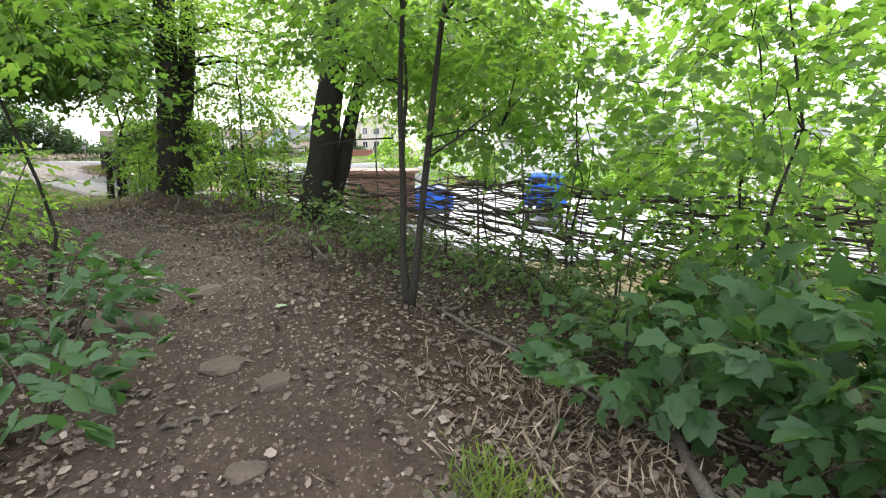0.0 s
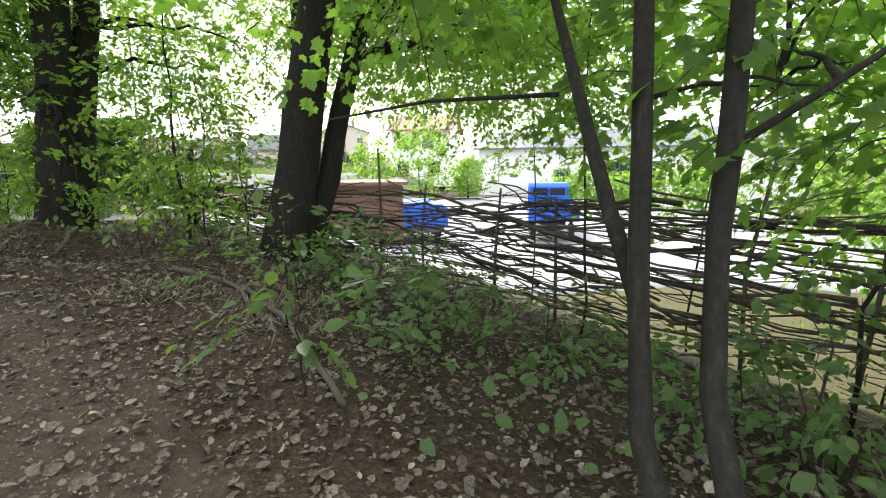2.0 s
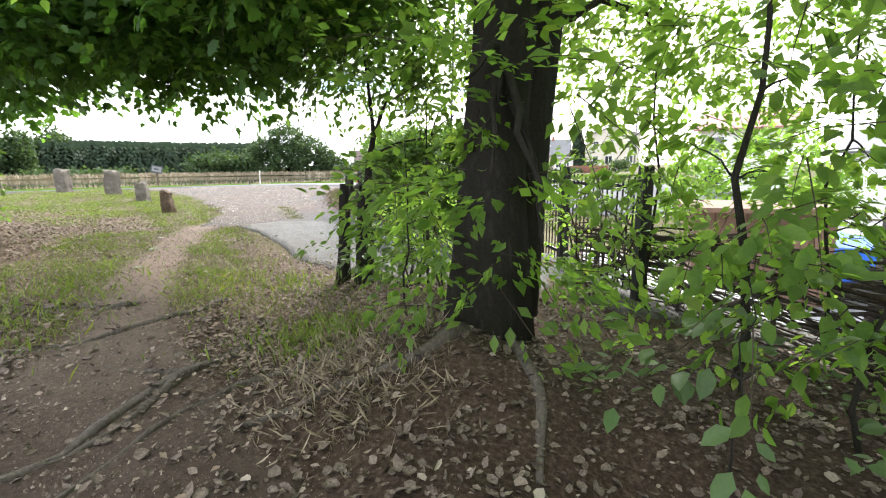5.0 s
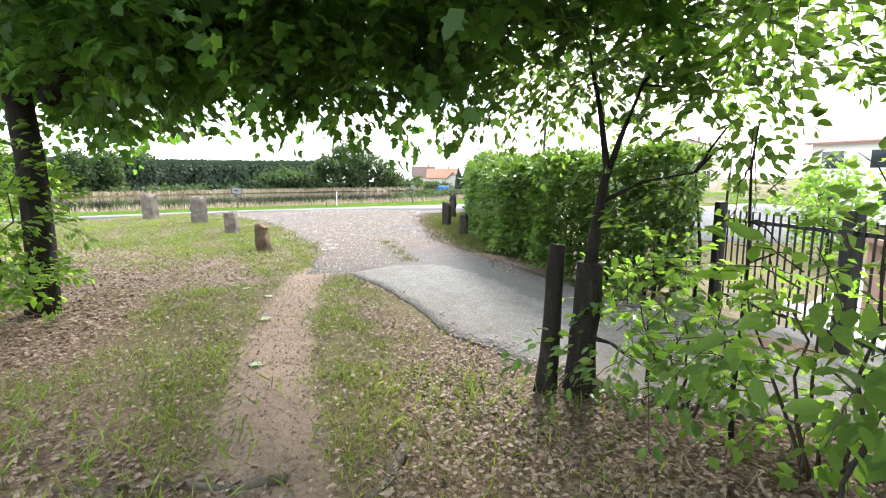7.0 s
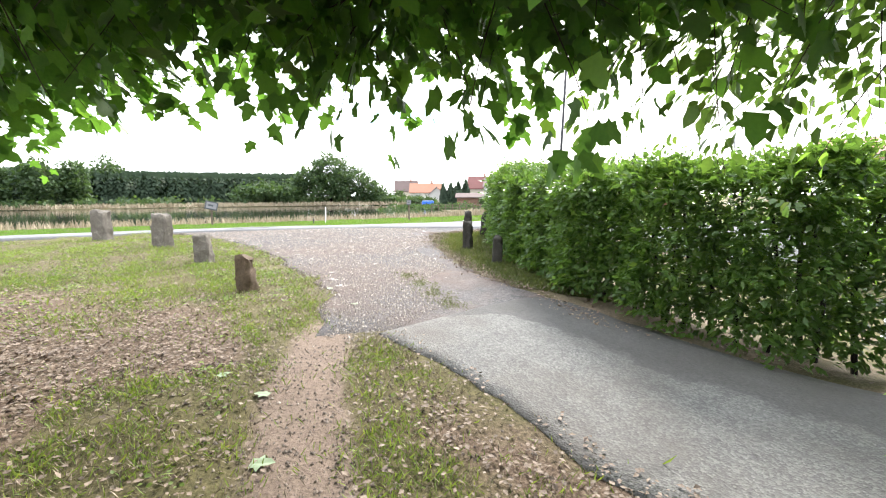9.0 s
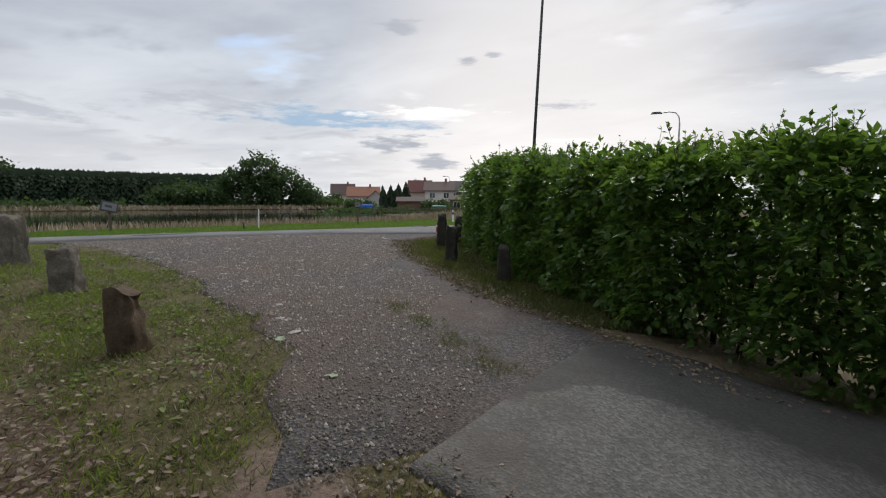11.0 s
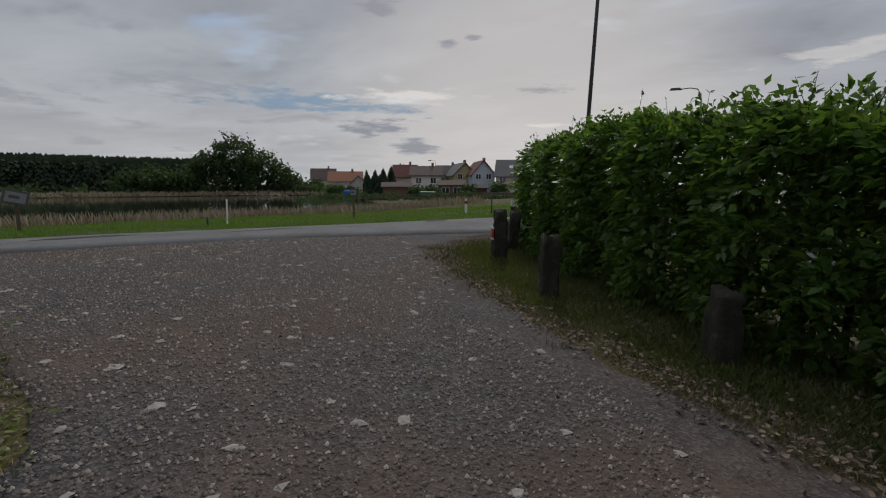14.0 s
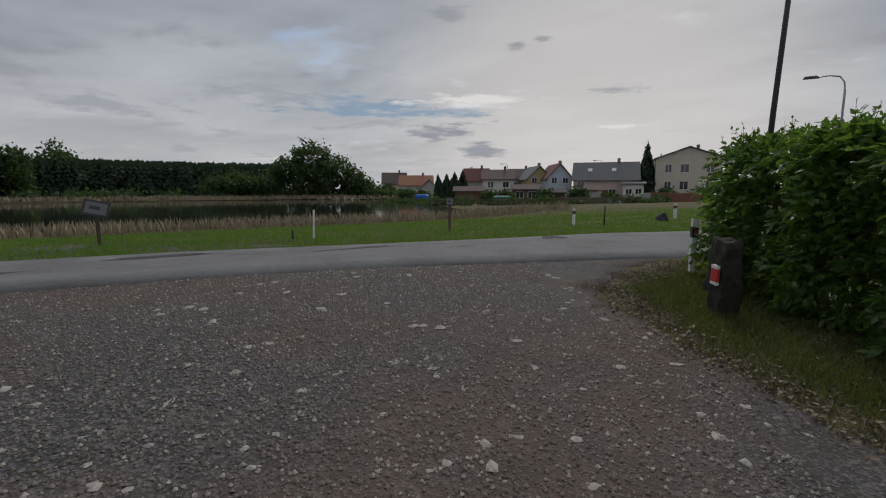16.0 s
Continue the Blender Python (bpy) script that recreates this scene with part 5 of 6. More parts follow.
def scatter_litter():
    n = 62000
    s, o = RNG.uniform(-1.5, 13.5, n), RNG.uniform(-3.2, 6.0, n)
    x = -0.34 + AX * s + AY * o
    y = 0.43 + AY * s - AX * o
    t = np.abs(trail_offset(x, y))
    patch = 0.5 + 0.5 * np.sin(x * 2.7 + np.sin(y * 1.9)) * np.sin(y * 2.1 + x)
    ok = (RNG.random(n) < np.where(t < 0.5, 0.12 + 0.2 * patch, np.where(t < 0.85, 0.3 + 0.4 * patch, 0.6 + 0.4 * patch))) & (np.hypot(x + 0.34, y - 0.3) > 0.9)
    x, y = x[ok], y[ok]
    m = len(x)
    p = np.stack([x, y, land(x, y) + RNG.uniform(0.003, 0.03, m)], 1)
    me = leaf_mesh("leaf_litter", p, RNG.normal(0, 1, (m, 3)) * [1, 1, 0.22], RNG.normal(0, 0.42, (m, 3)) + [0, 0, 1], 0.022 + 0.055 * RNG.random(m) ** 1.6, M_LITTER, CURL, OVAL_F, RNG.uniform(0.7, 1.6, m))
    tagged(new("leaf_litter", me), "brown and grey fallen leaves on the bank", "leaf litter", kind="stuff")
    # crumbs, grit and bits of twig trodden into the trail
    n = 30000
    s, o = RNG.uniform(-1.0, 18.0, n), RNG.normal(0, 0.65, n)
    o = o + np.interp(s, [-6, 0, 2, 4, 5.5, 7, 9, 11.4, 13.6, 15.1, 17, 18.2, 20], [0.1, 0.25, 0.42, 0.55, 0.5, 0.3, -0.3, -1.5, -2.3, -2.75, -3.1, -3.15, -3.2])
    x = -0.34 + AX * s + AY * o
    y = 0.43 + AY * s - AX * o
    p = np.stack([x, y, land(x, y) + 0.001], 1)
    size = 0.007 + 0.03 * RNG.random(n) ** 3.5
    shape = [(-0.5, 0, 0), (0, 0.45, 0), (0.5, 0, 0), (0, -0.45, 0), (0.05, 0.05, 0.5)]
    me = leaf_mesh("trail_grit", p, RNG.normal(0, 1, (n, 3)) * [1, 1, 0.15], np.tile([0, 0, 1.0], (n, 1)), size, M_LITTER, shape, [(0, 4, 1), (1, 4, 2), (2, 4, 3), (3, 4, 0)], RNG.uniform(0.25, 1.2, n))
    tagged(new("trail_grit", me), "brown earth crumbs and grit on the trail", "grit", kind="stuff")
    n = 120000
    x, y = RNG.uniform(-22, -7, n), RNG.uniform(8.5, 17, n)
    to = trail_offset(x, y)
    shade = leafy_zone(x, y)
    ok = (RNG.random(n) < np.maximum(shade, np.where(along(x, y) > 18.5, 0.05, 0.18)) * smooth01(8.5, 9.8, y)) & (np.abs(to) > 0.2) & (edge_gap(x, y) + 0.12 * np.sin(x * 23) * np.sin(y * 19) > -0.12)
    x, y = x[ok], y[ok]
    m = len(x)
    p = np.stack([x, y, np.maximum(land(x, y), height(x, y) + 0.018) + RNG.uniform(0.004, 0.03, m)], 1)
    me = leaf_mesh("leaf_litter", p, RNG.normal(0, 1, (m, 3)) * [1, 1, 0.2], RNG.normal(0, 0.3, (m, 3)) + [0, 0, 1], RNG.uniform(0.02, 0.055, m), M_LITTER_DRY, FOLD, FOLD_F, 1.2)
    tagged(new("leaf_litter", me), "dry brown leaves scattered in thin grass", "leaf litter", kind="stuff")


scatter_litter()


def blades(name, label, x, y, lo, hi, mat, lean=0.55, width=1.0, category="grass", z=None):
    m = len(x)
    p = np.stack([x, y, (land(x, y) if z is None else z) - 0.004], 1)
    w = RNG.normal(0, lean, (m, 3))
    w[:, 2] = 1
    u = RNG.normal(0, 1, (m, 3))
    me = leaf_mesh(name, p, w, u, RNG.uniform(lo, hi, m), mat, BLADE, BLADE_F, width)
    return tagged(new(name, me), label, category, kind="stuff")


def scatter_grass():
    # round the stones and the end of the trail
    n = 560000
    x, y = -16.5 + 9 * (2 * RNG.beta(2, 1.6, n) - 1), RNG.uniform(8.5, 19, n)
    g, b = ground_cover(x, y)
    clump = 0.5 + 0.5 * np.sin(x * 3.1 + 2 * np.sin(y * 1.3)) * np.sin(y * 2.7 + np.sin(x * 1.7))
    clump = clump * 0.6 + 0.4 * (0.5 + 0.5 * np.sin(x * 9 + y * 4) * np.sin(y * 8 - x * 3))
    rim = edge_gap(x, y)
    lush = np.clip(clump ** 1.8 * 2.0 + 0.06, 0, 1) * smooth01(-0.25, 0.45, rim + 0.3 * (clump - 0.5))
    ok = (RNG.random(n) < np.maximum(g, 0.35 * (along(x, y) > 16)) * (1 - 0.85 * leafy_zone(x, y)) * lush * 1.5 * (1 - b)) & (rim > -0.35)
    x, y, c, rim = x[ok], y[ok], clump[ok], rim[ok]
    k = RNG.random(len(x)) < np.clip(0.05 + 0.9 * c, 0, 1) * smooth01(-0.2, 0.5, rim)
    blades("grass", "short patchy green grass", x[k], y[k], 0.02, 0.08, M_GRASS, 0.85, 2.4, z=np.maximum(land(x[k], y[k]), height(x[k], y[k])))
    blades("dry_grass", "thin yellowed grass", x[~k], y[~k], 0.02, 0.07, M_DRYGRASS, 1.0, 1.8, z=np.maximum(land(x[~k], y[~k]), height(x[~k], y[~k])))
    # low broad-leaved weeds in the lawn
    P = []
    for cx, cy in zip(RNG.uniform(-22, -11.5, 420), RNG.uniform(11.5, 17.5, 420)):
        if edge_gap(cx, cy) > 0.1 and abs(float(trail_offset(cx, cy))) > 0.5 and float(leafy_zone(cx, cy)) < 0.75:
            k = RNG.integers(8, 30)
            P.append(np.stack([RNG.normal(cx, 0.09, k), RNG.normal(cy, 0.09, k)], 1))
    P = np.concatenate(P)
    p = np.stack([P[:, 0], P[:, 1], land(P[:, 0], P[:, 1]) + RNG.uniform(0.01, 0.05, len(P))], 1)
    me = leaf_mesh("lawn_weed", p, RNG.normal(0, 1, p.shape) * [1, 1, 0.3], RNG.normal(0, 0.3, p.shape) + [0, 0, 1], RNG.uniform(0.02, 0.05, len(p)), M_GRASS, OVAL, OVAL_F, 1.3)
    tagged(new("lawn_weed", me), "low round-leaved green weeds in thin grass", "weeds", kind="stuff")
    # verge under the hedge
    n = 260000
    t, d = RNG.uniform(0.28, 1.0, n), RNG.uniform(-3.2, 0.5, n)
    hx, hy = line_at(HEDGE, t)
    x, y = hx + d * 0.85, hy + d * 0.3
    far = RNG.random(n) < 0.2
    x, y = np.where(far, RNG.uniform(-17.3, -14.6, n), x), np.where(far, RNG.uniform(22.5, 29.0, n), y)
    gap = verge_gap(x, y)
    clump = 0.5 + 0.5 * np.sin(x * 5 + 2 * np.sin(y * 2.3)) * np.sin(y * 4.7 + np.sin(x * 3.7))
    inside = (gap > -0.3) & (RNG.random(n) < smooth01(-0.3, 0.35, gap + 0.25 * (clump - 0.5)) * (0.5 + 0.5 * clump))
    x, y, gap, clump = x[inside], y[inside], gap[inside], clump[inside]
    k = RNG.random(len(x)) < smooth01(-0.1, 0.6, gap) * (0.55 + 0.4 * clump)
    z = np.maximum(land(x, y), height(x, y))
    blades("grass", "short green verge beside the hedge", x[k], y[k], 0.03, 0.11, M_VERGE, 0.8, 2.6, z=z[k])
    blades("dry_grass", "brown dry grass along the verge edge", x[~k], y[~k], 0.025, 0.075, M_DRYGRASS, 1.0, 1.6, z=z[~k])
    # brown leaves and bits blown against the verge
    n = 4000
    y = RNG.uniform(16.2, 26.0, n)
    x = np.interp(y, [16.2, 16.9, 17.6, 18.3, 20.2, 21.4, 23.3, 28.6], [-10.8, -11.7, -12.9, -13.6, -15.3, -16.2, -17.0, -15.6]) + np.where(RNG.random(n) < 0.6, RNG.normal(0.05, 0.2, n), RNG.uniform(0, 2.6, n))
    p = np.stack([x, y, np.maximum(land(x, y), height(x, y) + 0.014) + RNG.uniform(0.004, 0.03, n)], 1)
    me = leaf_mesh("leaf_litter", p, RNG.normal(0, 1, (n, 3)) * [1, 1, 0.2], RNG.normal(0, 0.3, (n, 3)) + [0, 0, 1], RNG.uniform(0.015, 0.05, n), M_LITTER_DRY, CURL, OVAL_F, 1.2)
    tagged(new("leaf_litter", me), "dry brown leaf bits along the verge", "leaf litter", kind="stuff")
    # weeds along the crack of the drive
    n = 3000
    t = RNG.uniform(0, 1, n)
    x, y = line_at([(-14.2, 17.0), (-13.65, 16.55), (-13.0, 16.0), (-12.45, 15.5)], t)
    x, y = x + RNG.normal(0, 0.13, n), y + RNG.normal(0, 0.11, n)
    ok = np.sin(t * 22) + 0.8 * np.sin(x * 19 + y * 7) > -0.1
    blades("weed_tuft", "yellow-green weeds in the gravel seam", x[ok], y[ok], 0.02, 0.06, M_VERGE, 1.0, 1.8, z=height(x[ok], y[ok]) + 0.012)
    # pond-side lawn
    n = 170000
    r, q = RNG.uniform(-26, 30, n), RNG.beta(0.8, 1.6, n)
    q = 2.8 + road_bend(r) + (14 - road_bend(r)) * q
    x, y = -20 + 0.515 * r - 0.857 * q, 27 + 0.857 * r + 0.515 * q
    blades("grass", "mown green lawn between lane and pond", x, y, 0.05, 0.12, M_LAWN, 0.6, 4.0)
    # reeds
    n = 16000
    r, q = RNG.uniform(-60, 22, n), RNG.normal(18.5, 1.3, n)
    x, y = -20 + 0.515 * r - 0.857 * q, 27 + 0.857 * r + 0.515 * q
    h = 0.55 + 0.45 * np.sin(r * 0.9) * np.sin(r * 0.37 + 1)
    ok = RNG.random(n) < 0.35 + h * 0.6
    blades("reed_bed", "pale dry reeds along the pond edge", x[ok], y[ok], 0.25, 0.8, M_REED, 0.25, 1.3, "reeds")
    # withered tufts on the bank
    X, Y = [], []
    for cx, cy, k, s in ((0.2, 2.9, 420, 0.35), (0.5, 2.5, 300, 0.3), (-2.5, 7.9, 500, 0.3), (-7.2, 10.4, 700, 0.35), (-7.5, 11.2, 600, 0.5), (-6.9, 9.95, 500, 0.25), (-3.6, 8.4, 350, 0.3)):
        X.append(RNG.normal(cx, s, k)); Y.append(RNG.normal(cy, s, k))
    blades("dry_grass", "withered straw-coloured grass tufts", np.concatenate(X), np.concatenate(Y), 0.05, 0.18, M_DRYGRASS, 1.2, 0.35)
    X, Y = [], []
    for cx, cy, k, s in ((-0.1, 2.1, 260, 0.12), (-7.9, 10.8, 900, 0.35), (-10.6, 9.6, 900, 0.6), (-9.4, 11.9, 900, 0.5)):
        X.append(RNG.normal(cx, s, k)); Y.append(RNG.normal(cy, s, k))
    blades("grass", "green grass tufts beside the trail", np.concatenate(X), np.concatenate(Y), 0.06, 0.17, M_GRASS, 0.7, 0.9)


scatter_grass()


def undergrowth():
    n = 17000
    s, o = RNG.uniform(-1, 11.5, n), RNG.uniform(1.7, 6.0, n)
    x = -0.34 + AX * s + AY * o
    y = 0.43 + AY * s - AX * o
    patch = 0.5 + 0.5 * np.sin(x * 2.1 + 1.5 * np.sin(y * 1.2)) * np.sin(y * 1.7 + x * 0.6)
    clump = 0.5 + 0.5 * np.sin(x * 6.3 + 2 * np.sin(y * 4.1)) * np.sin(y * 5.7 + x)
    ok = (RNG.random(n) < (patch ** 1.6) * clump * 1.3 * smooth01(1.7, 3.4, o)) & (np.hypot(x + 0.6, y - 3.8) > 0.7)
    x, y = x[ok], y[ok]
    m = len(x)
    p = np.stack([x, y, land(x, y) + 0.03 + 0.42 * RNG.random(m) ** 1.5], 1)
    me = leaf_mesh("ground_herb", p, RNG.normal(0, 1, (m, 3)) * [1, 1, 0.3], RNG.normal(0, 0.35, (m, 3)) + [0, 0, 1], 0.03 + 0.1 * RNG.random(m) ** 1.5, M_UNDER, OVAL, OVAL_F, 1.2)
    tagged(new("ground_herb", me), "low green herbs and ivy on the bank", "undergrowth", kind="stuff")


undergrowth()

# pale fallen maple leaves at the trail's end
for x, y, s, t in ((-11.85, 12.02, 0.14, 30), (-12.5, 12.55, 0.12, 200), (-13.0, 12.62, 0.1, 80), (-14.45, 15.38, 0.12, 120), (-10.9, 11.2, 0.11, 10), (-1.7, 4.2, 0.1, 0), (-13.6, 14.9, 0.1, 210)):
    g = Geo()
    o = np.array(MAPLE)
    g.add([Vector((a - 0.5, b, c * 0.6 + 0.02)) * s for a, b, c in o], MAPLE_F)
    ob = part("fallen_leaf", g, M_PALELEAF)
    ob.matrix_world = pose(x, y, lz(x, y) + 0.02, 4, -5, t)
    tagged(ob, "pale green maple leaf fallen on the ground", "fallen leaf", "fallen maple leaves")

# ---- posts, signs, mast and lamps ----


def info_sign(x, y, h, tilt, w, bh, label, yaw):
    root = thing("info_sign", label, "sign", pose(x, y, lz(x, y), 0, 0, yaw))
    g = Geo(); g.box(-0.04, 0.04, -0.04, 0.04, -0.2, h)
    part("post", g, M_WOODPOST, root, bevel=0.006)
    g = Geo(); g.box(-w / 2, w / 2, -0.02, 0.02, -bh / 2, bh / 2)
    board = part("board", g, M_TEXTDARK, root, bevel=0.006, m=pose(0, -0.07, h - bh * 0.2, -12, tilt, 0))
    g = Geo(); g.box(-w * 0.4, w * 0.4, -0.026, -0.021, -bh * 0.36, bh * 0.36)
    part("panel", g, M_BOARD, board)
    g = Geo(); g.box(-w * 0.25, w * 0.15, -0.032, -0.027, -bh * 0.1, bh * 0.12)
    part("print", g, M_TEXTDARK, board)
    return root


info_sign(-28.0, 22.85, 0.95, 14, 0.5, 0.36, "small tilted dark information board on a wooden post", 60)
info_sign(-22.5, 29.95, 1.0, 0, 0.24, 0.26, "small white notice on a dark post", 30)


def delineator(x, y, h, w, label, band=True, lean=0):
    root = thing("road_marker", label, "road marker", pose(x, y, lz(x, y), 0, lean, 25))
    g = Geo(); g.prism([(-w / 2, -0.1), (w / 2, -0.1), (w / 2, h * 0.97), (-w / 2, h)], -w * 0.35, w * 0.35)
    part("post", g, M_WHITEPOST, root, bevel=0.006)
    if band:
        g = Geo(); g.box(-w / 2 - 0.004, w / 2 + 0.004, -w * 0.35 - 0.004, w * 0.35 + 0.004, h * 0.66, h * 0.84)
        part("black_band", g, M_TEXTDARK, root)
        g = Geo(); g.box(-w * 0.16, w * 0.16, -w * 0.35 - 0.009, -w * 0.35 - 0.005, h * 0.7, h * 0.8)
        part("reflector", g, M_RED, root)


delineator(-24.75, 26.3, 0.82, 0.045, "thin white marker stake in the lawn", False, 2)
delineator(-19.45, 34.1, 0.66, 0.10, "white road marker post with a dark band")
delineator(-16.1, 39.7, 0.7, 0.12, "white road marker post with a dark band")
delineator(-15.96, 25.3, 0.9, 0.09, "white road marker post with a dark band beside the hedge")
for x, y, h in ((-18.45, 34.6, 0.72), (-25.2, 26.0, 0.25), (-14.9, 38.8, 0.6)):
    g = Geo(); g.tube([(0, 0, -0.1), (0.01, 0, h)], 0.03, 8)
    ob = part("stake", g, M_BLACKPOST, smooth=True)
    ob.matrix_world = pose(x, y, lz(x, y))
    tagged(ob, "short dark stake at the lane's edge", "stake", "stakes along the lane")
rock("drain_stone", -16.6, 38.0, 0.28, 0.2, 0.35, 10, M_BLACKPOST, "dark round-topped drain block on the verge", "drain block")

g = Geo()
g.tube([(0, 0, -0.4), (0.03, 0, 3), (0.14, 0.02, 9)], [0.06, 0.055, 0.04], 10)
mast = part("flag_mast", g, M_BLACKPOST, smooth=True)
mast.matrix_world = pose(-14.62, 28.75, lz(-14.62, 28.75), 0, 1.0, 0)
tagged(mast, "tall thin dark mast behind the hedge", "mast")


def street_lamp(x, y, h, reach, yaw, label):
    root = thing("street_lamp", label, "street lamp", pose(x, y, lz(x, y), 0, 0, yaw))
    g = Geo()
    g.tube([(0, 0, -0.3), (0, 0, h - 1.0), (0.06, 0, h - 0.45), (0.3, 0, h - 0.1), (0.8, 0, h), (reach, 0, h - 0.04)], [0.08, 0.06, 0.05, 0.045, 0.04, 0.04], 8)
    part("pole", g, M_GALV, root, smooth=True)
    g = Geo(); g.prism([(reach - 0.1, h - 0.1), (reach + 0.75, h - 0.1), (reach + 0.65, h + 0.05), (reach + 0.05, h + 0.06)], -0.12, 0.12)
    part("lamp_head", g, M_GREYMETAL, root, bevel=0.02)


street_lamp(-7.2, 53.6, 8.2, 1.4, 180, "curved grey steel street lamp behind the hedge")
street_lamp(-30.0, 122.0, 8.5, 1.2, 170, "distant curved street lamp above the roofs")
street_lamp(-50.0, 118.0, 8.0, 1.2, 170, "distant curved street lamp above the roofs")

# manhole and patches on the lane
g = Geo(); g.tube([(0, 0, 0), (0, 0, 0.012)], 0.32, 20)
mh = part("manhole_cover", g, M_PATCH, smooth=False)
mh.matrix_world = pose(-18.9, 28.6, float(height(-18.9, 28.6)) + 0.046)
tagged(mh, "round cast-iron manhole cover in the lane", "manhole cover")
for r, q, a, b, t in ((-10, 1.2, 1.4, 0.25, 60), (-6.5, 1.9, 0.8, 0.18, 58), (-3.0, 0.9, 1.0, 0.22, 62), (-12.5, 0.3, 1.1, 0.2, 57)):
    x, y = road_point(r, q)
    g = Geo()
    n = 14
    g.tube([(0, 0, 0), (0, 0, 0.006)], 1.0, n)
    g.v = [Vector((v.x * a * (1 + 0.25 * math.sin(i * 2.3)), v.y * b * (1 + 0.3 * math.cos(i * 1.7)), v.z)) for i, v in enumerate(g.v)]
    ob = part("asphalt_patch", g, M_PATCH)
    ob.matrix_world = pose(x, y, float(height(x, y)) + 0.047, 0, 0, t)
    tagged(ob, "dark mended patch in the lane", "asphalt patch", "patches in the lane", "structure")

# ---- the pond's far shore and the village ----
SITE = (-16.3, 17.1)


def bearing(az, d):
    """Degrees from +y towards -x, and metres, from the end of the walk."""
    return SITE[0] - d * math.sin(radians(az)), SITE[1] + d * math.cos(radians(az))


def clump_tree(name, label, x, y, z, trunk_h, blobs, leaf, mat, trunk_r=0.3, per=10, group=""):
    root = thing(name, label, "tree", Matrix.Translation((x, y, z)), group)
    g = Geo()
    g.tube([(0, 0, -0.3), (0.1, 0, trunk_h * 0.5), (0.0, 0.1, trunk_h)], [trunk_r, trunk_r * 0.8, trunk_r * 0.45], 8)
    part("trunk", g, M_BARK, root, smooth=True)
    P, D, U, S = [], [], [], []
    for c, r, n in blobs:
        p, w = blob(c, r, n, 0.5)
        g = Geo()
        g.tube([(0, 0, trunk_h * 0.6), tuple(np.array(c) * [0.5, 0.5, 0.8]), c], [trunk_r * 0.4, trunk_r * 0.25, 0.05], 5)
        part("limb", g, M_BARK, root, smooth=True)
        P.append(np.repeat(p, per, 0) + RNG.normal(0, leaf * 0.7, (n * per, 3)))
        D.append(RNG.normal(0, 1, (n * per, 3)))
        U.append(RNG.normal(0, 0.6, (n * per, 3)) + [0, 0, 1])
        S.append(RNG.uniform(0.5, 1.2, n * per) * leaf)
    part("crown", leaf_mesh("crown", np.concatenate(P), np.concatenate(D), np.concatenate(U), np.concatenate(S), mat, FOLD, FOLD_F, 1.6), mat, root)
    return root


def spruce_leaves(x, y, z, h, w, layers=16):
    """Drooping fans in whorls round a pointed top."""
    P, D, U, S = [], [], [], []
    for i in range(layers):
        t = i / (layers - 1)
        k = max(4, int(11 * (1 - t)) + 3)
        a = RNG.uniform(0, 6.28) + np.arange(k) * 6.283 / k + RNG.normal(0, 0.15, k)
        L = w * (1 - t) ** 0.7 * RNG.uniform(0.8, 1.15, k) + 0.35
        P.append(np.stack([np.full(k, x), np.full(k, y), np.full(k, z + h * (0.06 + 0.9 * t))], 1))
        D.append(np.stack([np.cos(a), np.sin(a), np.full(k, -0.85)], 1))
        U.append(np.tile([0, 0, 1.0], (k, 1)) + RNG.normal(0, 0.2, (k, 3)))
        S.append(L)
    P.append(np.array([[x, y, z + h * 0.82]])); D.append(np.array([[0, 0.05, 1.0]])); U.append(np.array([[1.0, 0, 0]])); S.append(np.array([h * 0.2]))
    return [np.concatenate(v) for v in (P, D, U, S)]


def spruce_wood():
    rows = []
    for k in range(2200):
        az = RNG.uniform(46, 108)
        d = RNG.uniform(112, 134)
        x, y = bearing(az, d)
        h = RNG.uniform(6.9, 7.6) * d / 115
        rows.append(spruce_leaves(x, y, -0.3, h, RNG.uniform(1.9, 2.8), 11))
    me = leaf_mesh("spruce_wood", *[np.concatenate([r[i] for r in rows]) for i in range(4)], M_SPRUCE, FOLD, FOLD_F, 1.5)
    tagged(new("spruce_wood", me), "dark even spruce plantation beyond the pond", "forest", kind="stuff")
    rows = []
    for k in range(70):
        az = RNG.uniform(30, 110)
        x, y = bearing(az, RNG.uniform(99, 106))
        rows.append((x, y))
    P = np.concatenate([np.stack([RNG.normal(x, 1.6, 60), RNG.normal(y, 1.2, 60), RNG.uniform(-0.3, RNG.uniform(0.6, 1.5), 60)], 1) for x, y in rows])
    me = leaf_mesh("shore_scrub", P, RNG.normal(0, 1, P.shape), RNG.normal(0, 1, P.shape), RNG.uniform(0.4, 1.0, len(P)), M_FARLEAF, FOLD, FOLD_F, 1.5)
    tagged(new("shore_scrub", me), "low scrub along the far pond shore", "scrub", kind="stuff")
    # rough grass in front of the plantation
    n = 9000
    az, d = RNG.uniform(28, 110, n), RNG.uniform(95, 104, n)
    x, y = SITE[0] - d * np.sin(np.radians(az)), SITE[1] + d * np.cos(np.radians(az))
    blades("rough_grass", "pale rough grass on the far shore", x, y, 0.5, 1.1, M_REED, 0.5, 6.0, z=np.full(n, -0.55))


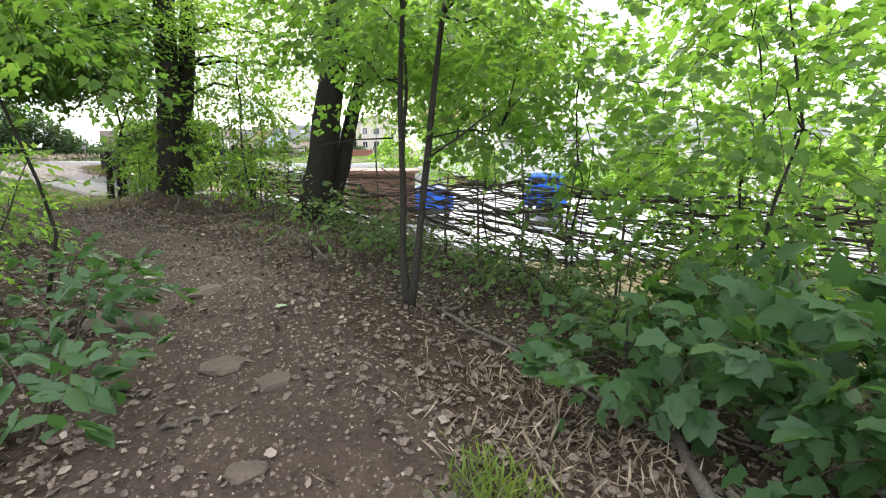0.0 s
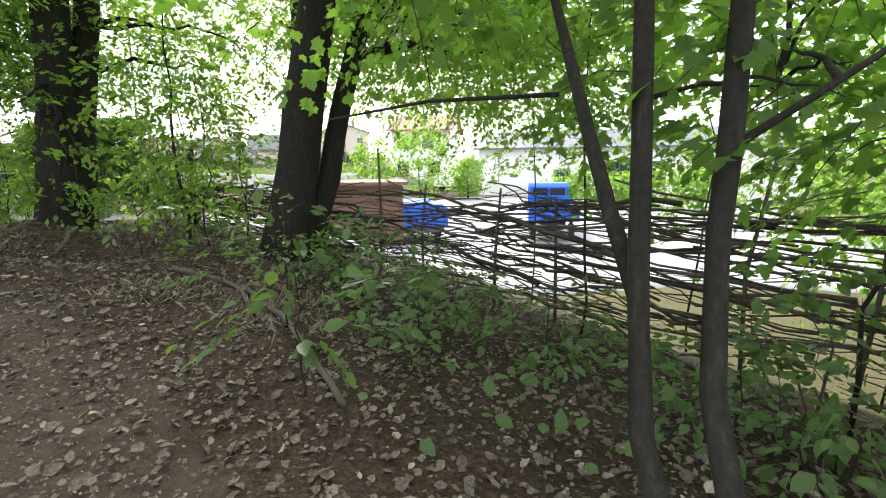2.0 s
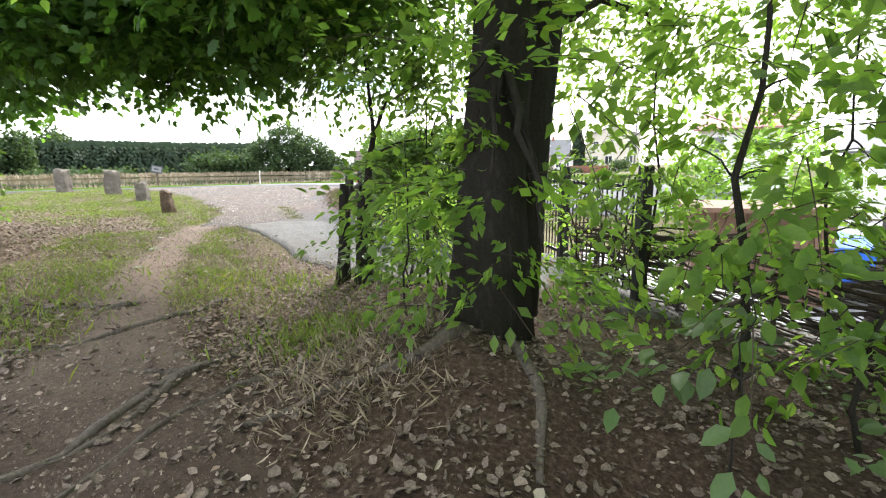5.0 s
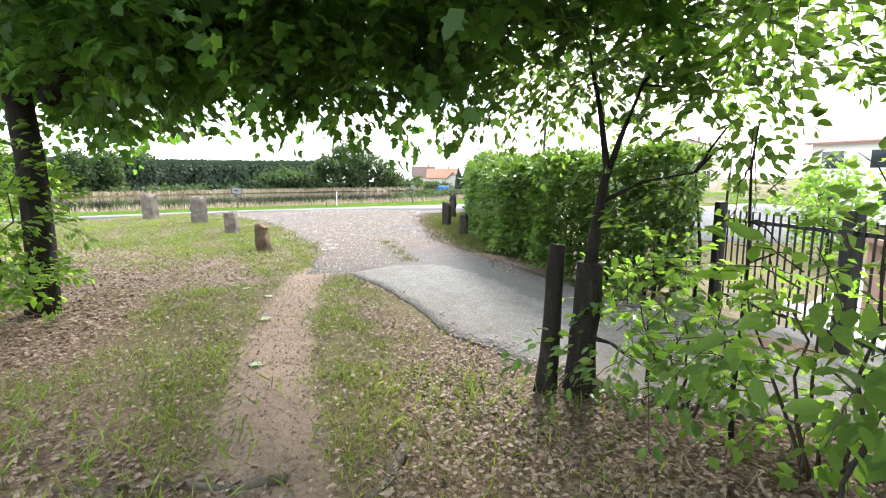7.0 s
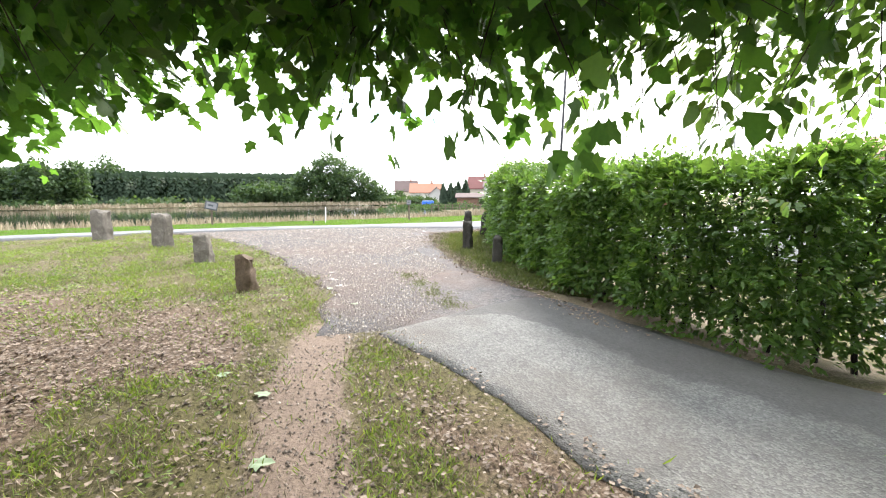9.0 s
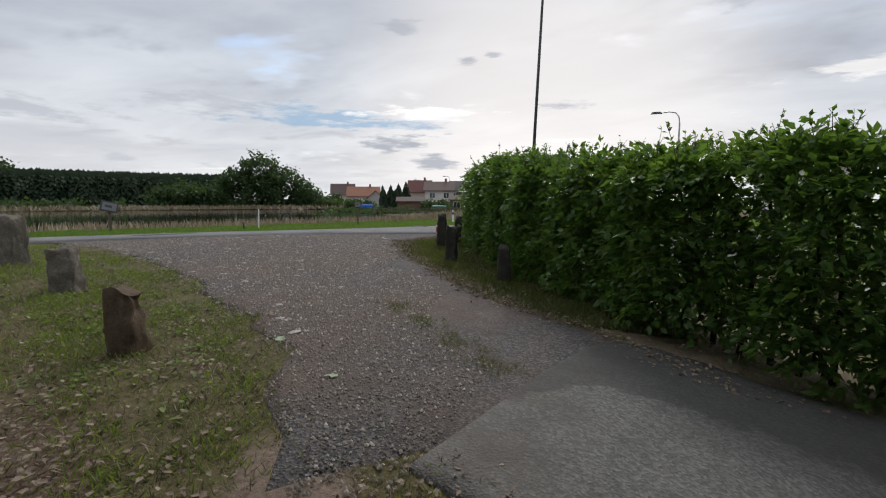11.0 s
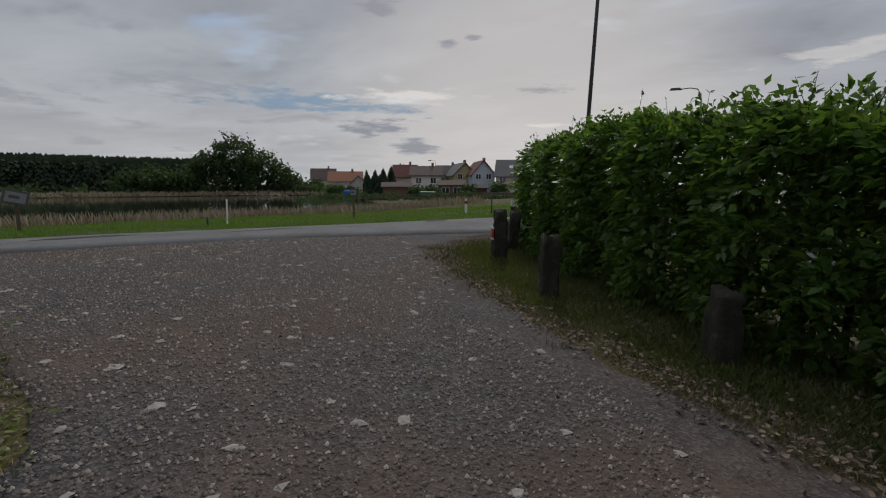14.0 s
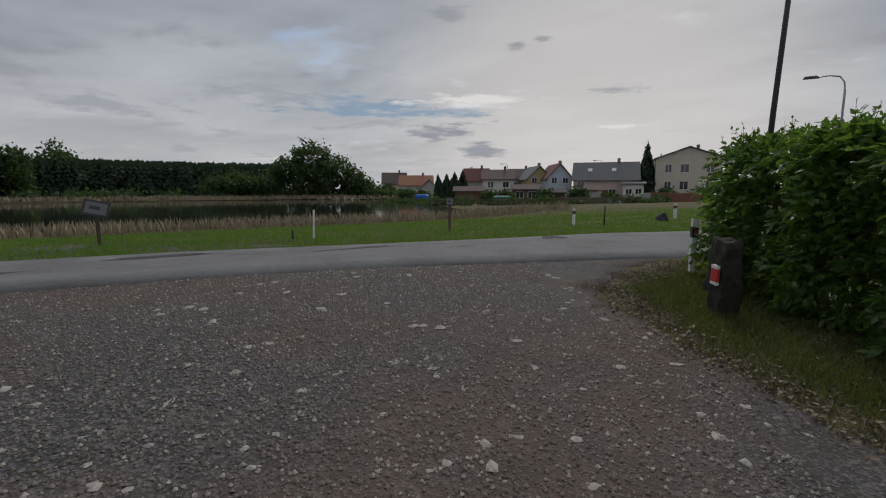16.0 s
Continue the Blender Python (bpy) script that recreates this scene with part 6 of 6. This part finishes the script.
spruce_wood()
x, y = bearing(42.3, 104)
clump_tree("oak_tree", "broad dark solitary tree on the far shore", x, y, -0.4, 7, [((0, 0, 8.4), (4.2, 4.2, 3.6), 240), ((-4.5, -2, 6.0), (3.4, 3.4, 3.0), 170), ((4.8, 3.0, 5.6), (3.6, 3.6, 3.2), 180), ((1.5, -1, 5.0), (5.5, 4, 3.2), 200), ((7.2, 5.0, 3.4), (3.0, 3.0, 2.8), 120), ((-7, -4, 4.0), (2.6, 2.6, 2.4), 130), ((0, 0, 2.4), (6.5, 5, 2.4), 300), ((9, 6, 2.0), (3.6, 3.6, 2.0), 150)], 0.6, M_FARLEAF, 0.5)
x, y = bearing(50.5, 103)
clump_tree("willow_tree", "rounded dark bushy tree on the far shore", x, y, -0.4, 3, [((0, 0, 2.6), (5.0, 4.0, 2.6), 220), ((4, 2, 2.2), (4, 3, 2.2), 140), ((-4, -2, 2.0), (3.4, 3, 2.0), 110)], 0.7, M_FARLEAF, 0.3)
for az, d, h in ((69.6, 106, 8.0), (66.5, 118, 10.5), (72.5, 105, 8.5), (76, 104, 8.0)):
    x, y = bearing(az, d)
    clump_tree("broadleaf_tree", "dark broadleaf tree at the edge of the plantation", x, y, -0.3, h * 0.6, [((0, 0, h * 0.68), (h * 0.3, h * 0.3, h * 0.33), 150), ((h * 0.2, 0, h * 0.4), (h * 0.3, h * 0.3, h * 0.3), 110)], 0.7, M_FARLEAF, 0.25, group="trees on the far shore")

WALLS = {}


def wall_paint(name, c):
    if name not in WALLS:
        WALLS[name] = plain(name, c, 0.9, vary=0.1, scale=0.8)
    return WALLS[name]


def house(name, label, az, d, w, depth, eave, ridge, wall, roof, gable=False, yaw=0.0, windows=(), doors=(), chimney=True, z=None, over=0.35, skylights=()):
    """A house that faces the pond: w across, gable or eaves to the front."""
    x, y = bearing(az, d)
    z = lz(x, y) if z is None else z
    root = thing(name, label, "house", pose(x, y, z, 0, 0, az + yaw))
    g = Geo()
    if gable:
        g.prism([(-w / 2, -0.3), (w / 2, -0.3), (w / 2, eave), (0, ridge - 0.1), (-w / 2, eave)], 0, depth)
    else:
        g.prism([(0, -0.3), (depth, -0.3), (depth, eave), (depth / 2, ridge - 0.1), (0, eave)], -w / 2, w / 2, "x")
    body = part("wall", g, wall, root)
    g = Geo()
    t = 0.16
    if gable:
        s = (ridge - eave) / (w / 2)
        g.prism([(-w / 2 - over, eave - s * over), (0, ridge), (w / 2 + over, eave - s * over), (w / 2 + over, eave - s * over + t), (0, ridge + t), (-w / 2 - over, eave - s * over + t)], -over, depth + over)
    else:
        s = (ridge - eave) / (depth / 2)
        g.prism([(-over, eave - s * over), (depth / 2, ridge), (depth + over, eave - s * over), (depth + over, eave - s * over + t), (depth / 2, ridge + t), (-over, eave - s * over + t)], -w / 2 - over, w / 2 + over, "x")
    top = part("roof", g, roof, root)
    if chimney:
        g = Geo(); g.box(w * 0.18, w * 0.18 + 0.5, depth * 0.45, depth * 0.45 + 0.5, ridge - 0.6, ridge + 0.8)
        part("chimney", g, wall_paint("chimney_brick", (0.25, 0.12, 0.09)), top)
    for sx in skylights:
        s = (ridge - eave) / (depth / 2)
        g = Geo(); g.box(-0.35, 0.35, -0.45, 0.45, 0, 0.06)
        part("skylight", g, wall_paint("skylight_frame", (0.6, 0.62, 0.65)), top, m=Matrix.Translation((sx, depth * 0.25, eave + s * depth * 0.25 + 0.2)) @ Matrix.Rotation(math.atan(s), 4, "X"))
    for wx, wz, ww, wh in windows:
        g = Geo()
        g.box(wx - ww / 2 - 0.08, wx + ww / 2 + 0.08, -0.06, 0.02, wz - 0.08, wz)
        g.box(wx - ww / 2 - 0.08, wx + ww / 2 + 0.08, -0.06, 0.02, wz + wh, wz + wh + 0.08)
        g.box(wx - ww / 2 - 0.08, wx - ww / 2, -0.06, 0.02, wz, wz + wh)
        g.box(wx + ww / 2, wx + ww / 2 + 0.08, -0.06, 0.02, wz, wz + wh)
        g.box(wx - 0.03, wx + 0.03, -0.05, 0.02, wz, wz + wh)
        win = part("window", g, M_WHITEPOST, root)
        g = Geo(); g.box(wx - ww / 2, wx + ww / 2, -0.025, 0.01, wz, wz + wh)
        part("pane", g, M_GLASS, win)
    for dx, dw, dh in doors:
        g = Geo(); g.box(dx - dw / 2, dx + dw / 2, -0.05, 0.02, 0, dh)
        part("door", g, wall_paint("brown_door", (0.16, 0.08, 0.05)), root)
    return root


W_WHITE = wall_paint("white_render", (0.62, 0.6, 0.56)); W_CREAM = wall_paint("cream_render", (0.55, 0.5, 0.42)); W_YELLOW = wall_paint("yellow_render", (0.42, 0.36, 0.19))
W_BLUE = wall_paint("pale_blue_render", (0.42, 0.48, 0.54)); W_PINK = wall_paint("pinkish_render", (0.5, 0.4, 0.36)); W_GREY = wall_paint("grey_render", (0.42, 0.41, 0.39)); W_WOOD = wall_paint("brown_timber", (0.17, 0.1, 0.07))
R_RED = wall_paint("red_tiles", (0.13, 0.05, 0.045)); R_ORANGE = wall_paint("orange_tiles", (0.26, 0.12, 0.075)); R_BROWN = wall_paint("brown_tiles", (0.095, 0.066, 0.06)); R_GREY = wall_paint("grey_tiles", (0.13, 0.13, 0.135)); R_DARK = wall_paint("dark_tiles", (0.06, 0.055, 0.055))
house("house", "low white house with a dark brown roof", 32.5, 128, 6.5, 8, 3.4, 6.4, W_CREAM, R_BROWN)
house("house", "low cream house with an orange tiled roof", 29.8, 112, 8.0, 7, 2.9, 5.2, W_WHITE, R_ORANGE, windows=((-2, 1, 1, 1.1), (1.5, 1, 1, 1.1)))
house("house", "small grey house with a gabled roof", 28.2, 104, 3.8, 6, 2.6, 4.3, W_GREY, R_GREY, True, chimney=False)
house("house", "house with a red tiled roof behind dark trees", 22.3, 98, 5.0, 7, 4.0, 6.6, W_CREAM, R_RED)
house("house", "white house with a brown roof", 19.6, 92, 6.2, 8, 4.2, 6.1, W_WHITE, R_BROWN, windows=((-1.5, 2.6, 1.1, 1.1), (1.5, 2.6, 1.1, 1.1)))
house("house", "white-gabled house with a dark roof", 16.9, 96, 4.8, 8, 4.4, 6.4, W_WHITE, R_DARK, windows=((-1, 2.6, 1, 1.1),))
house("house", "yellow-gabled house with a grey roof", 14.6, 90, 4.6, 9, 4.3, 6.6, W_YELLOW, R_GREY, True, 16, windows=((-1, 3.4, 0.9, 1), (1, 3.4, 0.9, 1)), skylights=())
house("house", "pale blue gabled house with a red-brown roof", 12.2, 86, 4.4, 9, 4.3, 6.8, W_BLUE, R_RED, True, 14, windows=((-1, 3.3, 0.9, 1), (1, 3.3, 0.9, 1), (0, 1, 1.2, 1)))
house("house", "long house with a grey roof, skylights and a pinkish wall", 7.0, 84, 10.6, 8, 3.9, 6.9, W_PINK, R_GREY, windows=((-4, 2.6, 1.1, 1.1), (-1.6, 1, 1.0, 1.2), (1.2, 1, 1.1, 1.2), (3.6, 2.4, 1.1, 1.1)), doors=((0, 1, 2.1),), skylights=(-2.6, 1.4))
house("house", "low flat white extension", 3.9, 82, 3.2, 5, 3.0, 3.3, W_WHITE, R_GREY, chimney=False, windows=((-0.7, 1.4, 0.9, 0.8), (0.8, 1.4, 0.9, 0.8)))
house("apartment_house", "three-storey cream block with a shallow grey roof", -1.6, 92, 10.5, 12, 7.4, 9.3, W_CREAM, R_GREY, True, 8, windows=((-3.2, 4.9, 1.0, 1.4), (-0.6, 4.9, 1.3, 1.4), (-3.2, 1.9, 1.0, 1.4), (-0.6, 1.9, 1.3, 1.4), (3.4, 4.9, 1.2, 1.4), (3.4, 1.9, 1.2, 1.4)), z=-0.5)
house("garden_shed", "low brown garden shed with a felt roof", 23.2, 80, 5.0, 4, 1.9, 2.6, W_WOOD, R_BROWN, chimney=False)
house("garden_shed", "open-fronted timber shed among gardens", 16.2, 78, 4.6, 4, 2.2, 2.9, W_WOOD, R_BROWN, chimney=False, windows=((-1, 0.7, 1.2, 1.1), (1, 0.7, 1.2, 1.1)))
house("garden_shed", "small light shed among the gardens", 8.6, 74, 2.4, 3, 2.0, 2.5, W_WHITE, R_BROWN, chimney=False)
house("garden_shed", "small dark shed among the gardens", 12.4, 74, 2.2, 3, 1.7, 2.2, W_WOOD, R_DARK, chimney=False)
for az, d, h, w in ((27.1, 88, 5.2, 1.3), (26.0, 88, 5.3, 2.2), (25.0, 89, 5.6, 2.4), (24.0, 90, 6.1, 2.4), (26.8, 86, 4.2, 1.5), (25.4, 86, 4.4, 2.0), (24.6, 86, 4.0, 2.0), (2.6, 92, 11.2, 3.2), (1.2, 95, 9.0, 2.8)):
    x, y = bearing(az, d)
    root = thing("conifer_tree", "dark pointed conifer between the houses", "tree", Matrix.Translation((x, y, lz(x, y))), "garden conifers")
    a = spruce_leaves(0, 0, 0, h, w, 30)
    part("needles", leaf_mesh("needles", *a, M_SPRUCE, FOLD, FOLD_F, 1.4), M_SPRUCE, root)
    g = Geo(); g.tube([(0, 0, -0.3), (0, 0, h * 0.9)], [0.12, 0.03], 6)
    part("trunk", g, M_BARK, root)
for az, d, h, w in ((2.0, 95, 6.2, 2.6), (22.6, 104, 7.8, 2.0), (35, 100, 2.4, 2.4), (37, 102, 3.0, 2.4), (33.4, 108, 3.0, 2.0), (10.0, 72, 2.3, 1.4), (20.6, 76, 1.8, 1.6), (18.6, 75, 1.7, 1.4), (14.0, 73, 2.0, 1.3), (6.5, 73, 1.2, 1.2), (-3.5, 80, 2.2, 2.0), (31.0, 96, 2.0, 2.0), (0.5, 84, 2.0, 1.6), (29, 92, 1.6, 1.5)):
    x, y = bearing(az, d)
    clump_tree("garden_tree", "rounded dark green garden tree", x, y, lz(x, y), h * 0.5, [((0, 0, h * 0.6), (w, w, h * 0.42), 90)], 0.4, M_FARLEAF, 0.1, group="garden trees")


def simple_box(name, label, category, az, d, w, dep, h, mat, z0=0.0, bevel=0.05):
    x, y = bearing(az, d)
    g = Geo(); g.box(-w / 2, w / 2, -dep / 2, dep / 2, 0, h)
    for i, v in enumerate(g.v):
        v += Vector(RNG.normal(0, 0.04 * h, 3)) if bevel > 0.05 else Vector()
    ob = part(name, g, mat, bevel=bevel)
    ob.matrix_world = pose(x, y, lz(x, y) + z0, 0, 0, az)
    return tagged(ob, label, category)


M_TARPGREEN = plain("green_tarpaulin", (0.03, 0.12, 0.09), 0.6)
simple_box("covered_woodpile", "woodpile under a blue tarpaulin", "woodpile", 29.1, 84, 2.4, 1.6, 1.3, M_BLUE, bevel=0.3)
simple_box("covered_woodpile", "woodpile under a green tarpaulin", "woodpile", 19.2, 72, 2.6, 1.6, 1.2, M_TARPGREEN, bevel=0.25)
simple_box("timber_stack", "long low stack of reddish timber", "timber stack", -0.2, 72, 7.0, 1.2, 1.3, wall_paint("reddish_timber", (0.2, 0.09, 0.06)), bevel=0.05)
simple_box("garden_wall", "grey rubble garden wall", "wall", 7.5, 70, 11.0, 0.4, 0.9, M_STONE, bevel=0.05)
simple_box("parked_boat", "upturned pale blue dinghy in a garden", "boat", 6.0, 68, 2.4, 0.9, 0.4, wall_paint("pale_blue_hull", (0.3, 0.5, 0.62)), bevel=0.15)
simple_box("compost_bin", "grey-green panelled garden compost bin", "bin", 2.6, 72, 1.6, 1.2, 1.3, wall_paint("grey_green_panel", (0.3, 0.36, 0.32)), bevel=0.08)


def garden_shrubbery():
    """Beds, fruit bushes and rough growth between the sheds and the pond."""
    P = []
    for k in range(170):
        x, y = bearing(RNG.uniform(1, 36), RNG.uniform(62, 86))
        h = RNG.uniform(0.2, 0.7) if k % 6 else RNG.uniform(0.8, 1.5)
        n = int(60 + 50 * h)
        d = unit(RNG.normal(0, 1, (n, 3)))
        P.append(np.array([x, y, lz(x, y) + h * 0.45]) + d * np.array([0.7 + 0.5 * h, 0.7 + 0.5 * h, h * 0.5]) * RNG.uniform(0.5, 1.05, (n, 1)))
    P = np.concatenate(P)
    me = leaf_mesh("garden_shrubbery", P, RNG.normal(0, 1, P.shape), RNG.normal(0, 0.7, P.shape) + [0, 0, 1], RNG.uniform(0.2, 0.5, len(P)), M_FARLEAF, FOLD, FOLD_F, 1.5)
    tagged(new("garden_shrubbery", me), "dark mixed garden shrubs and beds by the pond", "shrubs", kind="stuff")


garden_shrubbery()


def garden_fence():
    x0, y0 = bearing(18, 60)
    root = thing("garden_fence", "low weathered post-and-rail garden fence", "fence", Matrix.Translation((x0, y0, lz(x0, y0))))
    prev = None
    for k in range(26):
        x, y = bearing(28 - k * 1.0, 60 + k * 0.15)
        z = lz(x, y)
        p = Vector((x - x0, y - y0, z - lz(x0, y0)))
        g = Geo(); g.box(p.x - 0.06, p.x + 0.06, p.y - 0.06, p.y + 0.06, p.z - 0.2, p.z + 0.9)
        part("post", g, M_WOODPOST, root)
        if prev is not None:
            for h in (0.4, 0.8):
                g = Geo(); g.tube([prev + Vector((0, 0, h)), p + Vector((0, 0, h))], 0.045, 5)
                part("rail", g, M_WOODPOST, root)
        prev = p


garden_fence()

# ---- the yard below the bank ----


def yard_building():
    a, b = Vector((6.0, 47.5, 0)), Vector((30.0, 36.5, 0))
    d = (b - a)
    L = d.length
    yaw = math.degrees(math.atan2(d.y, d.x))
    z = lz(9, 42)
    root = thing("workshop_building", "long white rendered building with a grey roof", "building", pose(a.x, a.y, z, 0, 0, yaw))
    g = Geo(); g.prism([(0, -0.5), (9, -0.5), (9, 4.4), (4.5, 5.9), (0, 4.4)], 0, L, "x")
    part("wall", g, M_PLASTER, root)
    g = Geo(); g.prism([(-0.5, 4.25), (4.5, 5.95), (9.5, 4.25), (9.5, 4.4), (4.5, 6.1), (-0.5, 4.4)], -0.4, L + 0.4, "x")
    part("roof", g, M_ROOFGREY, root)
    for x0, x1, z0, z1, n in ((7.2, 8.4, 0.0, 2.3, "door"), (10.8, 16.2, 1.0, 3.0, "window"), (18, 20, 1.0, 2.6, "window")):
        g = Geo()
        g.box(x0 - 0.12, x1 + 0.12, -0.08, 0.03, z1, z1 + 0.12)
        g.box(x0 - 0.12, x0, -0.08, 0.03, z0, z1)
        g.box(x1, x1 + 0.12, -0.08, 0.03, z0, z1)
        k = max(1, int((x1 - x0) / 1.4))
        for i in range(1, k):
            m = x0 + (x1 - x0) * i / k
            g.box(m - 0.05, m + 0.05, -0.06, 0.03, z0, z1)
        f = part(n, g, M_GREYMETAL, root)
        g = Geo(); g.box(x0, x1, -0.03, 0.02, z0, z1)
        part("pane", g, M_GLASS, f)


yard_building()
strip_mesh("yard", [(-6.0, 14.2), (-3.0, 14.4), (2, 15.0), (8, 15.5), (16, 13)], [(-6.8, 17.5), (-6.0, 24), (0.0, 40), (8, 45), (26, 36)], 24, 0.03, plain("pale_yard_asphalt", (0.3, 0.3, 0.295), 0.9, vary=0.15, scale=0.6), "pale asphalt yard behind the fence", wobble=0.2)


def flatbed_truck(x, y, yaw):
    root = thing("flatbed_truck", "small blue flatbed truck parked in the yard", "truck", pose(x, y, float(height(x, y)) + 0.02, 0, 0, yaw))
    g = Geo(); g.box(-0.95, 0.95, -2.1, 1.0, 0.95, 1.02)
    part("bed_floor", g, M_GREYMETAL, root)
    for n, bx in (("tailgate", (-0.97, 0.97, -2.16, -2.1, 0.9, 1.38)), ("side_board", (-1.0, -0.94, -2.12, 1.0, 0.9, 1.38)), ("side_board", (0.94, 1.0, -2.12, 1.0, 0.9, 1.38)), ("headboard", (-0.96, 0.96, 0.96, 1.02, 0.9, 1.7))):
        g = Geo(); g.box(*bx)
        part(n, g, M_BLUE, root, bevel=0.012)
    g = Geo(); g.prism([(1.1, 0.6), (2.75, 0.6), (2.85, 1.3), (2.55, 2.15), (2.35, 2.25), (1.25, 2.25), (1.12, 2.1)], -0.9, 0.9, "x")
    cab = part("cab", g, M_BLUE, root, bevel=0.06)
    for bx in ((-0.72, -0.06, 1.06, 1.1, 1.5, 2.02), (0.06, 0.72, 1.06, 1.1, 1.5, 2.02), (-0.93, -0.9, 1.4, 2.3, 1.45, 2.05), (0.9, 0.93, 1.4, 2.3, 1.45, 2.05)):
        g = Geo(); g.box(*bx)
        part("window", g, M_GLASS, cab)
    g = Geo(); g.box(-0.4, 0.4, -2.0, 2.6, 0.55, 0.8)
    part("chassis", g, M_GREYMETAL, root)
    g = Geo(); g.box(-0.9, 0.9, -2.2, -2.14, 0.62, 0.78)
    part("bumper", g, M_GREYMETAL, root)
    for wx in (-0.78, 0.78):
        for wy in (-1.2, 2.0):
            g = Geo(); g.tube([(wx - 0.11, wy, 0.36), (wx - 0.09, wy, 0.36), (wx + 0.09, wy, 0.36), (wx + 0.11, wy, 0.36)], [0.32, 0.36, 0.36, 0.32], 18)
            wheel = part("wheel", g, M_TYRE, root, smooth=False)
            g = Geo(); g.tube([(wx - 0.12, wy, 0.36), (wx + 0.12, wy, 0.36)], 0.19, 12)
            part("rim", g, M_GALV, wheel)


flatbed_truck(5.13, 23.4, -14)


def covered_trailer(x, y, yaw):
    root = thing("covered_trailer", "small trailer under a bright blue tarpaulin", "trailer", pose(x, y, float(height(x, y)) + 0.02, 0, 0, yaw))
    g = Geo(); g.prism([(-1.05, 0.7), (1.05, 0.7), (1.05, 1.45), (0.8, 1.6), (-0.8, 1.6), (-1.05, 1.45)], -1.6, 1.6)
    part("tarpaulin", g, M_BLUE, root, bevel=0.06)
    g = Geo(); g.box(-0.9, 0.9, -1.5, 1.5, 0.45, 0.7)
    part("frame", g, M_GREYMETAL, root)
    for wx in (-0.95, 0.95):
        g = Geo(); g.tube([(wx - 0.1, 0, 0.32), (wx + 0.1, 0, 0.32)], 0.32, 16)
        part("wheel", g, M_TYRE, root)


covered_trailer(-0.8, 23.5, 8)


def yard_shed(x, y, yaw):
    root = thing("wooden_shed", "low brown plank shed with a flat roof", "shed", pose(x, y, float(height(x, y)), 0, 0, yaw))
    for k in range(13):
        g = Geo(); g.box(-1.5 + k * 0.235, -1.28 + k * 0.235, 0, 0.04, 0, 2.3)
        part("plank", g, W_WOOD, root)
    g = Geo(); g.box(-1.5, 1.55, 0.05, 2.4, 0, 2.25)
    part("wall", g, W_WOOD, root)
    g = Geo(); g.box(-1.7, 1.75, -0.3, 2.6, 2.3, 2.42)
    part("roof", g, W_WOOD, root)


yard_shed(-2.9, 21.5, 5)



def bar_gate():
    a, b = Vector((-7.75, 16.45, 0)), Vector((-5.5, 13.3, 0))
    z = lz(-6.4, 15)
    d = (b - a)
    L = d.length
    root = thing("metal_gate", "black metal bar gate across the driveway", "gate", pose(a.x, a.y, z, 0, 0, math.degrees(math.atan2(d.y, d.x))))
    for x in (0, L / 2, L):
        g = Geo(); g.box(x - 0.06, x + 0.06, -0.06, 0.06, -0.3, 1.5)
        part("post", g, M_BLACKPOST, root, bevel=0.01)
    for h in (0.2, 1.25):
        g = Geo(); g.box(0, L, -0.02, 0.02, h, h + 0.045)
        part("rail", g, M_BLACKPOST, root)
    for k in range(int(L / 0.11)):
        g = Geo(); g.box(k * 0.11 + 0.08, k * 0.11 + 0.10, -0.033, -0.021, 0.1, 1.4)
        part("bar", g, M_BLACKPOST, root)


bar_gate()


def villa(x, y, yaw):
    z = float(height(x, y))
    root = thing("house", "white house with a pinkish red roof beyond the gate", "house", pose(x, y, z, 0, 0, yaw))
    g = Geo(); g.prism([(0, -0.5), (9, -0.5), (9, 5.2), (4.5, 6.7), (0, 5.2)], -3, 3, "x")
    part("wall", g, M_PLASTER, root)
    g = Geo(); g.prism([(-0.5, 5.05), (4.5, 6.75), (9.5, 5.05), (9.5, 5.2), (4.5, 6.95), (-0.5, 5.2)], -3.4, 3.4, "x")
    part("roof", g, wall_paint("pinkish_red_tiles", (0.3, 0.15, 0.13)), root)
    for wx, wz in ((-1.8, 3.3), (0.8, 3.3), (-1.8, 0.8), (1.4, 0.8)):
        g = Geo(); g.box(wx - 0.7, wx + 0.7, -0.06, 0.02, wz - 0.05, wz + 1.35)
        w = part("window", g, M_WHITEPOST, root)
        g = Geo(); g.box(wx - 0.6, wx + 0.6, -0.075, -0.02, wz + 0.05, wz + 1.25)
        part("pane", g, M_GLASS, w)


villa(0.6, 51.0, -14)
for x, y, h, w in ((12.0, 36.0, 2.6, 2.2), (15.0, 34.5, 2.4, 2.2), (11.0, 39.0, 1.2, 1.4), (4.2, 42.5, 3.6, 1.5), (-0.2, 35.5, 6.2, 2.1), (-3.4, 36.5, 4.8, 1.7), (17.5, 31, 3.2, 2.4), (20, 22, 5, 3), (16, 17, 5, 3), (14, 10, 6, 3.2), (12, 4, 6, 3)):
    clump_tree("yard_bush", "dense green bush in the yard", x, y, float(height(x, y)), h * 0.4, [((0, 0, h * 0.55), (w, w, h * 0.48), 160)], 0.28, M_LEAF, 0.08, group="bushes in the yard")
